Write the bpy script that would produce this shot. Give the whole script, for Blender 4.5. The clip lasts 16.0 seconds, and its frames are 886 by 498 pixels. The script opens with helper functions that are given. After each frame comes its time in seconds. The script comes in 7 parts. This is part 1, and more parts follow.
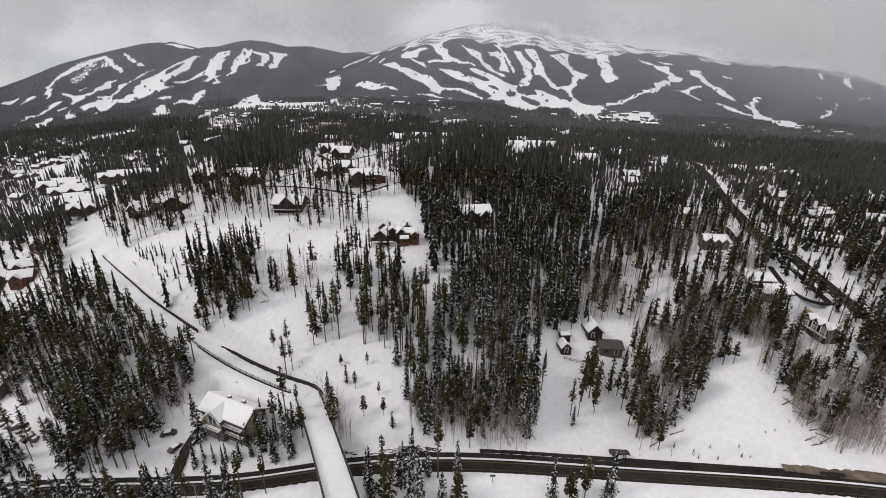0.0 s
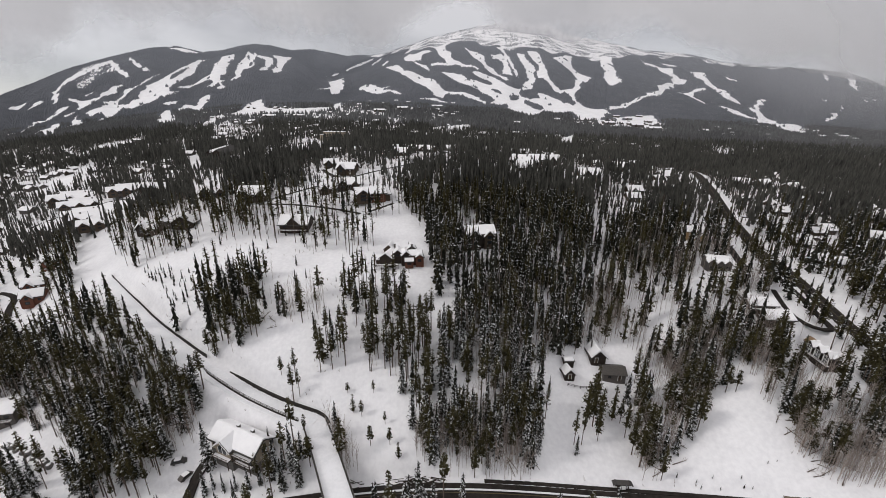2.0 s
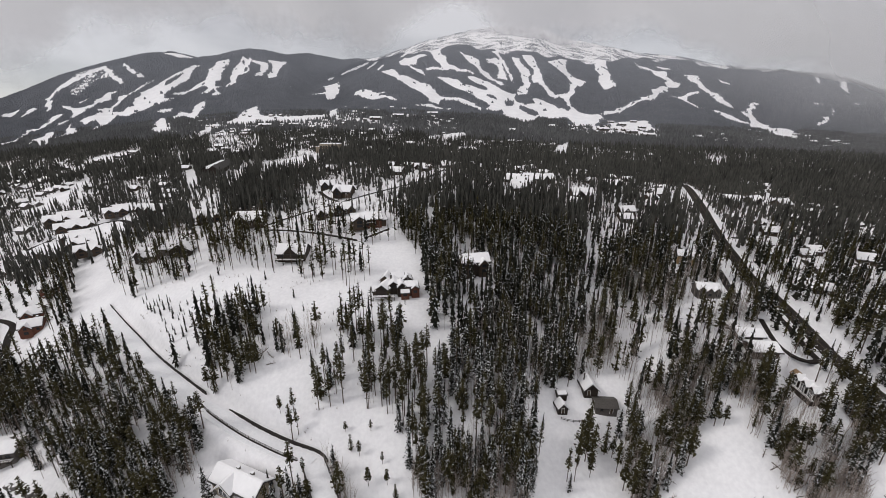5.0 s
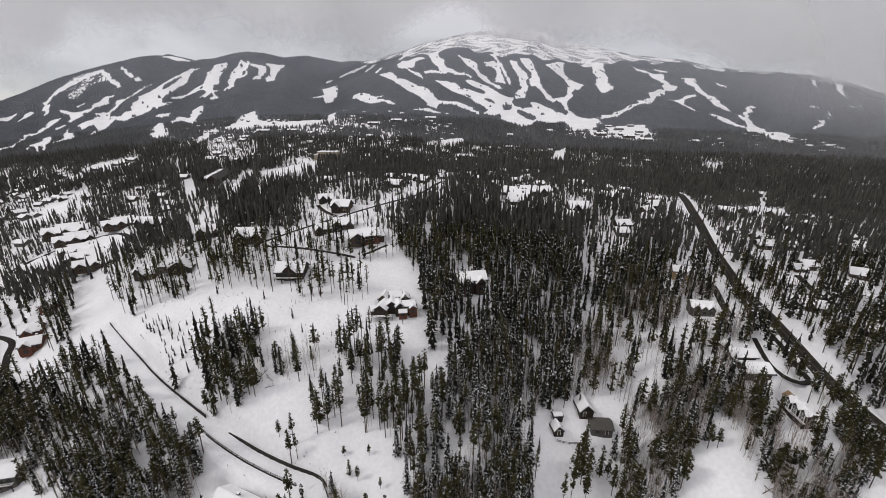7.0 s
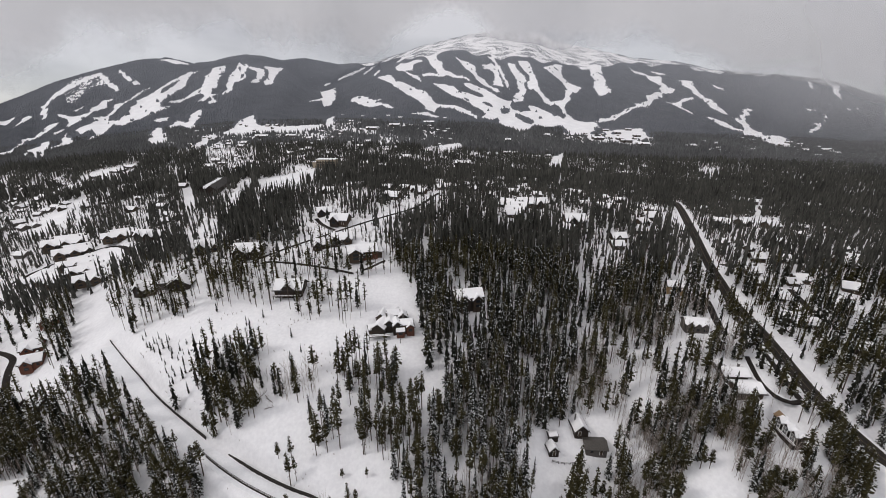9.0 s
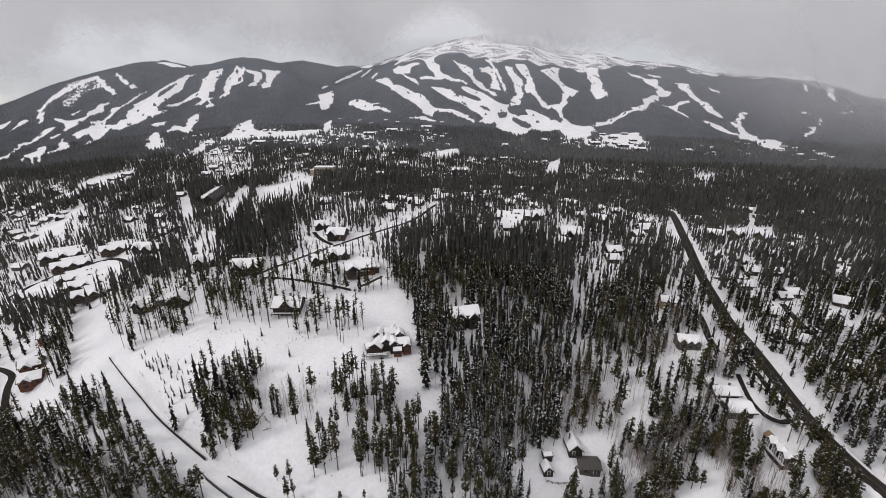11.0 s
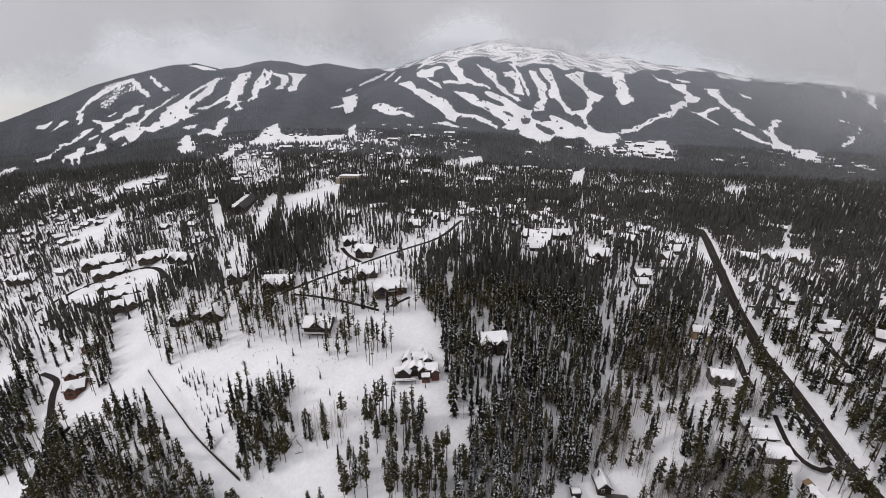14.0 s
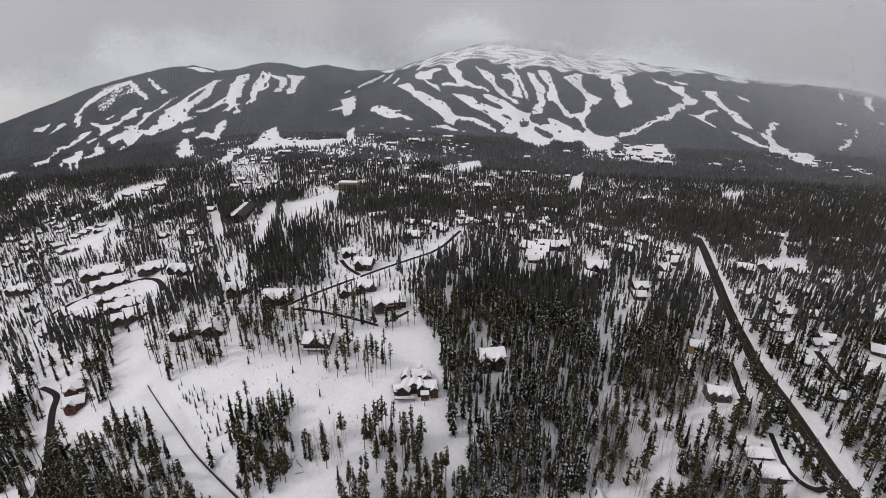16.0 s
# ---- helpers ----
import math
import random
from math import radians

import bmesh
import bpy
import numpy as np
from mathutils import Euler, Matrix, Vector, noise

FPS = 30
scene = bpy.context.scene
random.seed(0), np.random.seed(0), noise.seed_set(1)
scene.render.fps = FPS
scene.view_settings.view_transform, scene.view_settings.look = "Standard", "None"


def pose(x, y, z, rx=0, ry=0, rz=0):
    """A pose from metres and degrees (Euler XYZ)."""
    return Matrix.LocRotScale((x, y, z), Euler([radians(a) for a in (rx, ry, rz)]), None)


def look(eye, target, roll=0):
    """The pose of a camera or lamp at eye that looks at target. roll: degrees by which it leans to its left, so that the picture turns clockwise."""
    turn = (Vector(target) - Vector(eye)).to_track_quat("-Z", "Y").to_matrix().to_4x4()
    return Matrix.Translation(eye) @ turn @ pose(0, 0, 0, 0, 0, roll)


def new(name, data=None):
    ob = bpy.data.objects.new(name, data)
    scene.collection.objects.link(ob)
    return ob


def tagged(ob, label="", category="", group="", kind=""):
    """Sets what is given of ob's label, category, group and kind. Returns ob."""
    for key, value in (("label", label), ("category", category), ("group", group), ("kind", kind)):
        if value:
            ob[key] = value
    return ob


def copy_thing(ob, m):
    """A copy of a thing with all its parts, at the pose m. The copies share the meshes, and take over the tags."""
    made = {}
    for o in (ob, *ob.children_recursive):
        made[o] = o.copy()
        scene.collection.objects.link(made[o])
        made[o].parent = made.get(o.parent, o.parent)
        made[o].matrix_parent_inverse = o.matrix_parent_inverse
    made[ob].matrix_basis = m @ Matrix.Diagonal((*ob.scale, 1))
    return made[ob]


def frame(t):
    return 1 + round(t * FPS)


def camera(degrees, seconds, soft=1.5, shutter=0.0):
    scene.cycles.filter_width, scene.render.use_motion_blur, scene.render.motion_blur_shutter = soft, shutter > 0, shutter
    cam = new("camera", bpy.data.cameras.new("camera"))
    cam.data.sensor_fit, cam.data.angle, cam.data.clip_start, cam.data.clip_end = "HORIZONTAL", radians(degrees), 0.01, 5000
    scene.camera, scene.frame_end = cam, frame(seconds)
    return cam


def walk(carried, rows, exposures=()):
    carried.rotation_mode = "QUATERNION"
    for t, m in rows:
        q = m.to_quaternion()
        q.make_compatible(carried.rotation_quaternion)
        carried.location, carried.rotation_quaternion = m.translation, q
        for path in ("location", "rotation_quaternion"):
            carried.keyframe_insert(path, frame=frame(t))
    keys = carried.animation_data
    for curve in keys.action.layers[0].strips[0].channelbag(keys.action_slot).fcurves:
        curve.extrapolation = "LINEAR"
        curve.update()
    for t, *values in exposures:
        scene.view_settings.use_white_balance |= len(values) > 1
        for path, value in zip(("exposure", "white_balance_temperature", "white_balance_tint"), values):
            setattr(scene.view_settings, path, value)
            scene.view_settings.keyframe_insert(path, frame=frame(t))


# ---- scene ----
cam = camera(96.0, 16.0, soft=0.5)
# seconds, eye (metres), yaw to the left, pitch up, lean to the left (degrees)
ROWS = [
    (0.0, 0.21, -4.80, 96.03, -0.25, -19.12, 0.61),
    (0.5, -0.51, -4.41, 98.51, 0.38, -19.08, 0.65),
    (1.0, -0.69, -4.02, 100.97, 0.51, -19.09, 0.59),
    (1.5, -0.68, -3.66, 103.46, 0.43, -19.10, 0.50),
    (2.0, -0.50, -3.34, 105.95, 0.21, -19.08, 0.41),
    (2.5, -0.37, -3.05, 108.47, 0.05, -19.12, 0.33),
    (3.0, -0.22, -2.79, 110.96, -0.05, -19.09, 0.26),
    (3.5, -0.04, -2.51, 113.37, -0.13, -19.07, 0.19),
    (4.0, -0.02, -2.21, 115.67, -0.13, -19.05, 0.17),
    (6.5, 0.69, -0.85, 126.93, -0.48, -18.95, 0.05),
    (7.0, 0.77, -0.50, 129.19, -0.48, -18.92, 0.05),
    (7.5, 0.86, -0.17, 131.38, -0.47, -18.92, 0.01),
    (8.0, 1.10, 0.05, 133.66, -0.48, -18.92, -0.01),
    (8.5, 1.42, 0.13, 135.97, -0.57, -18.90, -0.04),
    (9.0, 1.69, 0.21, 138.33, -0.65, -18.87, -0.04),
    (11.5, 2.58, 0.91, 149.90, -0.99, -18.78, -0.07),
    (12.0, 2.49, 1.22, 151.98, -1.00, -18.76, -0.07),
    (12.5, 1.71, 1.69, 153.96, -0.71, -18.72, 0.02),
    (13.0, -0.32, 2.34, 156.03, 0.27, -18.70, 0.15),
    (13.5, -2.59, 3.08, 158.07, 1.34, -18.71, 0.34),
    (14.0, -3.66, 3.67, 160.13, 1.72, -18.70, 0.44),
    (14.5, -3.92, 4.17, 162.21, 1.71, -18.71, 0.46),
    (15.0, -4.10, 4.60, 164.37, 1.73, -18.69, 0.44),
    (15.5, -3.95, 5.02, 166.65, 1.62, -18.72, 0.45),
    (16.0, -3.80, 5.35, 168.95, 1.53, -18.71, 0.44),
]
walk(cam, [(t, pose(x, y, z, 90 + pitch, 0, yaw) @ pose(0, 0, 0, 0, 0, lean)) for t, x, y, z, yaw, pitch, lean in ROWS],
     exposures=[(0.0, -0.1, 6490, 11.0), (9.0, -0.09, 6430, 11.5), (13.0, -0.05, 6390, 12.0), (15.2, -0.1, 6350, 12.7), (16.0, -0.25, 6350, 13.0)])

# ---- world and light: a bright overcast sky with a soft sun behind it ----
world = bpy.data.worlds.new("overcast")
scene.world = world
world.use_nodes = True
wn, wl = world.node_tree.nodes, world.node_tree.links
wn.clear()
SUN_HEIGHT, SUN_TURN = radians(44), radians(-104)      # turn: from +y (ahead) towards +x
sky = wn.new("ShaderNodeTexSky")
sky.sky_type, sky.sun_disc = "NISHITA", False
sky.sun_elevation, sky.sun_rotation = SUN_HEIGHT, SUN_TURN
sky.dust_density, sky.altitude = 3.0, 2900
clear_sky = wn.new("ShaderNodeBackground")
clear_sky.inputs["Strength"].default_value = 0.02
wl.new(sky.outputs["Color"], clear_sky.inputs["Color"])
coord = wn.new("ShaderNodeTexCoord")
stretch = wn.new("ShaderNodeMapping")
stretch.inputs["Scale"].default_value = (1.0, 1.0, 2.4)
wl.new(coord.outputs["Generated"], stretch.inputs["Vector"])
puffs = wn.new("ShaderNodeTexNoise")
puffs.inputs["Scale"].default_value, puffs.inputs["Detail"].default_value = 3.2, 5
puffs.inputs["Roughness"].default_value = 0.5
wl.new(stretch.outputs["Vector"], puffs.inputs["Vector"])
greys = wn.new("ShaderNodeValToRGB")
greys.color_ramp.elements[0].position, greys.color_ramp.elements[0].color = 0.36, (0.432, 0.42, 0.418, 1)
greys.color_ramp.elements[1].position, greys.color_ramp.elements[1].color = 0.62, (0.638, 0.62, 0.615, 1)
wl.new(puffs.outputs["Fac"], greys.inputs["Fac"])
split = wn.new("ShaderNodeSeparateXYZ")
wl.new(coord.outputs["Generated"], split.inputs["Vector"])
lift = wn.new("ShaderNodeMapRange")                  # an overcast sky is brightest overhead
lift.inputs["From Min"].default_value, lift.inputs["From Max"].default_value = 0.15, 1.0
lift.inputs["To Min"].default_value, lift.inputs["To Max"].default_value = 0.98, 1.75
wl.new(split.outputs["Z"], lift.inputs["Value"])
clouds = wn.new("ShaderNodeBackground")
wl.new(greys.outputs["Color"], clouds.inputs["Color"])
wl.new(lift.outputs["Result"], clouds.inputs["Strength"])
both = wn.new("ShaderNodeAddShader")
wl.new(clear_sky.outputs[0], both.inputs[0])
wl.new(clouds.outputs[0], both.inputs[1])
world_out = wn.new("ShaderNodeOutputWorld")
wl.new(both.outputs[0], world_out.inputs["Surface"])

lamp = bpy.data.lights.new("sun", "SUN")
lamp.energy, lamp.angle, lamp.color = 1.0, radians(9), (1.0, 0.96, 0.91)
sun = new("sun", lamp)
sun_from = Vector((math.sin(SUN_TURN) * math.cos(SUN_HEIGHT), math.cos(SUN_TURN) * math.cos(SUN_HEIGHT), math.sin(SUN_HEIGHT)))
sun.matrix_world = look(sun_from * 800, (0, 0, 0))


# ---- materials ----
def material(name, base, other=None, rough=0.85, metal=0.0, fine=2.0, coarse=0.12, relief=0.0, snow=None, snow_size=1.2, per="island", spread=0.5):
    """Two tones mixed by noise at two scales and by a random number a piece; snow lies on what faces up."""
    m = bpy.data.materials.new(name)
    m.use_nodes = True
    n, l = m.node_tree.nodes, m.node_tree.links
    bsdf = n["Principled BSDF"]
    bsdf.inputs["Roughness"].default_value, bsdf.inputs["Metallic"].default_value = rough, metal
    bsdf.inputs["Specular IOR Level"].default_value = 0.25
    where = n.new("ShaderNodeNewGeometry")
    grain = n.new("ShaderNodeTexNoise")
    grain.inputs["Scale"].default_value, grain.inputs["Detail"].default_value = fine, 4
    patch = n.new("ShaderNodeTexNoise")
    patch.inputs["Scale"].default_value, patch.inputs["Detail"].default_value = coarse, 3
    for t in (grain, patch):
        l.new(where.outputs["Position"], t.inputs["Vector"])
    piece = n.new("ShaderNodeObjectInfo") if per == "object" else where
    rand = piece.outputs["Random"] if per == "object" else piece.outputs["Random Per Island"]
    add = n.new("ShaderNodeMath")
    add.operation = "ADD"
    l.new(grain.outputs["Fac"], add.inputs[0])
    l.new(patch.outputs["Fac"], add.inputs[1])
    less = n.new("ShaderNodeMath")
    less.operation, less.inputs[1].default_value = "MULTIPLY_ADD", spread
    l.new(rand, less.inputs[0])
    l.new(add.outputs[0], less.inputs[2])
    ramp = n.new("ShaderNodeMapRange")
    ramp.inputs["From Min"].default_value, ramp.inputs["From Max"].default_value = 0.75, 1.25 + spread
    l.new(less.outputs[0], ramp.inputs["Value"])
    mix = n.new("ShaderNodeMix")
    mix.data_type = "RGBA"
    other = other or tuple(c * 0.7 for c in base)
    mix.inputs["A"].default_value, mix.inputs["B"].default_value = (*base, 1), (*other, 1)
    l.new(ramp.outputs["Result"], mix.inputs["Factor"])
    colour = mix.outputs["Result"]
    if snow is not None:
        flakes = n.new("ShaderNodeTexNoise")
        flakes.inputs["Scale"].default_value, flakes.inputs["Detail"].default_value = snow_size, 3
        l.new(where.outputs["Position"], flakes.inputs["Vector"])
        up = n.new("ShaderNodeSeparateXYZ")
        l.new(where.outputs["Normal"], up.inputs["Vector"])
        total = n.new("ShaderNodeMath")
        total.operation, total.inputs[1].default_value = "MULTIPLY_ADD", 0.45
        l.new(up.outputs["Z"], total.inputs[0])
        l.new(flakes.outputs["Fac"], total.inputs[2])
        cut = n.new("ShaderNodeMapRange")
        cut.inputs["From Min"].default_value, cut.inputs["From Max"].default_value = 0.96 - snow, 1.16 - snow
        l.new(total.outputs[0], cut.inputs["Value"])
        white = n.new("ShaderNodeMix")
        white.data_type = "RGBA"
        white.inputs["B"].default_value = (0.78, 0.79, 0.81, 1)
        l.new(colour, white.inputs["A"])
        l.new(cut.outputs["Result"], white.inputs["Factor"])
        colour = white.outputs["Result"]
    l.new(colour, bsdf.inputs["Base Color"])
    if relief:
        bump = n.new("ShaderNodeBump")
        bump.inputs["Strength"].default_value, bump.inputs["Distance"].default_value = relief, 0.3
        l.new(add.outputs[0], bump.inputs["Height"])
        l.new(bump.outputs["Normal"], bsdf.inputs["Normal"])
    return m


SNOW = material("snow_ground", (0.85, 0.845, 0.855), (0.74, 0.735, 0.75), rough=0.7, fine=0.7, coarse=0.05, relief=0.4, spread=0.0)
GROOMED = material("groomed_snow", (0.82, 0.82, 0.835), (0.74, 0.745, 0.76), rough=0.65, fine=1.2, coarse=0.15, relief=0.15, spread=0.0)
ROOF_SNOW = material("roof_snow", (0.875, 0.87, 0.875), (0.805, 0.8, 0.81), rough=0.7, fine=0.6, coarse=0.1, relief=0.25, spread=0.1)
ASPHALT = material("wet_asphalt", (0.017, 0.0148, 0.0135), (0.04, 0.034, 0.0305), rough=0.85, fine=0.8, coarse=0.07, spread=0.0)
ASPHALT.node_tree.nodes["Principled BSDF"].inputs["Specular IOR Level"].default_value = 0.1
SLUSH = material("slushy_street", (0.2, 0.195, 0.19), (0.62, 0.62, 0.63), rough=0.6, fine=0.5, coarse=0.08, spread=0.0)
EARTH = material("bare_earth", (0.06, 0.047, 0.034), (0.2, 0.165, 0.125), rough=0.95, fine=0.5, coarse=0.15, relief=0.5, spread=0.0)
ROOF_TAN = material("tan_shingles", (0.2, 0.13, 0.075), (0.27, 0.19, 0.12), rough=0.9, fine=1.5, coarse=0.3)
YELLOW = material("road_paint", (0.12, 0.095, 0.05), (0.05, 0.042, 0.03), rough=0.8, fine=2.0, spread=0.0)
BARK = material("pine_bark", (0.07, 0.052, 0.042), (0.15, 0.12, 0.1), rough=0.95, fine=3.0, coarse=0.3)
ASPEN_BARK = material("aspen_bark", (0.24, 0.205, 0.18), (0.46, 0.41, 0.37), rough=0.9, fine=3.0, coarse=0.2)
SCRUB = material("scrub_twigs", (0.12, 0.1, 0.09), (0.26, 0.23, 0.21), rough=0.95, fine=0.3, coarse=0.02, snow=0.12, snow_size=0.5)
TWIG = material("bare_twigs", (0.19, 0.155, 0.135), (0.35, 0.3, 0.27), rough=0.95, fine=2.0, coarse=0.1)
NEEDLE_SPRUCE = material("spruce_needles", (0.0055, 0.0065, 0.005), (0.047, 0.046, 0.034), rough=0.9, fine=1.0, coarse=0.14, snow=0.12, snow_size=1.3)
NEEDLE_PINE = material("pine_needles", (0.0068, 0.0064, 0.0032), (0.076, 0.066, 0.029), rough=0.9, fine=0.8, coarse=0.12, snow=-0.03, snow_size=0.8, spread=0.7)
# far needles: a paler colour than the near ones, imitating haze
NEEDLE_FAR_HAZY = material("hazy_far_needles", (0.03, 0.0304, 0.0274), (0.114, 0.112, 0.098), rough=0.9, fine=0.2, coarse=0.03, snow=0.14, snow_size=0.5)
# needles of the far flats, greyed in colour for the haze of distance
NEEDLE_VALLEY_HAZY = material("hazy_valley_needles", (0.07, 0.072, 0.073), (0.165, 0.167, 0.168), rough=0.9, fine=0.12, coarse=0.008, snow=0.1, snow_size=0.3)
# mountain needles: the blue-grey base holds distance haze as well as frost
NEEDLE_MOUNTAIN = material("frosted_hazy_needles", (0.175, 0.184, 0.203), (0.23, 0.24, 0.262), rough=0.95, fine=0.02, coarse=0.003)
for dull in (NEEDLE_SPRUCE, NEEDLE_PINE, NEEDLE_FAR_HAZY, BARK):
    dull.node_tree.nodes["Principled BSDF"].inputs["Specular IOR Level"].default_value = 0.1
# rime and distance haze mixed into the needle colour, more with height
frost_haze = NEEDLE_MOUNTAIN.node_tree
shader = frost_haze.nodes["Principled BSDF"]
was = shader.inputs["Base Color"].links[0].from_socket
level = frost_haze.nodes.new("ShaderNodeSeparateXYZ")
frost_haze.links.new(frost_haze.nodes["Geometry"].outputs["Position"], level.inputs["Vector"])
climb = frost_haze.nodes.new("ShaderNodeMapRange")
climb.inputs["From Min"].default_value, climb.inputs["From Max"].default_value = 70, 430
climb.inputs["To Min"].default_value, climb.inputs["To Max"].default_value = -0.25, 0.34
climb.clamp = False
frost_haze.links.new(level.outputs["Z"], climb.inputs["Value"])
rime_haze = frost_haze.nodes.new("ShaderNodeMix")
rime_haze.data_type, rime_haze.clamp_factor = "RGBA", False
rime_haze.inputs["B"].default_value = (0.43, 0.45, 0.49, 1)
frost_haze.links.new(climb.outputs["Result"], rime_haze.inputs["Factor"])
frost_haze.links.new(was, rime_haze.inputs["A"])
frost_haze.links.new(rime_haze.outputs["Result"], shader.inputs["Base Color"])
WOOD_DARK = material("dark_stained_wood", (0.022, 0.017, 0.014), (0.05, 0.038, 0.03), rough=0.8, fine=2.5, coarse=0.4)
WOOD_BROWN = material("brown_wood_siding", (0.05, 0.036, 0.026), (0.09, 0.066, 0.048), rough=0.8, fine=2.5, coarse=0.4)
WOOD_RED = material("red_brown_siding", (0.09, 0.036, 0.024), (0.15, 0.065, 0.042), rough=0.8, fine=2.5, coarse=0.4)
WALL_GREY = material("grey_siding", (0.075, 0.066, 0.06), (0.13, 0.118, 0.108), rough=0.85, fine=2.0, coarse=0.3)
WALL_YELLOW = material("ochre_siding", (0.3, 0.19, 0.085), (0.38, 0.26, 0.13), rough=0.8, fine=2.0, coarse=0.3)
WALL_CREAM = material("cream_stucco", (0.26, 0.22, 0.165), (0.36, 0.31, 0.24), rough=0.9, fine=1.5, coarse=0.3)
WHITE_PAINT = material("white_paint", (0.8, 0.8, 0.79), (0.7, 0.7, 0.69), rough=0.6, fine=2.0)
STONE = material("grey_stone", (0.06, 0.055, 0.05), (0.15, 0.14, 0.13), rough=0.95, fine=1.2, coarse=0.4, relief=0.6)
ROOF_DARK = material("dark_shingles", (0.035, 0.032, 0.032), (0.08, 0.075, 0.07), rough=0.85, fine=2.0)
WALL_BLACK = material("dark_block_wall", (0.014, 0.012, 0.011), (0.045, 0.04, 0.035), rough=0.95, fine=1.2, coarse=0.3, relief=0.5)
STEEL = material("weathered_steel", (0.06, 0.055, 0.05), (0.12, 0.11, 0.1), rough=0.6, metal=0.4, fine=2.0)
GLASS = material("window_glass", (0.02, 0.024, 0.028), (0.035, 0.04, 0.045), rough=0.12, fine=1.0)
GLASS.node_tree.nodes["Principled BSDF"].inputs["Specular IOR Level"].default_value = 0.6


# ---- the land: heights over bearing (x / y) and range ----
B_KNOTS = np.array([-1.5, -1.2, -0.95, -0.72, -0.5, -0.28, -0.1, 0.08, 0.26, 0.45, 0.65, 0.9, 1.15, 1.5])
Y_KNOTS = np.array([20, 60, 85, 100, 118, 140, 165, 195, 230, 275, 340, 430, 560, 730, 880, 1020])
def smooth_rows(knots, values, at):
    """Cubic curve through values (last axis) at the knots."""
    d = np.gradient(values, knots, axis=-1)
    at = np.clip(at, knots[0], knots[-1])
    i = np.clip(np.searchsorted(knots, at) - 1, 0, len(knots) - 2)
    h = knots[i + 1] - knots[i]
    s = (at - knots[i]) / h
    return (values[..., i] * (2*s**3 - 3*s**2 + 1) + values[..., i+1] * (3*s**2 - 2*s**3)
            + h * (d[..., i] * (s**3 - 2*s**2 + s) + d[..., i+1] * (s**3 - s**2)))
HEIGHTS = {}     # by bearing: heights at the ranges above
HEIGHTS[-1.5] = [-5.7, -8.8, -13, -18.7, -25.3, -31.4, -35, -34.6, -29.6, -20.6, -9.6, 0.3, 6.5, 8, 5.9, 2.3]
HEIGHTS[-1.2] = [-8, -7.8, -9.2, -10.7, -12.4, -14, -14.4, -12.2, -7.5, -0.9, 8, 17.9, 25.4, 28.6, 28.4, 27.7]
HEIGHTS[-0.95] = [-9.1, -7.4, -6.1, -3.8, -0.6, 3.2, 6.3, 10.5, 15.5, 19.6, 25.4, 33.6, 42.1, 48.2, 51.4, 54.8]
HEIGHTS[-0.72] = [-9.4, -8.7, -5.9, 1.1, 9.4, 19.1, 25.1, 30.3, 36.4, 39.9, 42.5, 46.4, 54.6, 65, 74.4, 83.1]
HEIGHTS[-0.5] = [-9.9, -9.8, -5.5, 4.7, 16.7, 30.9, 38.9, 44, 51.4, 56.4, 57.7, 56.9, 63.2, 76.9, 92.5, 106.7]
HEIGHTS[-0.28] = [-10.7, -7.5, -0.1, 8.3, 19.4, 33.1, 42, 48.3, 57.1, 65.6, 68.5, 64.3, 67.4, 81.7, 100.8, 119]
HEIGHTS[-0.1] = [-11.3, -6.6, 2.7, 11.9, 22.5, 32.3, 39.9, 47.7, 58.6, 69.4, 73.3, 67.4, 66.8, 78.4, 97.5, 117.5]
HEIGHTS[0.08] = [-11.8, -6.7, 3.1, 13.4, 23.7, 29.7, 36, 45.2, 57.2, 68.7, 73.1, 66.4, 62.6, 70.4, 87.6, 107.5]
HEIGHTS[0.26] = [-11.1, -6.3, 1.4, 6.4, 13.4, 21.6, 31.2, 40.8, 50, 61.8, 67.9, 61.5, 56.4, 62.2, 77.7, 96.2]
HEIGHTS[0.45] = [-11.1, -6.1, 0, 2.6, 9.1, 20.4, 30.5, 37.9, 43.8, 54.6, 60.3, 53.4, 49.1, 55.6, 70.4, 86.9]
HEIGHTS[0.65] = [-13, -6.2, 0.7, 9, 19.3, 31, 36.2, 38, 42.3, 50, 51.5, 42.8, 41.2, 50.3, 64.3, 78.2]
HEIGHTS[0.9] = [-13.6, -3.6, 4, 13.4, 24.1, 34.3, 37.5, 37.3, 39.9, 43.6, 41.7, 33.4, 34.1, 43.9, 55.9, 67.1]
HEIGHTS[1.15] = [-12.6, 1, 9.6, 16.5, 24, 30.9, 34.4, 35.3, 35.9, 35.5, 32.2, 27.6, 29, 36, 44.6, 53.3]
HEIGHTS[1.5] = [-9, 3.4, 13.3, 20.1, 24.8, 28.5, 31.2, 32.2, 30.6, 27.2, 24, 22.8, 24.3, 27.9, 33.1, 38.9]
CREST = np.array([
    (-1.279, 1711, 27), (-1.093, 1734, 113), (-1.005, 1747, 165), (-0.932, 1759, 207), (-0.861, 1769, 253), (-0.791, 1809, 289), (-0.710, 1847, 326), (-0.660, 1879, 349), (-0.597, 1936, 364), (-0.543, 1958, 344), (-0.497, 1990, 356), (-0.464, 2024, 377),
    (-0.425, 2026, 388), (-0.389, 2052, 385), (-0.347, 2074, 369), (-0.296, 2526, 432), (-0.222, 2573, 404), (-0.146, 2519, 412), (-0.095, 2443, 439), (-0.031, 2428, 488), (0.031, 2464, 527)])
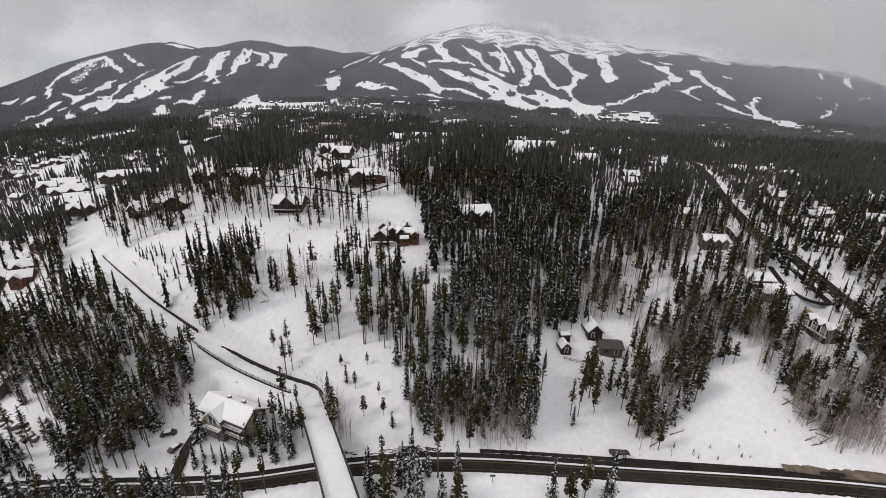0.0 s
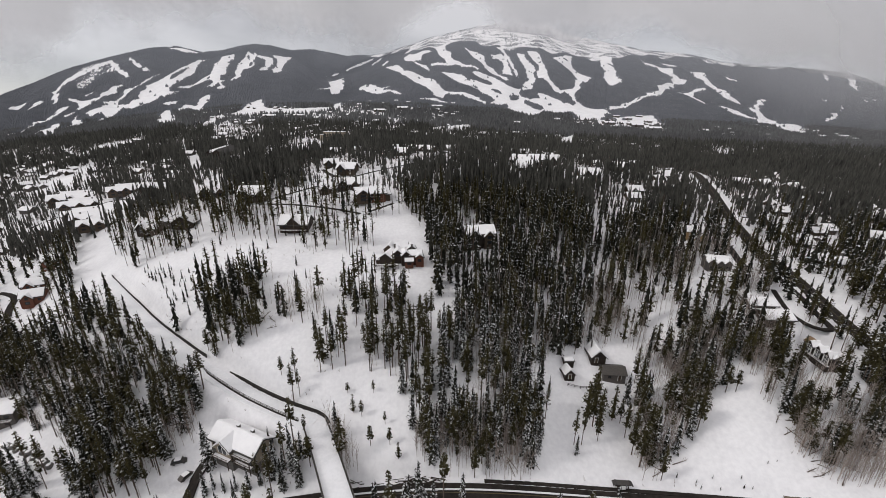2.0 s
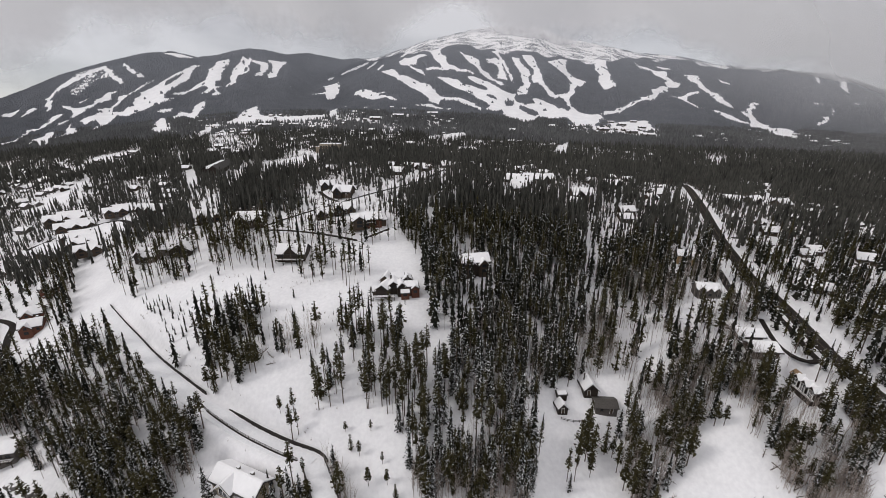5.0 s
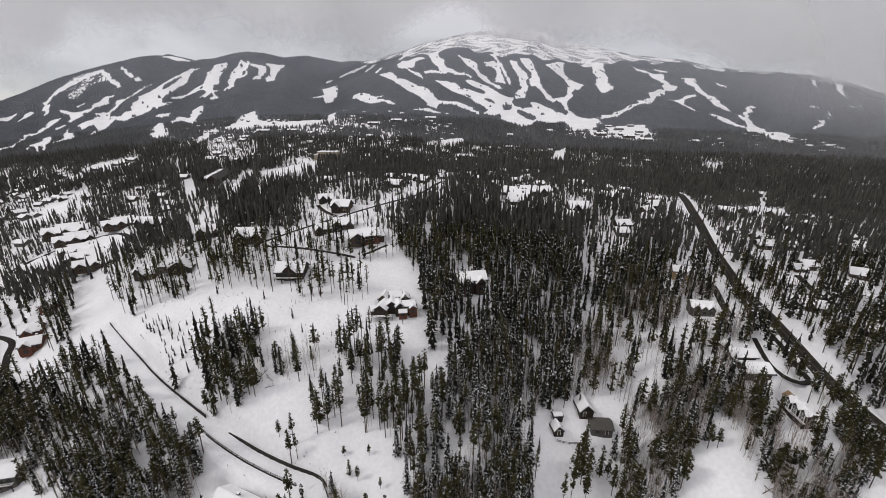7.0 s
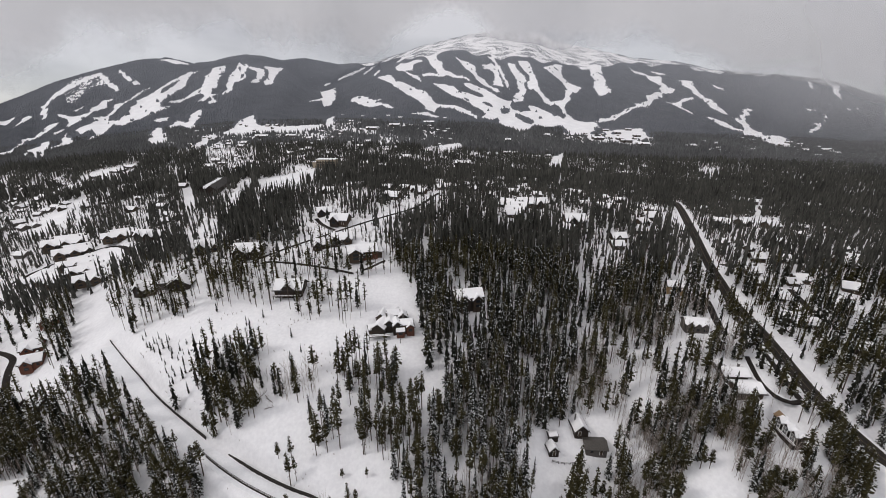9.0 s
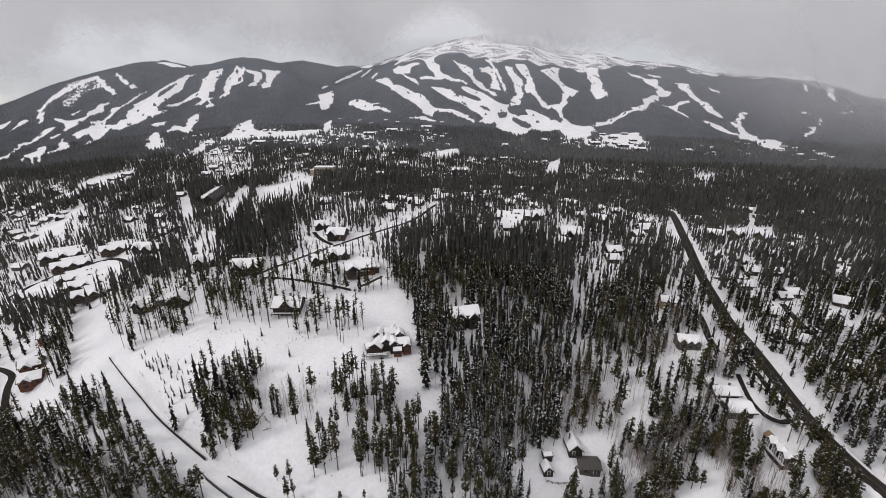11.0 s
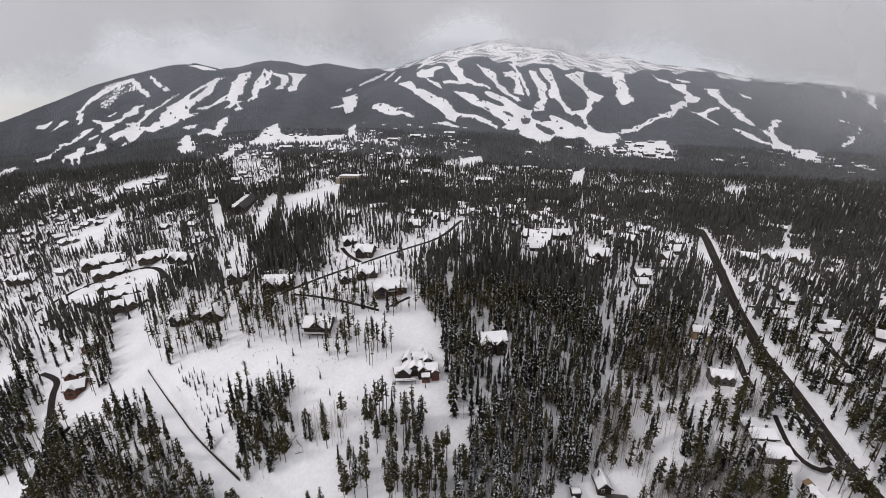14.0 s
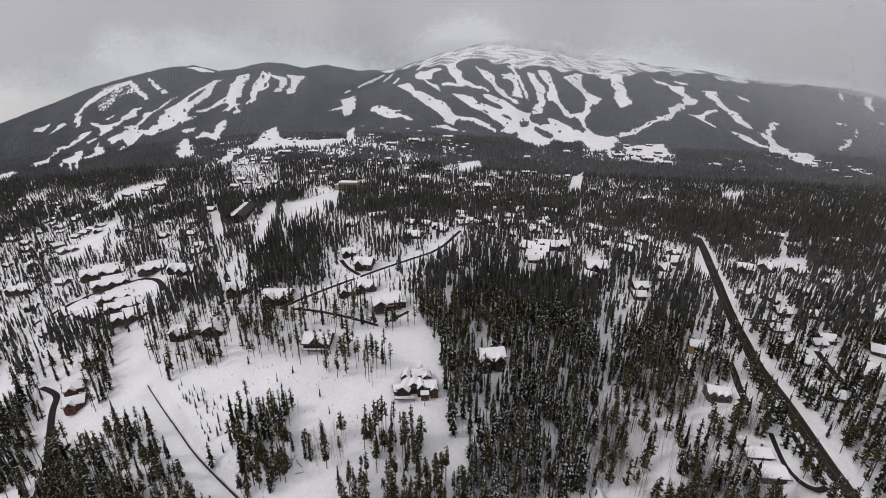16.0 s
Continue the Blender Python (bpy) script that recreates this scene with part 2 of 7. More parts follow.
CREST_EAST = np.array([
    (0.088, 2502, 564), (0.155, 2567, 596), (0.218, 2565, 576), (0.281, 2495, 506), (0.345, 2430, 473), (0.436, 2301, 413), (0.538, 2242, 387), (0.617, 2177, 346), (0.695, 2118, 326), (0.801, 2000, 296), (0.866, 1940, 281), (0.933, 1852, 252), (1.005, 1759, 208), (1.107, 1689, 187), (1.276, 1661, 42)])
FOOT = 1010.0
FINE_B = np.linspace(-1.5, 1.5, 151)
FINE_L = np.linspace(np.log(60), np.log(1060), 181)
TABLE = smooth_rows(B_KNOTS, smooth_rows(np.log(Y_KNOTS + 40), np.array(list(HEIGHTS.values()), float), FINE_L).T, FINE_B).T   # [bearing, range]


def bearing(x, y):
    return x / np.maximum(np.asarray(y, float) + 40, 60)


def lookup(b, y):
    """Height of the valley floor and the slopes up to the foot of the mountains."""
    i = (np.clip(b, -1.5, 1.5) + 1.5) * 50
    j = (np.log(np.clip(y + 40, 60, 1060)) - FINE_L[0]) / (FINE_L[1] - FINE_L[0])
    i0, j0 = np.clip(i.astype(int), 0, 149), np.clip(j.astype(int), 0, 179)
    a, b = i - i0, j - j0
    return ((TABLE[i0, j0] * (1 - b) + TABLE[i0, j0 + 1] * b) * (1 - a)
            + (TABLE[i0 + 1, j0] * (1 - b) + TABLE[i0 + 1, j0 + 1] * b) * a)


RIDGE = np.vstack([CREST, CREST_EAST])


def bare(x, y):
    """Height of the land without roads: valley, then mountains beyond their foot."""
    x, y = np.asarray(x, float), np.asarray(y, float)
    b = bearing(x, y)
    z = lookup(b, np.minimum(y, FOOT))
    rc, zc = np.interp(b, RIDGE[:, 0], RIDGE[:, 1]), np.interp(b, RIDGE[:, 0], RIDGE[:, 2])
    s = np.clip((y - FOOT) / (rc - FOOT), 0, 1)
    lump = 9 * np.sin(b * 33.3 + y * 0.0037) + 6 * np.sin(b * 75 - y * 0.007 + 1)
    up = z + (zc - z) * s**1.21 + lump * np.sin(np.pi * s) - 48 * np.exp(-((b + 0.26) / 0.09) ** 2) * np.sin(np.pi * s)
    up = up - np.maximum(y - rc, 0) * 0.3
    z = np.where(y > FOOT, up, z)
    near = 0.2 * np.sin(x * 0.21 + 1.3 * np.sin(y * 0.09)) * np.sin(y * 0.3) + 0.5 * np.sin(x * 0.061 + 2) * np.sin(y * 0.085 + x * 0.013)
    return z + near * np.clip((y - 30) / 60, 0, 1)


ROADS = {}   # width, centre line
ROADS["valley_road"] = (6.4, [(-260, 73), (-180, 76.5), (-124.6, 79.8), (-75, 81.5), (-34.7, 82.1), (-8.9, 82.4), (28.1, 82.6), (52.3, 82), (75.9, 80.7), (97.4, 78.1), (116.8, 73.8), (140, 67), (180, 50.2)])
ROADS["east_road"] = (6.2, [(251, 411.3), (216.6, 341.1), (193, 285.9), (178.5, 244.3), (169.5, 210.2), (162.5, 178.7), (157.5, 157.1), (154.3, 138.2), (153.5, 122.7), (157, 102.5), (170, 82.4)])
ROADS["white_house_drive"] = (1.9, [(139, 151.6), (135.5, 140.9), (134.5, 134.5), (136.5, 128.9), (141, 127), (146, 129.5)])
ROADS["east_shoulder"] = (2.3, [(167, 201), (155.3, 178.7), (152, 165.4), (149.8, 149.2), (147.6, 138.2), (146.8, 130.8)])
ROADS["lodge_lane"] = (2.2, [(-118, 227.5), (-91, 223.3), (-66, 215.4), (-43.7, 207.8)])
ROADS["lodge_spur"] = (2, [(-42.6, 210.8), (-36, 215.6), (-29.9, 220.7)])
ROADS["upper_street"] = (4.5, [(-112, 226.1), (-93.5, 238.7), (-78, 248.6), (-54.2, 263.1), (-35.9, 274), (-12.3, 291.8), (2, 336.2)])
ROADS["upper_drive"] = (2.8, [(-85.9, 278.5), (-78.7, 266.6), (-67.5, 257.2)])
ROADS["west_street"] = (3.2, [(-144.9, 230.7), (-129.1, 228.6), (-110.8, 226.6)])
ROADS["west_road"] = (3.1, [(-190, 120.3), (-203.7, 145), (-211.1, 158.1), (-226.9, 177.1), (-238.3, 191.1), (-243, 199.9), (-252, 204.9), (-263.6, 209.5)])
ROADS["condo_street"] = (4, [(-332, 272.9), (-320.5, 281.4), (-308.3, 293.3), (-278.6, 301.4), (-258.7, 304), (-237.8, 293.2), (-220.9, 273.3)])
ROADS["east_lane"] = (2.6, [(181, 242.3), (190.9, 241.1), (206.9, 241.8)])
ROADS["east_lane_two"] = (3.4, [(209.1, 212.6), (203.9, 197.8), (200.4, 183.2)])
ROADS["east_lane_three"] = (3.3, [(151.8, 200.7), (147.6, 189.7), (142.6, 178.5), (139.4, 166.8)])
PATH = [(-170, 180.8), (-140, 154.7), (-112, 133.6), (-92, 121), (-80, 115.9), (-67.5, 109.8), (-53, 104.9), (-43.5, 100.6)]   # snow-covered ski way


def dense(line, step=3.0):
    """The line with a point every few metres, rounded at its bends."""
    p = np.array(line, float)
    for _ in range(2):
        q = np.empty((2 * len(p), 2))
        q[0::2][:-1], q[1::2][:-1] = p[:-1] * 0.75 + p[1:] * 0.25, p[:-1] * 0.25 + p[1:] * 0.75
        p = np.vstack([p[:1], q[:-2], p[-1:]])
    s = np.r_[0, np.cumsum(np.hypot(*np.diff(p, axis=0).T))]
    at = np.linspace(0, s[-1], max(2, int(s[-1] / step) + 1))
    return np.stack([np.interp(at, s, p[:, 0]), np.interp(at, s, p[:, 1])], 1)


def eased(z, rounds):
    z = z.copy()
    for _ in range(rounds):
        z[1:-1] = (z[:-2] + 2 * z[1:-1] + z[2:]) / 4
    return z


for key in ("east_road", "east_shoulder"):      # cut in last, over the drives that meet them
    ROADS[key] = ROADS.pop(key)
BENCHES = []     # width, points of the centre line, their heights
for key, (width, line) in ROADS.items():
    pts = dense(line)
    way = eased(bare(*pts.T), 30)
    if key in ("east_road", "east_shoulder"):
        graded = np.interp(pts[:, 1], [82.4, 102.6, 122.7, 135.4, 156, 178.8, 190.7, 209.7], [18.2, 22.7, 27.2, 30, 34, 36, 36.1, 36.4])
        way = eased(np.where(pts[:, 1] < 209.7, graded, way), 12)
    BENCHES.append((width, pts, way))
path_pts = dense(PATH)
path_z = eased(bare(*path_pts.T), 30)
path_z = path_z + np.clip(np.arange(len(path_z)) - (len(path_z) - 10), 0, 10) / 10 * (8.6 - path_z[-1])
BENCHES.append((7.0, path_pts, path_z))
terrace = dense([(136.5, 122.8), (135, 115.2), (133.5, 108.1)])
BENCHES.append((6.0, terrace, np.linspace(23.5, 23.2, len(terrace))))     # level ground under the glass-fronted house


def height(x, y):
    """The land with its roads cut in."""
    x, y = np.atleast_1d(np.asarray(x, float)), np.atleast_1d(np.asarray(y, float))
    z = bare(x, y)
    for width, pts, pz in BENCHES:
        lo, hi = pts.min(0) - 30, pts.max(0) + 30
        near = np.nonzero((x > lo[0]) & (x < hi[0]) & (y > lo[1]) & (y < hi[1]))[0]
        for part_of in np.array_split(near, max(1, len(near) // 4000)):
            if not len(part_of):
                continue
            d2 = (x[part_of, None] - pts[:, 0]) ** 2 + (y[part_of, None] - pts[:, 1]) ** 2
            k = d2.argmin(1)
            d = np.sqrt(d2[np.arange(len(k)), k])
            w = np.clip((width / 2 + 5.5 - d) / 4.5, 0, 1)
            w = w * w * (3 - 2 * w)
            z[part_of] += (pz[k] - z[part_of]) * w
    return z


def spot(x, y):
    return float(height(x, y)[0])


def mesh_of(name, verts, tris, materials, slots=None, smooth=False):
    """A mesh from arrays of corners and triangles or quads."""
    me = bpy.data.meshes.new(name)
    verts, tris = np.asarray(verts, np.float32), np.asarray(tris, np.int32)
    n, k = tris.shape
    me.vertices.add(len(verts))
    me.vertices.foreach_set("co", verts.ravel())
    me.loops.add(n * k)
    me.loops.foreach_set("vertex_index", tris.ravel())
    me.polygons.add(n)
    me.polygons.foreach_set("loop_start", np.arange(0, n * k, k, dtype=np.int32))
    for m in materials:
        me.materials.append(m)
    if slots is not None:
        me.polygons.foreach_set("material_index", np.asarray(slots, np.int32))
    me.polygons.foreach_set("use_smooth", np.full(n, smooth))
    me.update(calc_edges=True)
    return me


def grid_faces(rows, cols):
    i = np.arange(rows - 1)[:, None] * cols + np.arange(cols - 1)
    return np.stack([i, i + 1, i + cols + 1, i + cols], -1).reshape(-1, 4)


# one sheet of ground, out to the horizon all round
front = np.radians(np.arange(-58, 58.01, 0.3))
rest = np.radians(np.arange(62, 299, 4.0))
turns = np.r_[front, rest, front[0] + 2 * math.pi]
radii = np.r_[np.linspace(50, 110, 14), np.arange(111, 400, 1.3), np.geomspace(402, 3000, 120)]
aa, rr = np.meshgrid(turns, radii)
gx, gy = rr * np.sin(aa), rr * np.cos(aa) - 40
gz = height(gx.ravel(), gy.ravel())
verts = np.stack([gx.ravel(), gy.ravel(), gz], -1)
faces = grid_faces(*gx.shape)[:, ::-1]
hub = len(verts)
verts = np.vstack([verts, [(0, -40, -12)]])
ground = new("ground", mesh_of("ground", verts, faces, [SNOW], smooth=True))
caps = np.array([(hub, k + 1, k) for k in range(len(turns) - 1)])
tagged(ground, "snow-covered valley floor and forested mountain slopes", "ground", kind="structure")
cap = new("ground_near", mesh_of("ground_near", verts[np.r_[0:len(turns), hub]], np.where(caps == hub, len(turns), caps)[:, ::-1], [SNOW]))
tagged(cap, "flat snow below the flight", "ground", kind="structure")


def ribbon(name, pts, pz, offsets, lift, mat, label, category="road", kind="structure", parent=None):
    """A strip laid along a line, between two sideways offsets, with a thin edge."""
    d = np.gradient(pts, axis=0)
    side = np.stack([d[:, 1], -d[:, 0]], -1) / np.hypot(*d.T)[:, None]
    a, b = offsets
    cols = [(a, -0.4), (a, lift), ((a + b) / 2, lift + 0.05), (b, lift), (b, -0.4)]
    v = np.concatenate([np.column_stack([pts + side * o, pz + h]) for o, h in cols]).reshape(len(cols), len(pts), 3)
    ob = new(name, mesh_of(name, v.transpose(1, 0, 2).reshape(-1, 3), grid_faces(len(pts), len(cols)), [mat]))
    if parent:
        ob.parent = parent
        return ob
    return tagged(ob, label, category, kind=kind)


LOOKS = {"upper_street": GROOMED, "west_street": SLUSH}
for (key, (width, line)), (w, pts, pz) in zip(ROADS.items(), BENCHES):
    mat = LOOKS.get(key, ASPHALT)
    ob = ribbon(key, pts, pz, (-w / 2, w / 2), 0.25, mat, "wet dark asphalt road between snow banks" if mat is ASPHALT else "slushy street with packed snow")
    if key == "upper_street":
        ribbon("bare_track", pts, pz + 0.02, (-0.9, 1.9), 0.3, ASPHALT, "", parent=ob)
    if key in ("valley_road", "east_road"):
        ribbon("centre_line", pts, pz + 0.02, (-0.14, 0.14), 0.3, YELLOW, "", parent=ob)
        if key == "valley_road":
            ribbon("snow_windrow", pts, pz + 0.02, (-w / 2 + 1.9, -w / 2 + 2.45), 0.4, GROOMED, "", parent=ob)
        for o in (-w / 2 + 0.6, w / 2 - 0.6)[key == "valley_road":]:
            ribbon("edge_line", pts, pz + 0.02, (o - 0.05, o + 0.05), 0.3, YELLOW, "", parent=ob)
ribbon("ski_way", path_pts, path_z, (-3.1, 3.1), 0.15, GROOMED, "groomed snow path leading up to the meadow", "path")


# ---- buildings ----
def part(name, bm, mat, parent, label=""):
    me = bpy.data.meshes.new(name)
    bm.to_mesh(me)
    bm.free()
    me.materials.append(mat)
    ob = new(name, me)
    ob.parent = parent
    if label:
        ob["label"] = label
    return ob


def solid(boxes):
    """A bmesh of boxes (centre, size), with an optional turn about z in degrees."""
    bm = bmesh.new()
    for c, s, *turn in boxes:
        m = Matrix.Translation(c) @ Matrix.Rotation(radians(turn[0]) if turn else 0, 4, "Z") @ Matrix.Diagonal((*s, 1))
        bmesh.ops.create_cube(bm, size=1, matrix=m)
    return bm


def prism(outline, y0, y1, m=None):
    """An outline in x and z, drawn out from y0 to y1."""
    bm = bmesh.new()
    a, b = [bm.verts.new((x, y0, z)) for x, z in outline], [bm.verts.new((x, y1, z)) for x, z in outline]
    bm.faces.new(a)
    bm.faces.new(b[::-1])
    for i in range(len(a)):
        j = (i + 1) % len(a)
        bm.faces.new((a[j], a[i], b[i], b[j]))
    bmesh.ops.recalc_face_normals(bm, faces=bm.faces)
    if m is not None:
        bmesh.ops.transform(bm, matrix=m, verts=bm.verts)
    return bm


def window(parent, x, y, z, w, h, turn=0.0, frame_mat=None):
    """A framed pane with a sill, set on a wall that faces -y before its turn."""
    m = Matrix.Translation((x, y, z)) @ Matrix.Rotation(radians(turn), 4, "Z")
    bars = solid([((-w / 2, -0.04, 0), (0.12, 0.14, h + 0.12)), ((w / 2, -0.04, 0), (0.12, 0.14, h + 0.12)), ((0, -0.04, h / 2), (w, 0.14, 0.12)),
                  ((0, -0.04, -h / 2), (w + 0.3, 0.24, 0.12)), ((0, -0.03, 0), (0.07, 0.1, h))])
    bmesh.ops.transform(bars, matrix=m, verts=bars.verts)
    win = part("window", bars, frame_mat or WOOD_DARK, parent)
    pane = solid([((0, 0.0, 0), (w - 0.06, 0.05, h - 0.06))])
    bmesh.ops.transform(pane, matrix=m, verts=pane.verts)
    part("pane", pane, GLASS, win)


def gable(parent, at, w, d, h, rise, wall_mat, turn=0.0, over=0.6, snow=True, bare_roof=None, sink=1.5):
    """A wing with its ridge along local x: walls, roof boards and the snow on them."""
    m = Matrix.Translation(at) @ Matrix.Rotation(radians(turn), 4, "Z") @ Matrix.Rotation(radians(90), 4, "Z")
    part("wall", prism([(-d / 2, -sink), (d / 2, -sink), (d / 2, h), (0, h + rise), (-d / 2, h)], -w / 2, w / 2, m), wall_mat, parent)
    slope = rise / (d / 2)
    e = d / 2 + over
    t = 0.25
    low = h - over * slope
    part("roof", prism([(-e, low), (0, h + rise), (e, low), (e, low + t), (0, h + rise + t), (-e, low + t)], -w / 2 - over, w / 2 + over, m), bare_roof or ROOF_DARK, parent)
    if snow:
        k, i = 0.4, 0.3
        part("snow_cover", prism([(-e + i, low + t + i * slope), (0, h + rise + t), (e - i, low + t + i * slope), (e - i - 0.1, low + t + k * 0.8 + i * slope), (0.35, h + rise + t + k - 0.1), (-0.35, h + rise + t + k - 0.1),
                             (-e + i + 0.1, low + t + k * 0.8 + i * slope)], -w / 2 - over + 0.28, w / 2 + over - 0.28, m), ROOF_SNOW, parent)


def chimney(parent, x, y, z, tall=2.4, mat=None):
    stack = part("chimney", solid([((x, y, z), (0.9, 0.9, tall)), ((x, y, z + tall / 2), (1.1, 1.1, 0.2))]), mat or STONE, parent)
    part("snow_cap", solid([((x, y, z + tall / 2 + 0.2), (0.95, 0.95, 0.22))]), ROOF_SNOW, stack)


def door_on(parent, x, y, z=1.0):
    door = part("door", solid([((x, y - 0.03, z), (1.0, 0.12, 2.05))]), WOOD_BROWN, parent)
    part("door_frame", solid([((x - 0.58, y - 0.04, z), (0.12, 0.16, 2.2)), ((x + 0.58, y - 0.04, z), (0.12, 0.16, 2.2)), ((x, y - 0.04, z + 1.1), (1.28, 0.16, 0.12))]), WHITE_PAINT, door)


def deck_on(parent, x, y, z, w, d, drop=3.0):
    """A balcony with boards, posts and a rail along its front."""
    base = part("deck", solid([((x, y - d / 2, z), (w, d, 0.2))]), WOOD_DARK, parent)
    part("snow_cover", solid([((x, y - d / 2, z + 0.16), (w - 0.2, d - 0.2, 0.12))]), ROOF_SNOW, base)
    rails = [((x, y - d + 0.05, z + 1.05), (w, 0.1, 0.1)), ((x, y - d + 0.05, z + 0.25), (w, 0.06, 0.08))]
    n = max(3, int(w / 0.5))
    rails += [((x - w / 2 + 0.05 + k * (w - 0.1) / n, y - d + 0.05, z + 0.6), (0.06, 0.06, 0.85)) for k in range(n + 1)]
    part("railing", solid(rails), WOOD_BROWN, base)
    for k in (-1, 1):
        part("post", solid([((x + k * (w / 2 - 0.2), y - d + 0.2, z - drop / 2), (0.22, 0.22, drop))]), WOOD_DARK, base)


FOOTPRINTS = []


def site(name, x, y, turn, label, reach, category="house", group=""):
    ob = new(name)
    ob.matrix_basis = pose(x, y, spot(x, y), 0, 0, turn)
    FOOTPRINTS.append((x, y, reach))
    if name not in ("chalet", "glass_front_house", "low_house", "hillside_house"):
        FOOTPRINTS.append((x, y - 4, reach * 0.9))      # a yard in front
    return tagged(ob, label, category, group)


def row_of_windows(p, w, y, z, count, ww=1.1, hh=1.3, mat=None):
    for k in range(count):
        window(p, (k + 0.5) * w / count - w / 2, y, z, ww, hh, 0, mat)


def house_of(kind, x, y, turn, reach):
    """One of seven kinds of home, with its true size."""
    if kind == 1:
        p = site("cabin", x, y, turn, "small brown wooden cabin under thick roof snow", reach, group="cabins in the woods")
        gable(p, (0, 0, 0), 9, 8, 2.4, 2.8, WOOD_BROWN, over=0.9)
        row_of_windows(p, 8, -4.0, 1.3, 3)
        window(p, 4.5, 0, 3.6, 1.2, 1.2, 90)
        chimney(p, 2.2, 1.2, 5.6)
        door_on(p, 0.2, -4.02)
    elif kind == 2:
        p = site("house", x, y, turn, "brown timber house with a snowy cross-gabled roof", reach, group="houses on the hill")
        gable(p, (0, 0, 0), 12, 9, 3.2, 3.2, WOOD_BROWN, over=0.9)
        gable(p, (-2.2, -3.2, 0), 6, 5.4, 3.0, 2.8, WOOD_DARK, 90, over=0.8)
        window(p, -2.2, -6.2, 1.7, 2.4, 1.6)
        window(p, -2.2, -6.2, 3.7, 1.6, 1.2)
        for k in (2.4, 4.4):
            window(p, k, -4.5, 2.2, 1.2, 1.3)
        door_on(p, 3.4, -4.52)
        chimney(p, 3.5, 1.4, 7.4)
    elif kind == 3:
        p = site("mountain_home", x, y, turn, "large grey-brown mountain home with white roofs", reach, group="large homes above the meadow")
        gable(p, (0, 0, 0), 15, 10, 3.4, 3.4, WALL_GREY, over=1.0)
        gable(p, (-4, -3.6, 0), 7, 6.5, 3.2, 3.0, WOOD_DARK, 90, over=0.9)
        gable(p, (4.6, -3.0, 0), 6, 5, 2.8, 2.4, WOOD_BROWN, 90, over=0.8)
        window(p, -4, -7.15, 1.7, 3.0, 1.7)
        window(p, -4, -7.15, 4.0, 1.8, 1.3)
        window(p, 4.6, -6.05, 1.8, 2.4, 1.6)
        for k in (-0.6, 1.2):
            window(p, k, -5.0, 2.2, 1.1, 1.4)
        door_on(p, 0.4, -5.02)
        chimney(p, 1.5, 1.2, 8.2)
        chimney(p, -6.2, 1.5, 7.4)
    elif kind == 4:
        p = site("town_house", x, y, turn, "grey-brown town house with a white roof", reach, group="houses of the town")
        gable(p, (0, 0, 0), 12, 10, 3.2, 2.8, WALL_GREY, over=0.8)
        row_of_windows(p, 11, -5.0, 1.9, 4)
        door_on(p, 4.6, -5.02)
        chimney(p, -3, 1.2, 7.0)
    elif kind == 5:
        p = site("house", x, y, turn, "dark timber house with a broad snow-edged gable", reach, group="houses on the hill")
        gable(p, (0, 0, 0), 12, 11, 2.6, 3.4, WOOD_DARK, 90, over=1.3)
        gable(p, (-8.5, 1.0, 0), 8, 7, 2.8, 2.0, WALL_GREY, over=0.9)
        row_of_windows(p, 8, -6.0, 1.7, 3)
        chimney(p, 2, 1.4, 7.0)
    elif kind == 6:
        p = site("mountain_home", x, y, turn, "three-storey red-brown lodge home with white flat wings", reach, group="large homes above the meadow")
        gable(p, (0, 0, 0), 18, 12, 4.6, 2.8, WOOD_RED, over=1.2)
        gable(p, (-5, -4.4, 0), 8, 8, 4.4, 2.6, WOOD_BROWN, 90, over=1.0)
        gable(p, (7.6, 0.5, 0), 9, 11, 3.4, 2.0, WOOD_BROWN, over=1.0)
        for z in (1.3, 3.6):
            for k in (0.5, 2.6, 4.7):
                window(p, k, -6.0, z - 0.3, 1.3, 1.4)
            window(p, -5, -8.4, z, 3.4, 1.7)
        window(p, -5, -8.4, 5.4, 1.6, 1.1)
        deck_on(p, 2.6, -6.0, 2.4, 6, 1.8)
        chimney(p, 3, 1.5, 10.2)
    else:
        p = site("condominium", x, y, turn, "long condominium block with snow-laden stepped roofs", reach, "condominium", "condominium blocks")
        gable(p, (0, 0, 0), 30, 14, 4.6, 3.2, WALL_GREY, over=1.1)
        gable(p, (2.0, 5.0, 0), 18, 9, 6.4, 2.6, WALL_GREY, over=0.9)
        for k in (-10.5, 0, 10.5):
            gable(p, (k, -5.4, 0), 6.0, 7, 4.2, 2.8, WOOD_BROWN, 90, over=0.9)
            window(p, k, -8.42, 4.4, 2.4, 1.3)
            window(p, k, -8.42, 1.6, 2.6, 1.5)
        for k in (-6.2, -4.4, 4.4, 6.2):
            window(p, k, -7.0, 2.6, 1.2, 1.6)
        for k in (-8, 9):
            chimney(p, k, 1.5, 8.2, mat=WALL_GREY)
    return p


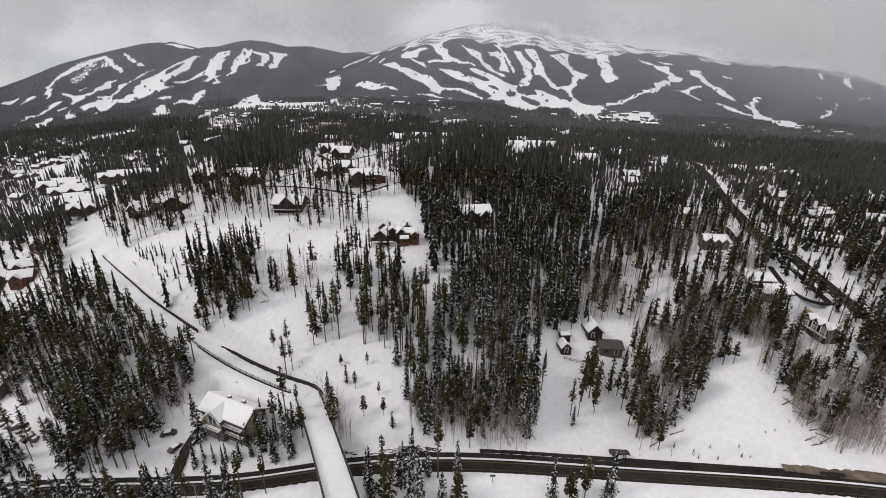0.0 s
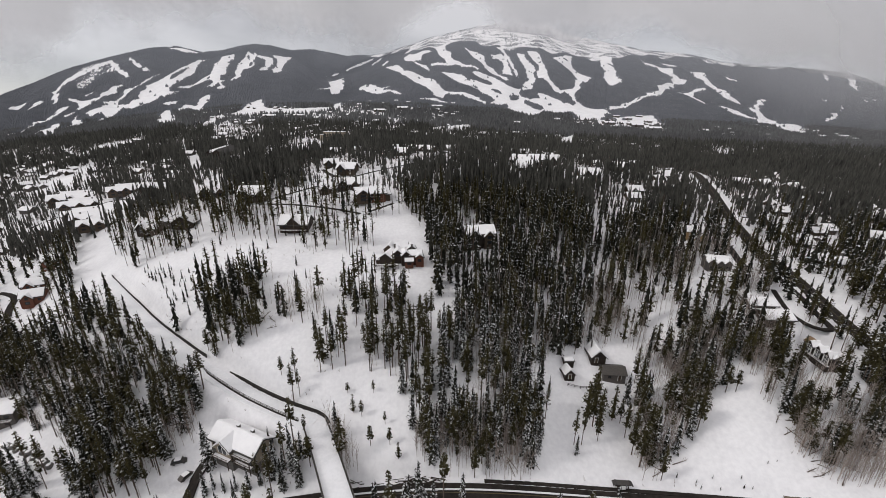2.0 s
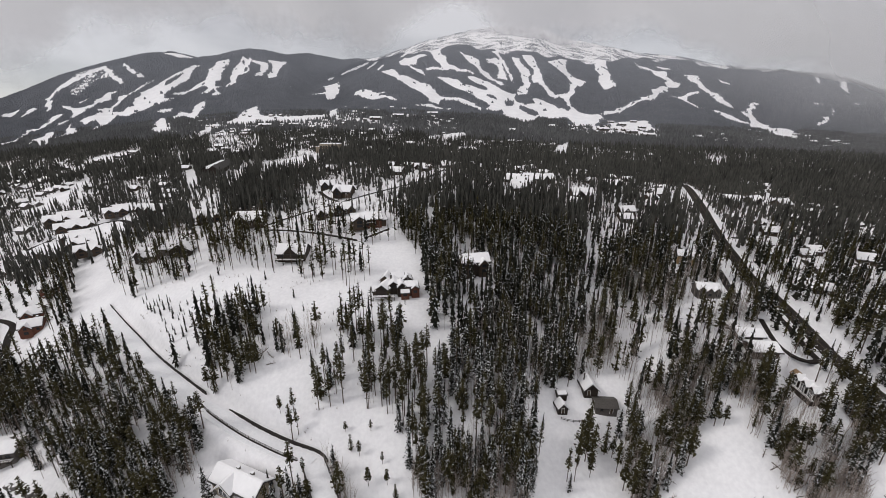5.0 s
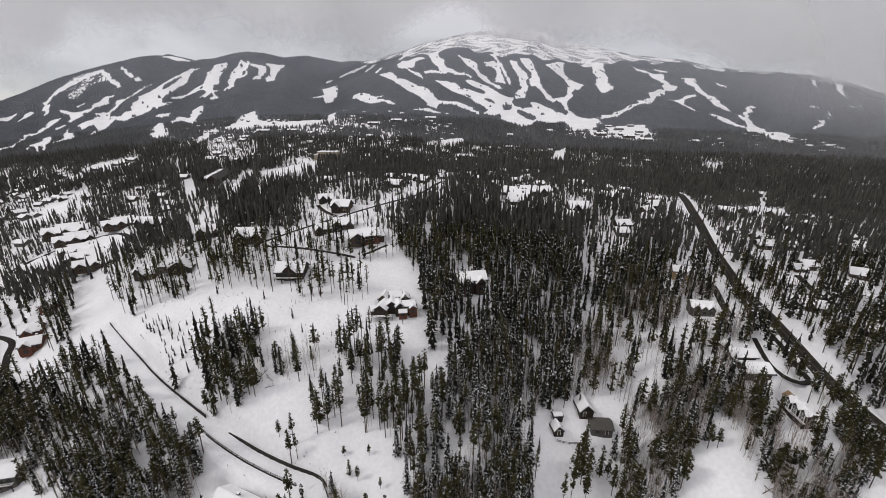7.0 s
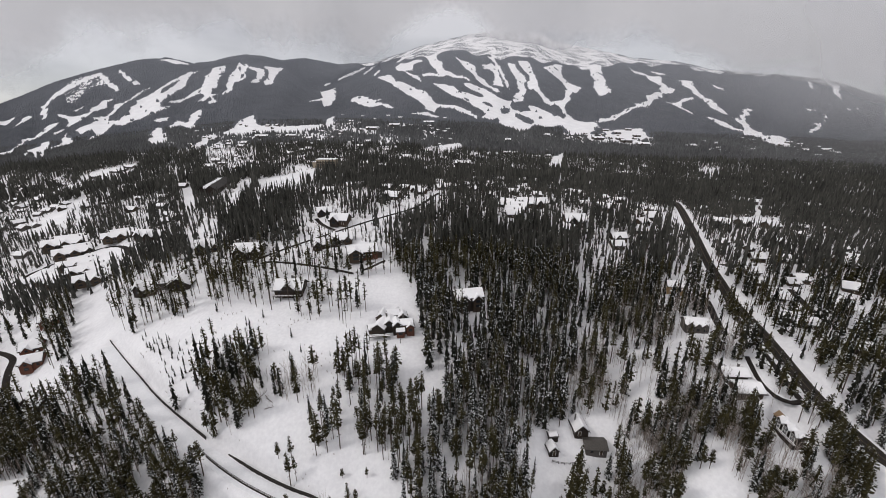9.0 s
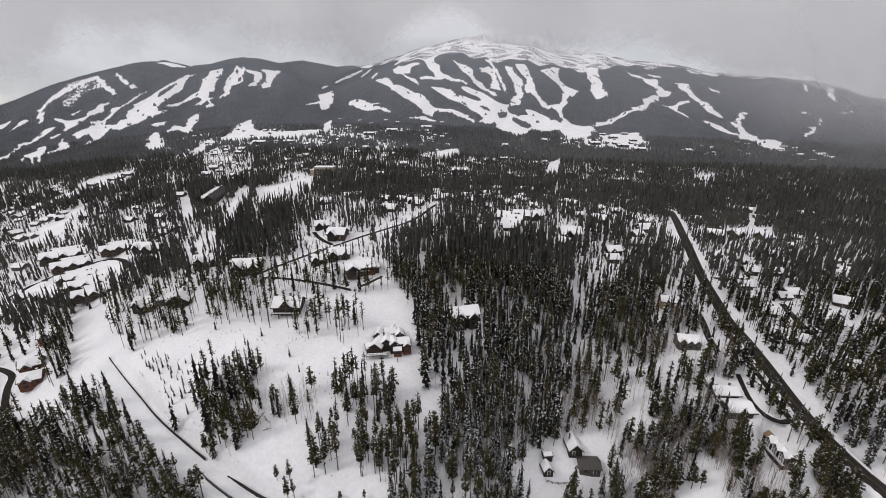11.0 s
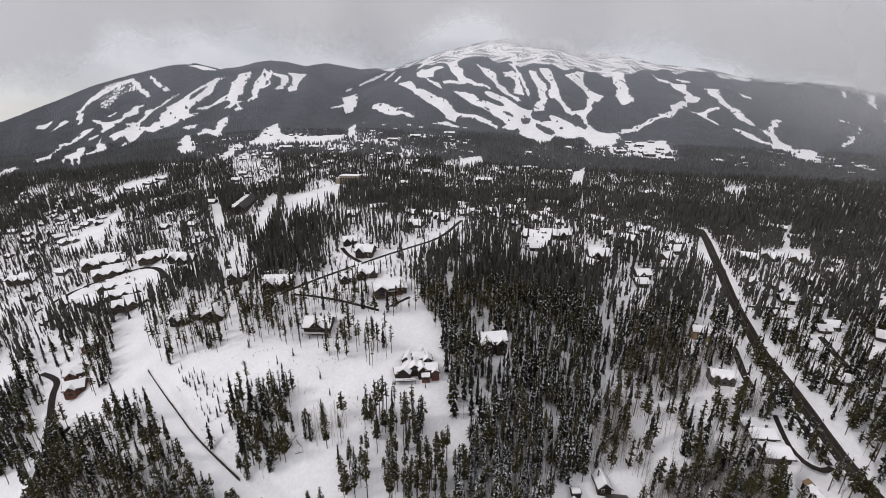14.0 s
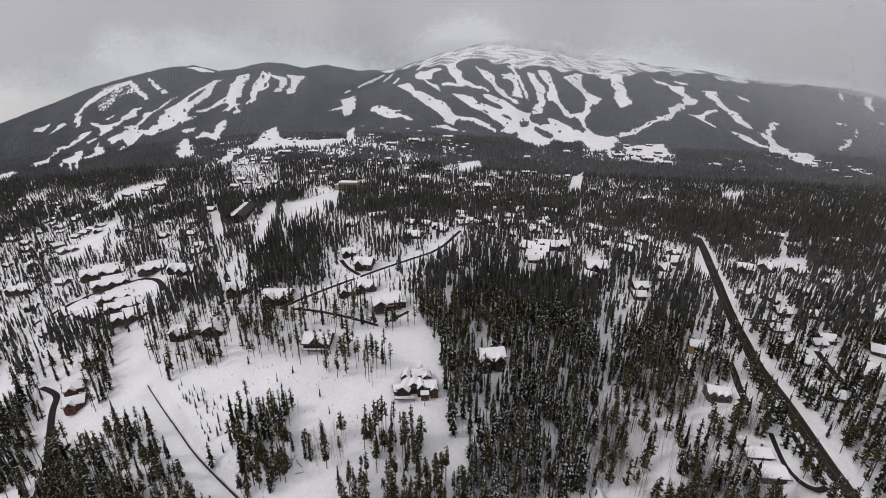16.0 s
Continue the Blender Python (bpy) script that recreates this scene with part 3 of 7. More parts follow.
def plain_house(kind, x, y, turn, reach):
    """A home of the far neighbourhoods: fewer parts, the same make."""
    wide, deep, h, mat = ((12, 10, 3.0, WALL_GREY), (10, 9, 3.0, WOOD_BROWN), (26, 13, 4.8, WALL_GREY))[kind]
    words = ("grey town house under a white roof", "brown town house under a white roof", "long grey apartment block under a white roof")[kind]
    p = site("town_house" if kind < 2 else "apartment_block", x, y, turn, words, reach, "house" if kind < 2 else "apartment block", "far houses of the town")
    gable(p, (0, 0, 0), wide, deep, h, 2.8, mat, over=0.9)
    if kind:
        gable(p, (-wide * 0.22, -deep * 0.35, 0), deep * 0.5, 5.0, h * 0.9, 2.4, WOOD_DARK, 90, over=0.7)
    for k in (0.12, 0.34):
        part("window", solid([((wide * k, -deep / 2, h * 0.55), (1.5, 0.14, 1.3))]), GLASS, p)
    part("chimney", solid([((wide * 0.25, 1.5, h + 2.4), (1.0, 1.0, 2.2))]), STONE, p)
    return p


TRUE_WIDTH = {1: 9, 2: 12, 3: 15, 4: 12, 5: 13, 6: 22, 7: 30}
HOMES = {}
rng_home = np.random.default_rng(3)
# x, y, width, turn, kind
HOMES["upper"] = [(-66, 267.6, 12, 0, 2), (-82, 287.1, 10, 20, 2), (-168, 216, 12, -10, 2), (-146, 213.6, 13, 8, 5), (-18, 342.6, 12, 10, 1), (-41, 325.9, 9, 0, 1), (-72, 237.9, 10, 20, 2), (-60, 242.7, 13, 20, 3), (-44, 225.4, 20, 12, 6)]
HOMES["north"] = [(-300, 473, 15, 10, 4), (-325, 580.5, 16, 10, 4), (-337, 623.9, 19, 10, 4), (-274, 597.8, 14, 0, 4), (-138, 591.6, 17, 0, 4), (-227, 584.6, 15, 0, 4)]
HOMES["east"] = [(223, 223.7, 8, -20, 1), (192, 202.7, 8, -20, 1), (180, 180.1, 7, -30, 2), (184, 174.8, 9, -30, 2), (220, 192, 8, -30, 2), (247, 214.5, 9, -20, 1), (224, 199.7, 7, -20, 1), (195, 218.8, 7, -20, 1), (199, 232.3, 8, 0, 1), (274, 248.7, 10, -10, 1), (232, 248.8, 8, -10, 1), (216, 250.4, 8, -10, 1), (215, 219.7, 7, -10, 1), (191, 154.9, 7, -30, 2)]
HOMES["mid"] = [(127, 265.5, 10, 0, 2), (123, 256.6, 8, 0, 1), (150, 281.4, 9, 0, 1), (170, 308.2, 10, 0, 1), (122, 326.8, 10, 0, 1), (63, 297.2, 12, 0, 4), (55, 282.5, 8, 0, 1), (94, 271.6, 8, -40, 1), (31, 348.4, 10, 0, 1), (40, 451.2, 12, 0, 1), (38, 604.5, 34, 5, 7), (45, 328.5, 9, 0, 1), (66, 422.2, 8, 0, 1), (18, 567.2, 19, 5, 7), (85, 370.3, 9, 0, 1), (154, 469.8, 9, 0, 1)]
HOMES["far"] = [(312, 510.6, 12, 0, 1), (350, 537.2, 11, 0, 1), (366, 490.1, 11, 0, 1), (341, 451.5, 12, 0, 1), (308, 420, 9, 0, 1), (421, 628.7, 19, 0, 4), (279, 674.7, 13, 0, 4), (344, 670.6, 13, 0, 4), (422, 918.8, 70, 3, 7), (365, 936.3, 51, 3, 7), (445, 886.6, 37, 3, 7), (786, 917.6, 33, -5, 4), (806, 888.8, 32, -8, 4), (858, 899.6, 32, -10, 4), (852, 866, 19, -10, 4), (560, 898, 32, 0, 4)]
HOMES["village"] = [(-21, 1014.6, 41, 0, 7), (-98, 956.7, 34, 0, 7), (-143, 906.9, 32, 0, 7), (-50, 643.6, 16, 0, 4), (-75, 560.1, 14, 0, 4), (-102, 578.2, 15, 0, 4), (-236, 661.5, 15, 0, 4), (-219, 698.5, 16, 0, 4), (-172, 626.4, 14, 0, 4), (-15, 714.6, 18, 0, 4), (71, 673, 15, 0, 4), (-346, 821.2, 34, 0, 7), (-289, 822, 27, 0, 7), (-357, 768.3, 21, 0, 4), (149, 869.8, 19, 0, 4), (253, 951, 23, 0, 4)]
HOMES["terrace"] = [(-424, 366, 14, -32, 4), (-411, 375.3, 10, 58, 4), (-408, 384.8, 13, -32, 4), (-399, 388.7, 10, -32, 4), (-447, 387.2, 11, -33, 4), (-438, 392.8, 11, -33, 4), (-431, 402.3, 14, 57, 4)]
HOMES["bench"] = [(-478, 455.3, 14, 87, 4), (-477, 464.5, 12, -3, 4), (-477, 476.9, 13, -3, 4), (-478, 486.4, 13, -3, 4), (-472, 493.2, 11, 87, 4), (-474, 507.8, 12, -3, 4), (-468, 518.8, 14, -3, 4), (-469, 529.1, 13, -3, 4), (-472, 538.6, 13, -3, 4), (-428, 422.7, 11, -6, 4), (-424, 430.3, 12, -6, 4), (-423, 439.3, 11, -6, 4), (-418, 445.6, 11, 84, 4), (-461, 495.8, 14, 78, 4), (-456, 504.9, 14, -12, 4), (-454, 516.4, 13, -12, 4)]
HOMES["bench_more"] = [(-479, 567.5, 18, -7, 7), (-469, 593, 18, -7, 7), (-468, 603.2, 21, -7, 7), (-467, 619.6, 22, -7, 7), (-578, 548.3, 14, 51, 4), (-571, 554.8, 13, -39, 4), (-531, 564.6, 14, -48, 4)]
HOMES["chain"] = [(-318, 498.7, 12, 25, 4), (-327, 524.1, 12, -26, 4), (-311, 465.9, 12, 14, 2), (-296, 429.1, 12, 18, 4), (-270, 388.2, 12, -7, 4), (-240, 352.3, 12, 23, 4), (-226, 339.2, 12, -14, 4), (-232, 333.7, 12, 30, 4), (-229, 303.8, 12, 11, 2), (-217, 296.5, 12, 7, 2), (-148, 249.7, 15, 5, 3), (-115, 234.6, 16, 5, 3)]
HOMES["condos"] = [(-312, 324.2, 30, 28, 7), (-287, 303, 26, 28, 7), (-256, 312.7, 24, 30, 7), (-244, 263.2, 22, 28, 7), (-226, 247.8, 18, 28, 7), (-265, 279.1, 16, 28, 7), (-273, 263.6, 20, -15, 7), (-389, 322.3, 16, 10, 7)]
HOMES["wood_homes"] = [(10, 648.2, 16, -13, 2), (59, 690.4, 13, 22, 2), (92, 713.2, 13, 7, 2), (-12, 537.2, 12, -17, 2), (47, 538.4, 12, -14, 1), (51, 512.2, 12, 11, 2), (31, 378.5, 13, 1, 2), (68, 448.2, 12, -25, 2), (74, 463.6, 11, 18, 1), (47, 368.2, 13, 31, 2), (67, 345.1, 12, 18, 2), (89, 406, 12, 35, 2), (114, 401.9, 13, -1, 2), (57, 303.2, 13, -32, 1), (70, 308.9, 12, -15, 2), (81, 310.2, 12, 21, 2)]
HOMES["wood_homes_more"] = [(58, 287.6, 13, -12, 1), (101, 282, 14, -12, 2), (134, 378.2, 12, -30, 2), (-42, 357.9, 12, -7, 1), (-28, 353.9, 12, -29, 1), (-13, 332.9, 12, -21, 2), (-35, 317.1, 11, -12, 2)]
HOMES["upper_wood"] = [(-99, 365.6, 15, -3, 2), (-86, 403.3, 14, 11, 3), (-79, 412.4, 12, 7, 3)]
HOMES["east_homes"] = [(137, 319.2, 11, -35, 2), (182, 326.8, 12, 16, 2), (377, 500.3, 12, 35, 2), (360, 472.6, 11, -31, 2), (285, 254.2, 11, -23, 2), (157, 294.2, 11, 34, 2), (324, 531.8, 11, 2, 2), (228, 308.2, 12, -19, 2), (253, 316.2, 11, 17, 2), (276, 315.6, 11, 24, 1), (166, 355.4, 11, -15, 2)]
HOMES["foot_of_the_runs"] = [(754, 1020, 22, -5, 7), (767, 999, 22, 2, 7), (850, 988, 20, -2, 7), (859, 967, 20, 5, 7), (876, 939, 20, 1, 7), (882, 916, 20, -3, 7), (863, 874, 18, 4, 7), (805, 894, 18, 0, 7), (785, 834, 20, -4, 7), (431, 1063, 22, 3, 7), (444, 1023, 26, -1, 7), (493, 1072, 22, -5, 7), (481, 995, 24, 2, 7), (421, 950, 24, -2, 7), (415, 1079, 20, 5, 7)]
HOMES["town_row"] = [(-274, 1225, 14, -15, 4), (-205, 1001, 14, -2, 4), (-206, 1164, 14, 11, 4), (-158, 1051, 14, -7, 4), (-130, 1111, 14, 6, 4), (-94, 1073, 14, -12, 4), (-63, 1115, 14, 1, 4), (-26, 1120, 14, 14, 4), (19, 1095, 14, -4, 4), (-214, 883, 14, 9, 4), (-218, 772, 14, -9, 4), (-224, 741, 14, 4, 4), (-225, 691, 14, -14, 4), (-137, 731, 14, -1, 4), (-129, 775, 14, 12, 4), (-76, 725, 14, -6, 4), (-84, 703, 14, 7, 4)]
first = {}
copies = []
for rows in HOMES.values():
    for x, y, w, turn, kind in rows:
        reach = max(w * 0.5, 5)
        turn += rng_home.uniform(-12, 12)
        scale = min(max(w / TRUE_WIDTH[kind], 0.75), 1.6)
        m = Matrix.LocRotScale((x, y, spot(x, y)), Euler((0, 0, radians(turn))), (scale, scale, min(scale, 1.15)))
        if y > 325:
            kind = {7: 102, 4: 100, 2: 101, 3: 100}.get(kind, 101)
            scale = min(max(0.7 * w / {100: 12, 101: 10, 102: 26}[kind], 0.5), 0.95)
            m = Matrix.LocRotScale((x, y, spot(x, y)), Euler((0, 0, radians(turn))), (scale, scale, min(scale, 1.15)))
        if kind not in first:
            first[kind] = plain_house(kind - 100, x, y, turn, reach) if kind >= 100 else house_of(kind, x, y, turn, reach)
            copies.append((first[kind], m))
        else:
            FOOTPRINTS.append((x, y, reach))
            copy_thing(first[kind], m)
        FOOTPRINTS.append((x, y - 3.2, reach + 1.6))      # a yard in front
# the many roofs of the far neighbourhoods, spread over the quarters they fill
QUARTERS = [(72, (-1.11, -0.63), (390, 605), 12), (34, (-0.53, -0.18), (555, 840), 5), (88, (0.00, 0.46), (334, 745), 0), (30, (0.52, 0.96), (207, 494), -15),
            (60, (-0.57, 0.04), (776, 1027), 0), (26, (0.30, 0.48), (883, 1000), 0), (12, (-1.11, -0.95), (254, 410), 20), (26, (0.62, 0.90), (840, 960), -8)]
for count, (u0, u1), (y0, y1), lean in QUARTERS:
    for _ in range(count):
        y = y0 + (y1 - y0) * rng_home.random()
        x = (y + 40) * rng_home.uniform(u0, u1)
        if any((x - fx) ** 2 + (y - fy) ** 2 < (fr + 5) ** 2 for fx, fy, fr in FOOTPRINTS) or any(((pts - (x, y)) ** 2).sum(1).min() < 90 for _, pts, _ in BENCHES):
            continue
        kind = 100 + int(rng_home.choice([0, 0, 1, 1, 1, 2] if 450 < y < 748 else [0, 1, 1]))
        scale = rng_home.uniform(0.45, 0.8)
        m = Matrix.LocRotScale((x, y, spot(x, y)), Euler((0, 0, radians(lean + rng_home.uniform(-40, 40)))), (scale, scale, min(scale, 1.1)))
        FOOTPRINTS.append((x, y, 7 if kind < 102 else 11))
        FOOTPRINTS.append((x, y - 5, 6))
        copy_thing(first[kind], m)
for ob, m in copies:
    ob.matrix_basis = m


# ---- the ski bridge over the valley road, its walls and rails ----
def polywall(name, line, base, top, thick, mat, label, category="wall", cap=True, parent=None, rows=0):
    """A wall along a line; base and top are heights at each point. A snow cap lies on it."""
    pts = np.array(line, float)
    d = np.gradient(pts, axis=0)
    side = np.stack([d[:, 1], -d[:, 0]], -1) / np.hypot(*d.T)[:, None] * thick / 2
    base, top = np.broadcast_to(base, len(pts)), np.broadcast_to(top, len(pts))

    def strip(inner, lo, hi):
        s = side * inner
        loop = np.stack([np.column_stack([pts - s, lo]), np.column_stack([pts - s, hi]), np.column_stack([pts + s, hi]), np.column_stack([pts + s, lo])], 1)
        f = [(i * 4 + k, i * 4 + (k + 1) % 4, i * 4 + 4 + (k + 1) % 4, i * 4 + 4 + k) for i in range(len(pts) - 1) for k in range(4)]
        f += [(3, 2, 1, 0), tuple(4 * (len(pts) - 1) + k for k in range(4))]
        return mesh_of(name, loop.reshape(-1, 3), f, [mat])

    ob = new(name, strip(1.0, base, top))
    if parent:
        ob.parent = parent
    else:
        tagged(ob, label, category)
    if cap:
        c = new("snow_cap", strip(1.25, top, top + 0.22))
        c.data.materials[0] = ROOF_SNOW
        c.parent = ob
    return ob


def rail_fence(name, line, z, label, parent=None, tall=1.2, gap=2.4, mat=None, bars=4):
    """Posts and bars along a line."""
    mat = mat or STEEL
    pts = dense(line, gap)
    zz = np.interp(np.linspace(0, 1, len(pts)), np.linspace(0, 1, len(z)), z)
    fence = new(name)
    if parent:
        fence.parent = parent
    else:
        tagged(fence, label, "fence")
    post = bpy.data.meshes.new("post")
    bm = solid([((0, 0, tall / 2), (0.14, 0.14, tall + 0.3))])
    bm.to_mesh(post)
    bm.free()
    post.materials.append(mat)
    for (x, y), h in zip(pts, zz):
        ob = new("post", post)
        ob.parent, ob.location = fence, (x, y, h)
    for k in range(bars):
        polywall("bar", pts, zz + tall * (k + 1) / bars - 0.07, zz + tall * (k + 1) / bars + 0.05, 0.08, mat, "", cap=False, parent=fence)
    return fence


span = np.array([(-42.5, 101.4), (-38.0, 93.8), (-30.6, 80.0), (-22.5, 64.3), (-14.0, 47.7), (-6.0, 32.7)])
span_z = np.array([8.6, 8.5, 8.6, 9.2, 9.8, 10.4])
bridge = tagged(new("ski_bridge"), "narrow bridge with packed snow on its deck and dark rails", "bridge")
deck_pts = dense(span, 2.5)
deck_z = np.interp(deck_pts[:, 1], span[::-1, 1], span_z[::-1])
polywall("deck", deck_pts, deck_z - 1.0, deck_z, 7.6, STONE, "", cap=False, parent=bridge)
polywall("packed_snow", deck_pts, deck_z + 0.004, deck_z + 0.22, 6.8, GROOMED, "", cap=False, parent=bridge)
step = np.gradient(deck_pts, axis=0)
out = np.stack([step[:, 1], -step[:, 0]], -1) / np.hypot(*step.T)[:, None]
for k in (-1, 1):
    polywall("girder", deck_pts + out * 2.6 * k, deck_z - 2.1, deck_z - 1.0, 0.6, STEEL, "", cap=False, parent=bridge)
    polywall("kerb", deck_pts + out * 3.6 * k, deck_z + 0.004, deck_z + 0.45, 0.35, WALL_BLACK, "", cap=False, parent=bridge)
    rail_fence("railing", deck_pts[::4] + out[::4] * 3.65 * k, deck_z + 0.3, "", parent=bridge, tall=1.25, gap=2.4)
for cx, cy in ((-36.0, 90.3), (-28.4, 75.8), (-21.0, 61.3), (-13.0, 45.8)):
    top_z = float(np.interp(cy, span[::-1, 1], span_z[::-1])) - 2.1
    low_z = spot(cx, cy) - 1.5
    part("pier", solid([((cx, cy, (top_z + low_z) / 2), (5.8, 1.1, top_z - low_z), 28), ((cx, cy, top_z - 0.35), (6.9, 1.5, 0.7), 28)]), STONE, bridge)
part("abutment", solid([((-40.6, 98.3, 4.0), (7.8, 3.6, 7.4), 28)]), STONE, bridge)

upper_line = dense([(-172.5, 186.5), (-150, 167.5), (-136, 156.6), (-121, 144.4), (-107, 135.2), (-90, 125.3)], 4)
uz = height(*upper_line.T)
grow_up = np.linspace(0.4, 1.15, len(uz))
polywall("kerb_wall", upper_line, uz - 0.8, uz + grow_up, 0.4, WALL_BLACK, "low dark wall along the edge of the ski way", cap=False)
lower_line = dense([(-79, 120), (-70, 115.5), (-59.5, 111.2), (-50, 107.9), (-42.5, 106.1), (-39, 103.6), (-37.8, 101.7)], 2.5)
lz = np.interp(lower_line[:, 0], path_pts[:, 0], path_z)
polywall("retaining_wall", lower_line, lz - 0.8, lz + np.interp(np.arange(len(lz)), [0, 3, len(lz) - 4, len(lz) - 1], [0.4, 1.5, 1.5, 0.9]), 0.5, WALL_BLACK, "dark block retaining wall holding the snowy slope", cap=False)
west_side = dense([(-91, 121), (-83, 115.9), (-70, 109.6), (-60, 105.7), (-53, 103.2), (-48, 101.8)], 2.5)
wz = np.interp(west_side[:, 0], path_pts[:, 0], path_z)
polywall("retaining_wall", west_side, height(west_side[:, 0] - 3, west_side[:, 1] - 3.5) - 1.0, wz + 0.15, 0.5, WALL_BLACK, "dark block retaining wall below the ski way", cap=False)
rail_fence("path_fence", west_side, wz + 0.15, "steel rail fence with wire mesh beside the ski way", tall=1.3, bars=3)

# ---- houses that stand apart ----
p = site("chalet", -65, 94.6, -23, "large chalet with white gabled roofs, stone base and balconies", 8.5)
gable(p, (0, -1.6, 0), 17, 8.8, 6.6, 2.6, WALL_CREAM, over=1.0)
gable(p, (-2.0, -4.4, 0), 6.5, 5.6, 6.4, 2.5, WALL_CREAM, 90, over=0.8)
part("stone_base", solid([((0, -1.6, 0.6), (17.4, 9.2, 3.6)), ((-2.0, -4.4, 0.6), (7.0, 6.9, 3.6))]), STONE, p)
ring = [(-1.6 + 0.0, 0), (1.6, 0)] + [(1.6 * math.cos(a), 1.6 + 1.6 * math.sin(a)) for a in np.linspace(0, math.pi, 9)]
part("arched_window", prism([(x - 2.0, z + 4.1) for x, z in ring], -7.78, -7.7), GLASS, p)
for k in (-1.7, 1.7, 0.0):
    part("mullion", solid([((-2.0 + k, -7.82, 5.3), (0.16, 0.14, 2.0))]), WHITE_PAINT, p)
part("verge_board", prism([(-5.6, 5.66), (-2.0, 8.9), (1.6, 5.66), (1.6, 5.98), (-2.0, 9.25), (-5.6, 5.98)], -8.52, -8.4), WHITE_PAINT, p)
deck_on(p, -2.0, -7.7, 3.2, 6.4, 1.8, 3.2)
deck_on(p, 4.6, -6.0, 4.6, 7.0, 1.7, 4.6)
deck_on(p, 4.6, -6.0, 2.0, 7.0, 1.7, 2.4)
for k in (2.4, 4.6, 6.8):
    window(p, k, -6.0, 5.4, 1.5, 1.5)
    window(p, k, -6.22, 3.0, 1.5, 1.4)
for k in (-7.2, -6.0):
    window(p, k, -6.0, 5.2, 0.9, 1.4)
window(p, 8.5, -1.5, 5.4, 1.6, 1.5, 90)
window(p, 8.5, 2.0, 5.4, 1.6, 1.5, 90)
chimney(p, -1.5, -0.6, 9.0, 2.0)
chimney(p, 4.0, -0.4, 9.0, 2.0)
p.matrix_basis = Matrix.Translation((1.6, 2.4, 1.0)) @ p.matrix_basis @ Matrix.Diagonal((1.06, 0.88, 1.0, 1.0))

p = site("glass_front_house", 133.2, 115.4, -94, "dark house with tall white-framed windows and snow-capped dormers above a deck", 8)
p.matrix_basis = pose(132.0, 117.6, 24.9, 0, 0, -94) @ Matrix.Diagonal((0.55, 0.55, 0.7, 1.0))
gable(p, (2, 0, 0), 19.0, 5.0, 4.8, 1.2, WOOD_DARK, over=0.5, sink=2.5)
gable(p, (-9.4, 0.6, 0), 4.6, 6.0, 4.4, 2.2, WOOD_DARK, over=0.4, snow=False, bare_roof=ROOF_TAN, sink=2.5)
for k in (-4.5, 2.0, 8.5):
    gable(p, (k, -2.0, 0), 5.0, 4.8, 4.8, 2.2, WOOD_DARK, 90, over=0.6, sink=4)
    for z in (1.9, 4.2):
        for o in (-0.8, 0.8):
            window(p, k + o, -4.5, z, 1.4, 2.0, 0, WHITE_PAINT)
    for o in (-2.0, 2.0):
        part("white_pilaster", solid([((k + o, -4.54, 2.9), (0.5, 0.2, 5.2))]), WHITE_PAINT, p)
deck_on(p, 0.5, -4.5, 0.9, 24, 2.2, 4.0)
part("under_deck", solid([((1.5, -3.6, -0.9), (20, 3.4, 3.2))]), WOOD_DARK, p)
for k in (6.6, 11.52):
    window(p, 11.5, 0.9 if k < 7 else -0.9, 3.0, 1.1, 1.5, 90)

p = site("low_house", 126.2, 142.4, -4, "long low brown house with a broad snow-covered roof", 9)
gable(p, (0, 0, 0), 13, 9, 2.0, 1.8, WOOD_BROWN, over=1.3)
gable(p, (-4.2, 4.2, 0), 6, 5.5, 3.0, 1.4, WOOD_BROWN, 90, over=0.7)
row_of_windows(p, 12, -4.5, 1.1, 4, 1.4, 1.1)
chimney(p, 3.2, 0.8, 4.6)
p.matrix_basis = p.matrix_basis @ Matrix.Diagonal((0.72, 0.72, 0.85, 1.0))
p = site("garage", 126.4, 134.2, -4, "brown garage with a low snow-covered roof", 6, "garage")
gable(p, (0, 0, 0), 9.5, 7.5, 2.2, 1.6, WOOD_BROWN, over=1.0)
part("garage_door", solid([((-2.0, -3.77, 1.0), (3.2, 0.1, 2.0))]), WOOD_DARK, p)
part("garage_door", solid([((2.0, -3.77, 1.0), (3.2, 0.1, 2.0))]), WOOD_DARK, p)

p = site("timber_lodge", -20.5, 167.2, 6, "rambling timber lodge with many snowy gables and red-brown walls", 14)
gable(p, (-6.0, 0.0, 0), 9, 6.5, 3.6, 2.4, WOOD_DARK, 72, over=0.7)
gable(p, (-10.4, 0.4, 0), 4.5, 6, 2.2, 1.4, WOOD_BROWN, 10, over=0.6)
gable(p, (-1.4, 2.0, 0), 8, 5.5, 4.6, 2.2, WOOD_DARK, 90, over=0.6)
gable(p, (2.4, -0.8, 0), 6.5, 4.6, 4.6, 2.0, WOOD_DARK, 100, over=0.6)
gable(p, (7.6, 0.0, 0), 6.5, 7, 4.4, 1.6, WOOD_RED, 4, over=0.6)
gable(p, (9.6, -3.0, 0), 4.5, 4, 3.8, 1.4, WOOD_RED, 94, over=0.5)
gable(p, (4.4, -5.0, 0), 4.2, 3.6, 2.2, 1.0, WOOD_RED, over=0.5)
gable(p, (-5.4, 8.6, 0), 7, 5, 5.2, 2.2, WOOD_BROWN, 78, over=0.6)
gable(p, (0.6, 9.0, 0), 6.5, 5.5, 5.6, 2.0, WOOD_DARK, 8, over=0.6)
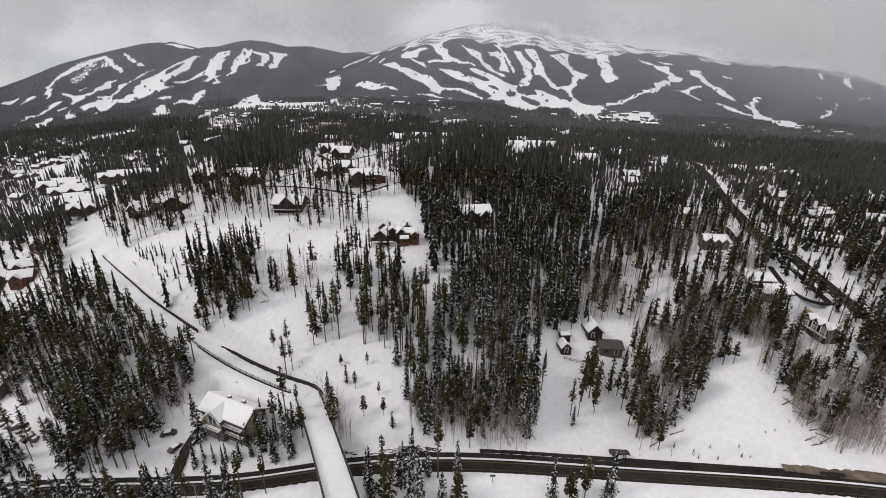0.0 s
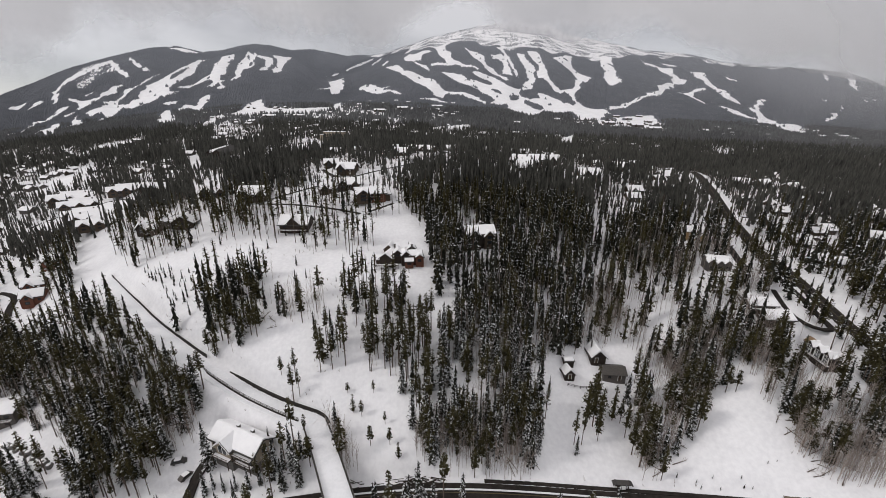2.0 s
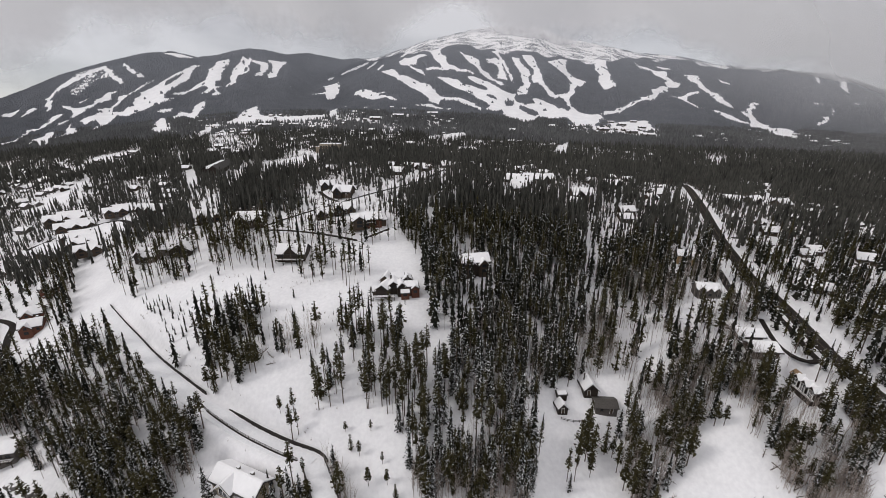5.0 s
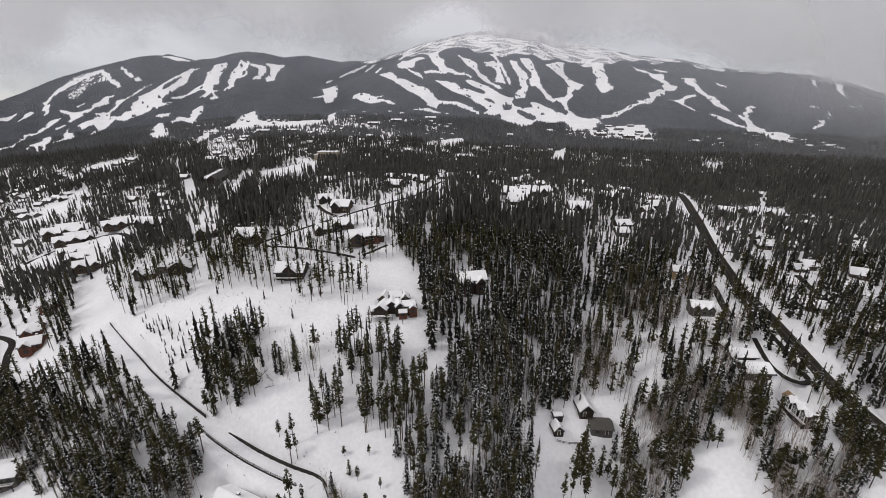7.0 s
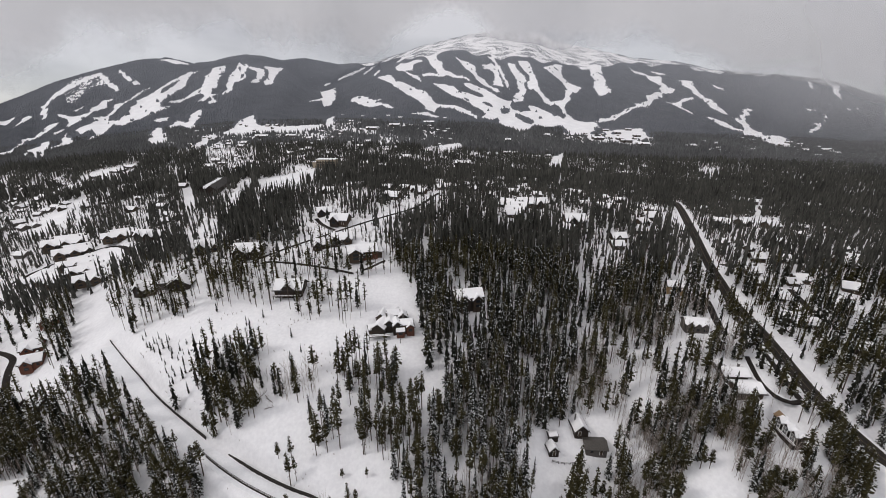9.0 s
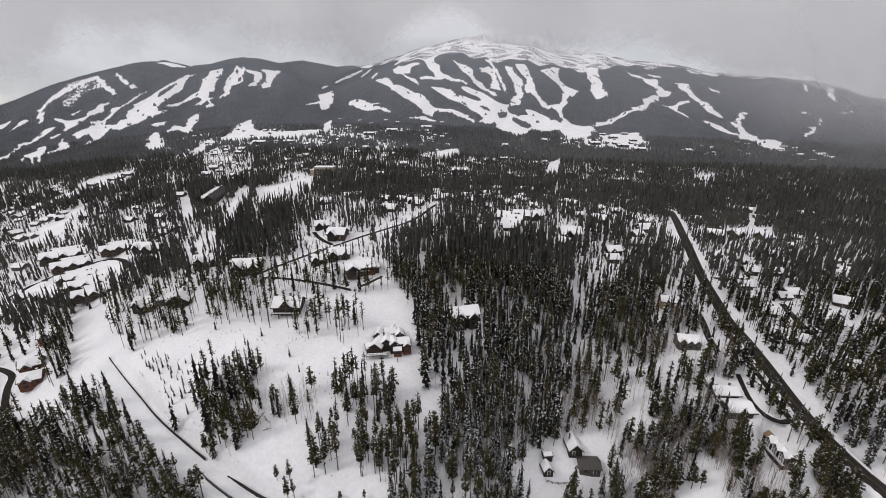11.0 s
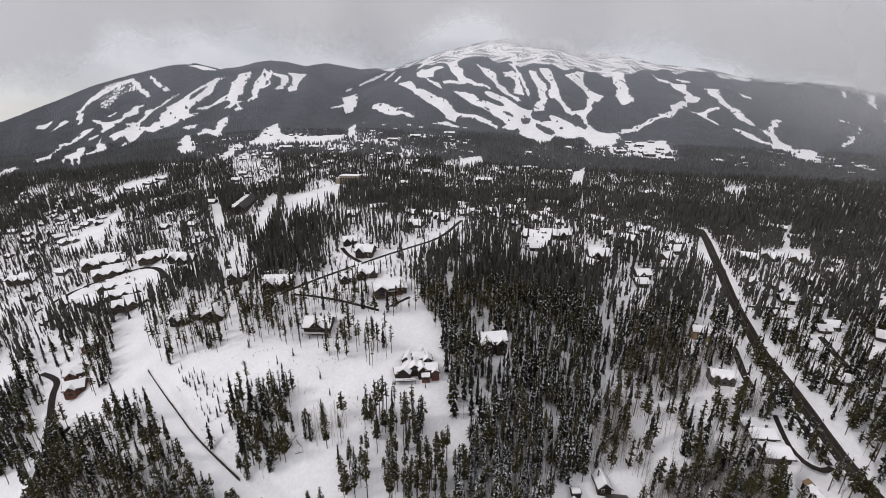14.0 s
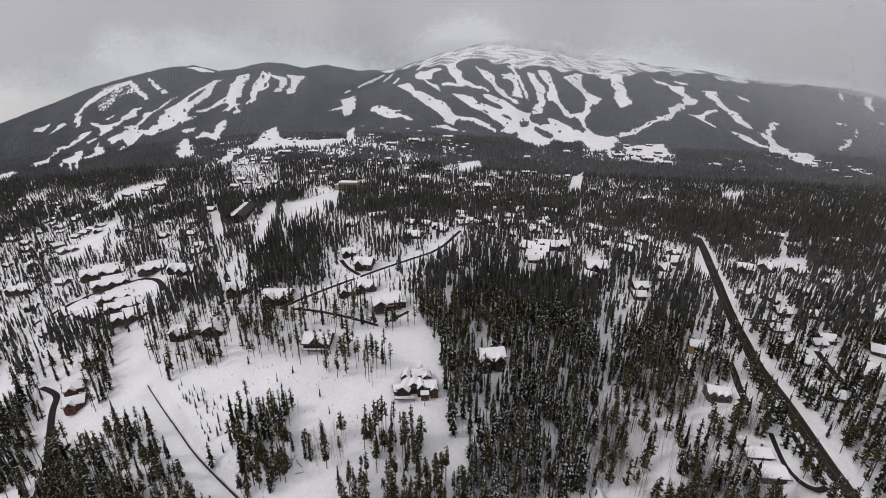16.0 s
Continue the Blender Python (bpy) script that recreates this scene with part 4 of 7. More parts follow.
gable(p, (5.6, 7.6, 0), 6, 5, 5.0, 1.8, WOOD_DARK, 96, over=0.6)
gable(p, (2.2, 17.0, 0), 4.5, 3.4, 3.2, 1.2, WOOD_DARK, 70, over=0.5)
deck_on(p, -6.5, -5.0, 0.6, 11, 2.6, 2.0)
deck_on(p, 3.4, -4.0, 2.6, 3.4, 1.4, 2.6)
for x, y, z, w, h in ((-5.0, -4.6, 1.6, 2.6, 1.8), (2.4, -4.15, 2.2, 2.2, 1.6), (2.4, -4.15, 4.6, 1.4, 1.2), (6.4, -3.55, 2.2, 1.4, 1.5), (9.6, -5.3, 2.2, 1.8, 1.5), (4.4, -6.85, 1.1, 2.0, 1.1), (-1.4, -2.05, 4.2, 2.0, 1.4)):
    window(p, x, y, z, w, h)
chimney(p, -2.8, 4.0, 7.4, 2.4)
chimney(p, 6.0, 2.0, 7.6, 2.6)

p.matrix_basis = p.matrix_basis @ Matrix.Diagonal((0.88, 0.85, 0.85, 1.0))

p = site("mountain_cabin", -77, 195.6, 0, "dark cabin with a broad gabled snow roof and porch", 9)
gable(p, (0, 0, 0), 14, 10, 3.2, 3.4, WOOD_DARK, over=1.0)
gable(p, (0, -3.0, 0), 5.5, 6.0, 3.6, 3.0, WOOD_DARK, 90)
row_of_windows(p, 12, -5.0, 1.7, 4, 1.5, 1.5)
deck_on(p, 0, -5.8, 0.4, 14, 2.0, 1.8)
chimney(p, 1.0, 1.0, 7.4, 2.6)

p = site("wood_house", 16.5, 188.1, 12, "dark house among pines with lumpy white roofs", 9)
gable(p, (0, 0, 0), 15, 9, 6.0, 3.0, WOOD_DARK)
gable(p, (-3.5, -3.5, 0), 6, 6, 5.6, 2.6, WOOD_DARK, 90)
gable(p, (4.0, -3.0, 0), 6, 5, 5.0, 2.4, WOOD_BROWN, 90)
for x, y, z in ((-3.5, -6.55, 2.0), (-3.5, -6.55, 5.0), (4.0, -6.05, 2.0), (4.0, -6.05, 4.6)):
    window(p, x, y, z, 2.2, 1.6)
chimney(p, 1, 1, 9.4)

p = site("ochre_house", 138, 210, -14, "ochre-walled house under a white roof", 8)
gable(p, (0, 0, 0), 11, 9, 5.6, 2.6, WALL_YELLOW)
gable(p, (4.6, -2.5, 0), 6, 5, 3.0, 1.8, WALL_YELLOW, 90)
row_of_windows(p, 7, -4.5, 4.0, 3)
row_of_windows(p, 7, -4.5, 1.4, 2)
chimney(p, -2.5, 1.2, 8.2)
p.matrix_basis = p.matrix_basis @ Matrix.Diagonal((0.82, 0.8, 0.85, 1.0))
p = site("shed", 122.5, 194.3, 25, "low outbuilding under a smooth snow roof", 5, "shed")
gable(p, (0, 0, 0), 8, 6, 2.6, 1.4, WOOD_DARK)
window(p, 0, -3.0, 1.5, 1.4, 1.1)
p = site("snowy_house", 128.5, 174.3, -12, "house with several small snow-laden roofs", 9)
gable(p, (0, 0, 0), 13, 8, 4.6, 2.6, WALL_GREY)
for k in (-4, 0.5, 4.6):
    gable(p, (k, -3.2, 0), 5, 4, 3.6 + 0.3 * k % 1, 2.0, WALL_GREY, 90)
    window(p, k, -5.75, 1.8, 1.6, 1.5)
chimney(p, -1, 1, 7.4)
p.matrix_basis = p.matrix_basis @ Matrix.Diagonal((0.78, 0.75, 0.8, 1.0))
for x, y, t in ((-217, 186.5, 28), (-226, 196.6, 32), (-231, 215.6, 30)):
    p = site("red_cabin", x, y, t, "red-brown cabin with a white gabled roof", 6, group="red cabins beside the road")
    gable(p, (0, 0, 0), 9.5, 8, 4.2, 2.8, WOOD_RED)
    gable(p, (-1.5, -2.6, 0), 5, 4.5, 3.8, 2.2, WOOD_RED, 90)
    window(p, -1.5, -5.15, 1.6, 1.8, 1.5)
    window(p, -1.5, -5.15, 4.0, 1.2, 1.2)
    window(p, 3.0, -4.0, 2.6, 1.2, 1.3)
    chimney(p, 2.5, 1, 6.6)
for x, y, t, w in ((-166, 117.9, 12, 12), (-178, 108, 20, 14)):
    p = site("hillside_house", x, y, t, "grey hillside house with a wide flat snow roof and balcony", 9, group="houses at the foot of the woods")
    gable(p, (0, 0, 0), w, 9, 6.0, 1.6, WALL_GREY, over=1.0)
    row_of_windows(p, w - 2, -4.5, 4.4, 4, 1.5, 1.5)
    row_of_windows(p, w - 2, -4.5, 1.6, 3, 1.5, 1.5)
    deck_on(p, 0, -4.5, 3.0, w - 1, 1.8, 3.4)
    chimney(p, 3, 1, 7.6)

for x, y, t in ((-203, 166.2, 20), (-190, 159.7, -15)):
    p = site("snowbound_cabin", x, y, t, "small dark cabin almost buried in roof snow", 5, "cabin", group="cabins below the road")
    gable(p, (0, 0, 0), 8, 6.5, 2.2, 2.2, WOOD_DARK, over=0.9)
    gable(p, (1.5, -2.4, 0), 4.5, 4, 2.0, 1.6, WOOD_DARK, 90, over=0.7)
    window(p, -2.2, -3.25, 1.2, 1.1, 1.0)
    chimney(p, -2, 0.8, 5.0)

p = site("row_house", -243, 446, 104, "long dark row of homes with a snowy dormer on each", 12)
gable(p, (0, 0, 0), 66, 11, 5.5, 4.0, WOOD_DARK, over=0.8, snow=False, bare_roof=ROOF_DARK)
gable(p, (-14, 9, 0), 24, 9, 5.0, 3.2, WOOD_DARK, over=0.8, snow=False, bare_roof=ROOF_DARK)
for k in range(8):
    gable(p, (-28 + 8 * k, 4.6, 0), 4.4, 5.0, 6.4, 2.2, WOOD_DARK, 90, over=0.5)
    window(p, -28 + 8 * k, 6.9, 5.0, 1.8, 1.6, 180)
for k in (-20, 0, 20):
    FOOTPRINTS.append((-243 - 0.24 * k, 446 + 0.97 * k, 13))
    chimney(p, k, 0.8, 8.6)
p = site("hotel", -150, 557, -4, "broad flat-roofed tan hotel with rows of windows and balconies", 16, "hotel")
part("wall", solid([((0, 0, 5), (26, 15, 13)), ((-15, 3, 3), (10, 12, 9))]), WALL_CREAM, p)
part("roof", solid([((0, 0, 11.8), (26.6, 15.6, 0.6)), ((-15, 3, 7.8), (10.4, 12.4, 0.5))]), ROOF_SNOW, p)
for z in (2.2, 5.2, 8.2):
    row_of_windows(p, 25, -7.5, z, 7, 2.0, 1.7)
    part("balcony", solid([((0, -8.2, z - 1.2), (25.4, 1.4, 0.25)), ((0, -8.85, z - 0.6), (25.4, 0.1, 0.9))]), WOOD_BROWN, p)

# the clearing with its cabin, sheds and barn
p = site("log_cabin", 58.5, 130.2, 2, "small dark log cabin with a white roof and a stove pipe", 4.5)
gable(p, (0, 0, 0), 7, 5.4, 2.2, 2.6, WOOD_DARK, 90, over=0.6)
window(p, 0, -3.52, 2.8, 0.9, 0.9)
door_on(p, -0.9, -3.52)
part("stove_pipe", solid([((-1.5, 1.0, 5.2), (0.4, 0.4, 3.0)), ((-1.5, 1.0, 6.7), (0.6, 0.6, 0.15))]), STEEL, p)
p = site("shed", 45.3, 120.9, 8, "small dark gabled shed with a snow roof", 3, "shed")
gable(p, (0, 0, 0), 4, 3.8, 1.6, 1.9, WOOD_DARK, 90, over=0.4)
door_on(p, 0, -2.02)
p = site("shed", 46.5, 125.5, 4, "low square shed under a block of snow", 2.6, "shed")
gable(p, (0, 0, 0), 3.6, 2.8, 1.8, 0.5, WOOD_DARK, over=0.3)
window(p, 0, -1.4, 1.1, 0.8, 0.6)
p = site("barn", 63, 123.8, -4, "low barn with a bare blue-grey metal roof", 5, "barn")
gable(p, (0, 0, 0), 8, 6, 2.4, 1.4, WALL_GREY, over=0.5, snow=False, bare_roof=STEEL)
window(p, -1.8, -3.0, 1.3, 1.0, 1.0)
door_on(p, 1.8, -3.02)
yard = [(44.5, 117.1), (48, 116.7), (52, 117.2), (56, 118.1)]
rail_fence("yard_fence", yard, height(*np.array(yard).T), "weathered wooden rail fence in deep snow", tall=1.0, gap=2.0, mat=WOOD_DARK, bars=2)

p = site("bus_shelter", 53.2, 86.5, -4, "dark roadside bus shelter with swept roof wings", 3.5, "shelter")
part("roof", solid([((0, 0, 2.7), (5.0, 2.2, 0.25))]), ROOF_DARK, p)
for k in (-1, 1):
    part("roof_wing", prism([(k * 2.4, 2.85), (k * 3.6, 2.2), (k * 3.7, 2.3), (k * 2.4, 3.05)], -1.1, 1.1), ROOF_DARK, p)
    part("post", solid([((k * 2.0, -0.8, 1.2), (0.2, 0.2, 3.0))]), WOOD_DARK, p)
    part("post", solid([((k * 2.0, 0.8, 1.2), (0.2, 0.2, 3.0))]), WOOD_DARK, p)
part("back_wall", solid([((0, 0.9, 1.2), (4.0, 0.12, 2.6))]), WOOD_DARK, p)
part("notice_board", solid([((0, -1.0, 1.5), (1.9, 0.08, 1.5))]), WHITE_PAINT, p)
part("bench", solid([((0, 0.5, 0.45), (3.0, 0.5, 0.1)), ((-1.2, 0.5, 0.2), (0.1, 0.4, 0.5)), ((1.2, 0.5, 0.2), (0.1, 0.4, 0.5))]), WOOD_BROWN, p)
p.matrix_basis = p.matrix_basis @ Matrix.Diagonal((0.8, 0.8, 0.9, 1.0))


# ---- things along the valley road ----
def rough_rock(x, y, size, seed):
    bm = bmesh.new()
    bmesh.ops.create_icosphere(bm, subdivisions=2, radius=size)
    for v in bm.verts:
        n = noise.noise(v.co / size * 1.3 + Vector((seed * 3.1, seed, 0)))
        v.co *= 1 + 0.35 * n
        v.co.z *= 0.75
    rock = part("boulder", bm, STONE, None)
    rock.location = (x, y, spot(x, y) + size * 0.3)
    tagged(rock, "grey boulder capped with snow in a retaining bank", "boulder", "boulders in the bank")
    top = bmesh.new()
    bmesh.ops.create_icosphere(top, subdivisions=2, radius=size * 0.6)
    for v in top.verts:
        v.co.z = max(v.co.z * 0.35, -0.02) + size * 0.58
    part("snow_cap", top, ROOF_SNOW, rock)


rock_line = dense([(-154, 105.6), (-146, 103.1), (-138, 100.3), (-128.5, 95.2)], 2.3)
for k, (x, y) in enumerate(rock_line):
    rough_rock(x + 0.6 * math.sin(k * 2.1), y + 0.6 * math.sin(k * 3.7), 1.2 + 0.25 * math.sin(k * 1.3), k)


def parked_car(x, y, turn, mat, label):
    car = tagged(new("car"), label, "car", "cars parked by the chalet")
    car.matrix_basis = pose(x, y, spot(x, y) + 0.05, 0, 0, turn)
    body = prism([(-2.2, 0.35), (2.2, 0.35), (2.25, 0.8), (1.3, 0.95), (0.8, 1.5), (-1.2, 1.55), (-2.1, 1.0), (-2.25, 0.8)], -0.9, 0.9)
    part("body", body, mat, car)
    part("glass", prism([(-1.95, 1.0), (1.15, 0.98), (0.72, 1.42), (-1.15, 1.46)], -0.92, 0.92), GLASS, car)
    for wx in (-1.4, 1.4):
        for wy in (-0.85, 0.85):
            bm = bmesh.new()
            bmesh.ops.create_cone(bm, cap_ends=True, segments=14, radius1=0.34, radius2=0.34, depth=0.24, matrix=Matrix.Translation((wx, wy, 0.34)) @ Matrix.Rotation(radians(90), 4, "X"))
            wheel = part("wheel", bm, ROOF_DARK, car)
            bm = bmesh.new()
            bmesh.ops.create_cone(bm, cap_ends=True, segments=12, radius1=0.2, radius2=0.18, depth=0.27, matrix=Matrix.Translation((wx, wy, 0.34)) @ Matrix.Rotation(radians(90), 4, "X"))
            part("rim", bm, STEEL, wheel)
    part("roof_snow", solid([((-0.2, 0, 1.6), (1.9, 1.6, 0.14))]), ROOF_SNOW, car)


parked_car(-84.5, 94.3, 20, ROOF_DARK, "black car with snow on its roof beside the chalet")
parked_car(-80.5, 90.8, 65, WALL_GREY, "grey car with snow on its roof beside the chalet")
FOOTPRINTS.append((-83, 92.7, 6))
drive = dense([(-75, 95.6), (-77.5, 91.2), (-78.8, 83.9)], 2)
ribbon("chalet_drive", drive, height(*drive.T) + 0.25, (-1.6, 1.6), 0.2, ASPHALT, "dark ploughed driveway up to the chalet")
verge = dense([(12, 86.6), (28.7, 86.7), (53.3, 86.1), (76.8, 84.4), (98.7, 81.5), (112, 78.5)], 3)
ribbon("ditch", verge, height(*verge.T) + 0.1, (-0.6, 0.6), 0.2, ASPHALT, "thawed dark strip along the road bank", "verge")
gravel = dense([(98.5, 83), (106, 80.9), (114, 78.7), (122, 76.2), (135, 71.7)], 2.5)
ribbon("gravel_verge", gravel, height(*gravel.T) + 0.1, (-1.8, 1.8), 0.2, EARTH, "bare brown gravel showing through the snow", "verge")
FOOTPRINTS.append((-12, 86.3, 4))



# ---- plan of woods, clearings and ski runs (metres) ----
WOODS, CLEARINGS, THIN, RUNS = [], [], [], []

WOODS.append(("west", 5.0, [(-226.1, 160.8), (-193, 159.1), (-168.7, 154.7), (-160.1, 162.5), (-144.1, 157.6), (-126.4, 145.5), (-102.8, 129.6), (-88.8, 121.3), (-81, 112.6), (-81, 104.3), (-86.8, 98.8), (-92, 91.9), (-89.6, 87.7), (-105, 85.5), (-119.8, 91.1), (-134.5, 103.5), (-179.5, 119.5)]))  # west poles
WOODS.append(("mixed", 4.6, [(-103.2, 146), (-97.9, 153.7), (-79, 156.7), (-71.6, 144.1), (-68.5, 129.8), (-73.6, 121.5), (-80.2, 120.8), (-91.2, 129)]))  # knoll clump
WOODS.append(("poles", 6.5, [(-41, 142.3), (-32.8, 149.9), (-16.5, 144.7), (-14.9, 133.2), (-28.1, 133.5), (-37.6, 136.4)]))  # knoll poles
WOODS.append(("poles", 6, [(-48.9, 124.3), (-38.2, 127.7), (-30.7, 119), (-33.3, 114.4), (-42.2, 115.5)]))  # slope poles
WOODS.append(("poles", 4.8, [(-30.6, 123.6), (-16.2, 126.3), (-6.5, 129.6), (-2, 121), (-1.7, 94.3), (-13.9, 97.3), (-16.5, 106), (-27.2, 111.7)]))  # slope edge
WOODS.append(("poles", 6.5, [(-59.4, 117.6), (-47.2, 119), (-27.4, 113.3), (-16.5, 106), (-23.9, 102.1), (-33.9, 103.9), (-55.6, 110.4)]))  # slope sparse
WOODS.append(("spruces", 4.2, [(-9.1, 166.2), (-7.2, 191.5), (62.6, 223.7), (86.7, 228.6), (69.5, 168.7), (53, 136.4), (40, 120.4), (35, 96.3), (-1.7, 94.3), (-5.8, 109), (0.1, 122.6), (3.5, 134.9), (-4.7, 145.6)]))  # main woods
WOODS.append(("pines", 4.4, [(-11.2, 216.9), (5.5, 241.2), (73.4, 271.2), (99.5, 264.3), (86.7, 228.6), (62.6, 223.7), (-7.2, 191.5)]))  # main woods top
WOODS.append(("pines", 4.5, [(40.5, 99.2), (51.1, 112.1), (59.5, 121.3), (56.1, 108.8), (48.3, 97.1), (40.1, 94.5)]))  # yard pines
WOODS.append(("pines", 7.2, [(60.5, 119.1), (75, 125.3), (90.9, 115.3), (86.8, 103), (79.5, 97.6), (69.8, 102.9), (63.3, 99.5), (58.2, 92.7), (53.6, 93.3), (58.4, 104.5), (56.5, 110)]))  # drive pines
WOODS.append(("pines", 9, [(99.6, 125.3), (115.7, 127.8), (102.4, 110.7), (89.6, 102.3), (88.2, 106.4)]))  # bank pines
WOODS.append(("pines", 8, [(115, 116.9), (134.7, 128), (133.1, 120.1), (113.5, 101.2), (107.4, 101.4)]))  # bank pines b
WOODS.append(("pines", 9.5, [(111.4, 94), (131, 108.7), (143.4, 118.2), (160.7, 123), (142.5, 101.6), (127.1, 92.8), (108.2, 85.7)]))  # bank pines c
WOODS.append(("pines", 10, [(128.4, 89.5), (138.9, 91.5), (126, 74.6), (122.3, 82.4)]))  # bank pines d
WOODS.append(("aspens", 2.4, [(63, 99.8), (82.5, 96.8), (71.5, 88.3), (59.8, 88.5)]))  # aspens a
WOODS.append(("aspens", 2.2, [(120.2, 114.6), (131.8, 111.7), (110.3, 91.1), (107.5, 95.9)]))  # aspens b
WOODS.append(("aspens", 2.4, [(110.8, 88.3), (140.4, 106.4), (125.4, 82), (114.1, 84.2)]))  # aspens c
WOODS.append(("aspens", 2.6, [(84.5, 128.6), (104.7, 132.4), (92.6, 113.4), (80.2, 118.4)]))  # aspens d
WOODS.append(("aspens", 2.6, [(-20.2, 93.9), (21.4, 93.9), (30.3, 89.7), (20.6, 86.6), (-16.2, 88.2)]))  # aspens e
WOODS.append(("aspens", 3.7, [(-98.3, 105.8), (-81, 104.3), (-80.7, 97.7), (-91, 96.3)]))  # aspens f
WOODS.append(("mixed", 6.8, [(91.7, 238.9), (185.8, 276.5), (165.8, 210.1), (141.8, 161.6), (122.9, 144.4), (100.5, 140), (82, 151.1), (63.1, 146.6)]))  # hill mixed
WOODS.append(("poles", 7.6, [(-212.7, 241.9), (-190.4, 246.7), (-147.8, 232.6), (-91.6, 204.6), (-34.9, 189), (-31.7, 167.6), (-58.1, 172.5), (-83.5, 182.3), (-115, 187.6), (-149.2, 182.9), (-166.5, 186.9)]))  # belt
WOODS.append(("west", 5.4, [(-270, 246.4), (-266, 255.8), (-241, 243.8), (-208, 206.8), (-190, 184), (-200, 178), (-208, 185)]))  # west clump
WOODS.append(("mixed", 8.5, [(-318.8, 240.9), (-285.3, 242), (-242.9, 214.2), (-241.5, 199.7), (-197.9, 157.5), (-179.7, 157.3), (-170.7, 164.9), (-162.5, 147.2), (-222.9, 151)]))  # west bank
WOODS.append(("spruces", 4.4, [(-19.2, 76.6), (-8.6, 78.4), (8.4, 77.5), (8.2, 72.1), (-18.6, 72.1)]))  # roadside
WOODS.append(("spruces", 4.4, [(21.5, 77.1), (48.9, 78), (50.1, 72.6), (20.9, 72.3)]))  # roadside b
WOODS.append(("spruces", 3.6, [(-77, 93.9), (-51, 91), (-43.9, 97.7), (-38.9, 87.6), (-49.7, 86.2), (-73.4, 87.7)]))  # house pines
WOODS.append(("poles", 6.2, [(-44.1, 120.1), (-27.7, 119.2), (-14.5, 107.2), (-12.9, 90.1), (-23.2, 90.6), (-33.9, 100.8)]))  # path slope
WOODS.append(("aspens", 3.6, [(75.9, 130.6), (104.7, 132.4), (90.9, 109.9), (82.5, 96.8), (59.8, 88.5), (62.2, 104.5)]))  # slope aspens
WOODS.append(("aspens", 3, [(111.2, 121.7), (120.8, 121.6), (104.1, 100.3), (101.5, 107.2)]))  # gully aspens
WOODS.append(("aspens", 4.6, [(73.5, 128.2), (96.3, 131.3), (112.1, 133.3), (94.2, 110.8), (79, 115.2), (70.9, 120.9)]))  # drive aspens
WOODS.append(("aspens", 3.6, [(65.9, 165.5), (90.1, 172.5), (80, 145.9), (61.6, 133.2), (51.9, 132.1)]))  # hill aspens
WOODS.append(("aspens", 2.4, [(-39.5, 101.2), (-20.2, 93.9), (-19.6, 88.6), (-29.7, 88.2)]))  # bridge aspens
WOODS.append(("poles", 5.5, [(-27.7, 139.6), (-14.8, 143.4), (-13.1, 129.9), (-25, 126.9)]))  # lodge poles
WOODS.append(("mixed", 6, [(-136.9, 153), (-114.5, 144.5), (-96.1, 129.4), (-98.3, 127.1), (-114.3, 135.5)]))  # path edge
WOODS.append(("poles", 5, [(-117.8, 90.8), (-91.1, 90.3), (-87.7, 84.5), (-111.7, 83.5)]))  # road poles
WOODS.append(("spruces", 4.4, [(-129.3, 78.2), (-71.1, 81.8), (-47.2, 79.9), (-41.8, 73.4), (-121.8, 71.4)]))  # south bank
WOODS.append(("pines", 12, [(137.7, 116.3), (162.7, 124.9), (161.6, 117.2), (141.6, 98.2), (126.1, 95.9)]))  # east bank
WOODS.append(("pines", 8.5, [(100, 126.8), (118, 123.3), (134, 140.9), (140, 166.1), (118, 159.6), (100, 141.5)]))  # round the low house
WOODS.append(("aspens", 3.6, [(96, 120.4), (118, 117.1), (138, 140.9), (135, 160.7), (110, 156.3)]))  # below the low house
WOODS.append(("poles", 7, [(-141.6, 246.8), (-137.6, 265.7), (-117, 262.8), (-92, 245.2), (-80, 222), (-80, 202.5), (-92.4, 199.8), (-113.4, 205.7), (-133.1, 223.2)]))  # before the upper homes
WOODS.append(("poles", 6.8, [(-80, 222), (-92, 245.2), (-50.7, 233.4), (-22.9, 225.6), (-16.7, 207.1), (-44.9, 202.2), (-80, 202.5)]))  # among the upper homes
WOODS.append(("aspens", 4.5, [(100, 213.2), (150, 207.3), (140, 163.5), (112, 159.2), (84, 168)]))  # hill twigs
WOODS.append(("aspens", 4.6, [(20, 156.9), (60, 164.1), (50, 136.7), (34, 120.1), (26, 99), (6, 100), (8, 134.3)]))  # woods twigs
WOODS.append(("spruces", 7, [(-122, 91.3), (-104, 85.5), (-112, 82.7), (-135, 82.2)]))  # below the boulders
WOODS.append(("pines", 7.5, [(124, 106.2), (131, 109.2), (141, 104.2), (136, 95.9), (122, 96.6)]))  # beside the glass front
WOODS.append(("pines", 10, [(112, 123), (122, 125.9), (127, 123.4), (121, 110.8), (112, 106.8)]))  # below the drive
WOODS.append(("pines", 4.6, [(-30, 231.5), (-9, 245), (-5, 199.9), (-16, 197.7), (-20, 210.9)]))  # above the lodge
WOODS.append(("aspens", 5, [(-210, 146), (-140, 134.9), (-110, 112.8), (-120, 98.5), (-180, 119.4)]))  # twigs under the west poles
WOODS.append(("spruces", 4.4, [(-18, 99.9), (-14, 92.2), (4, 90.4), (18, 92.1), (29, 91.5), (35, 100), (8, 100.7)]))  # foot of the main woods
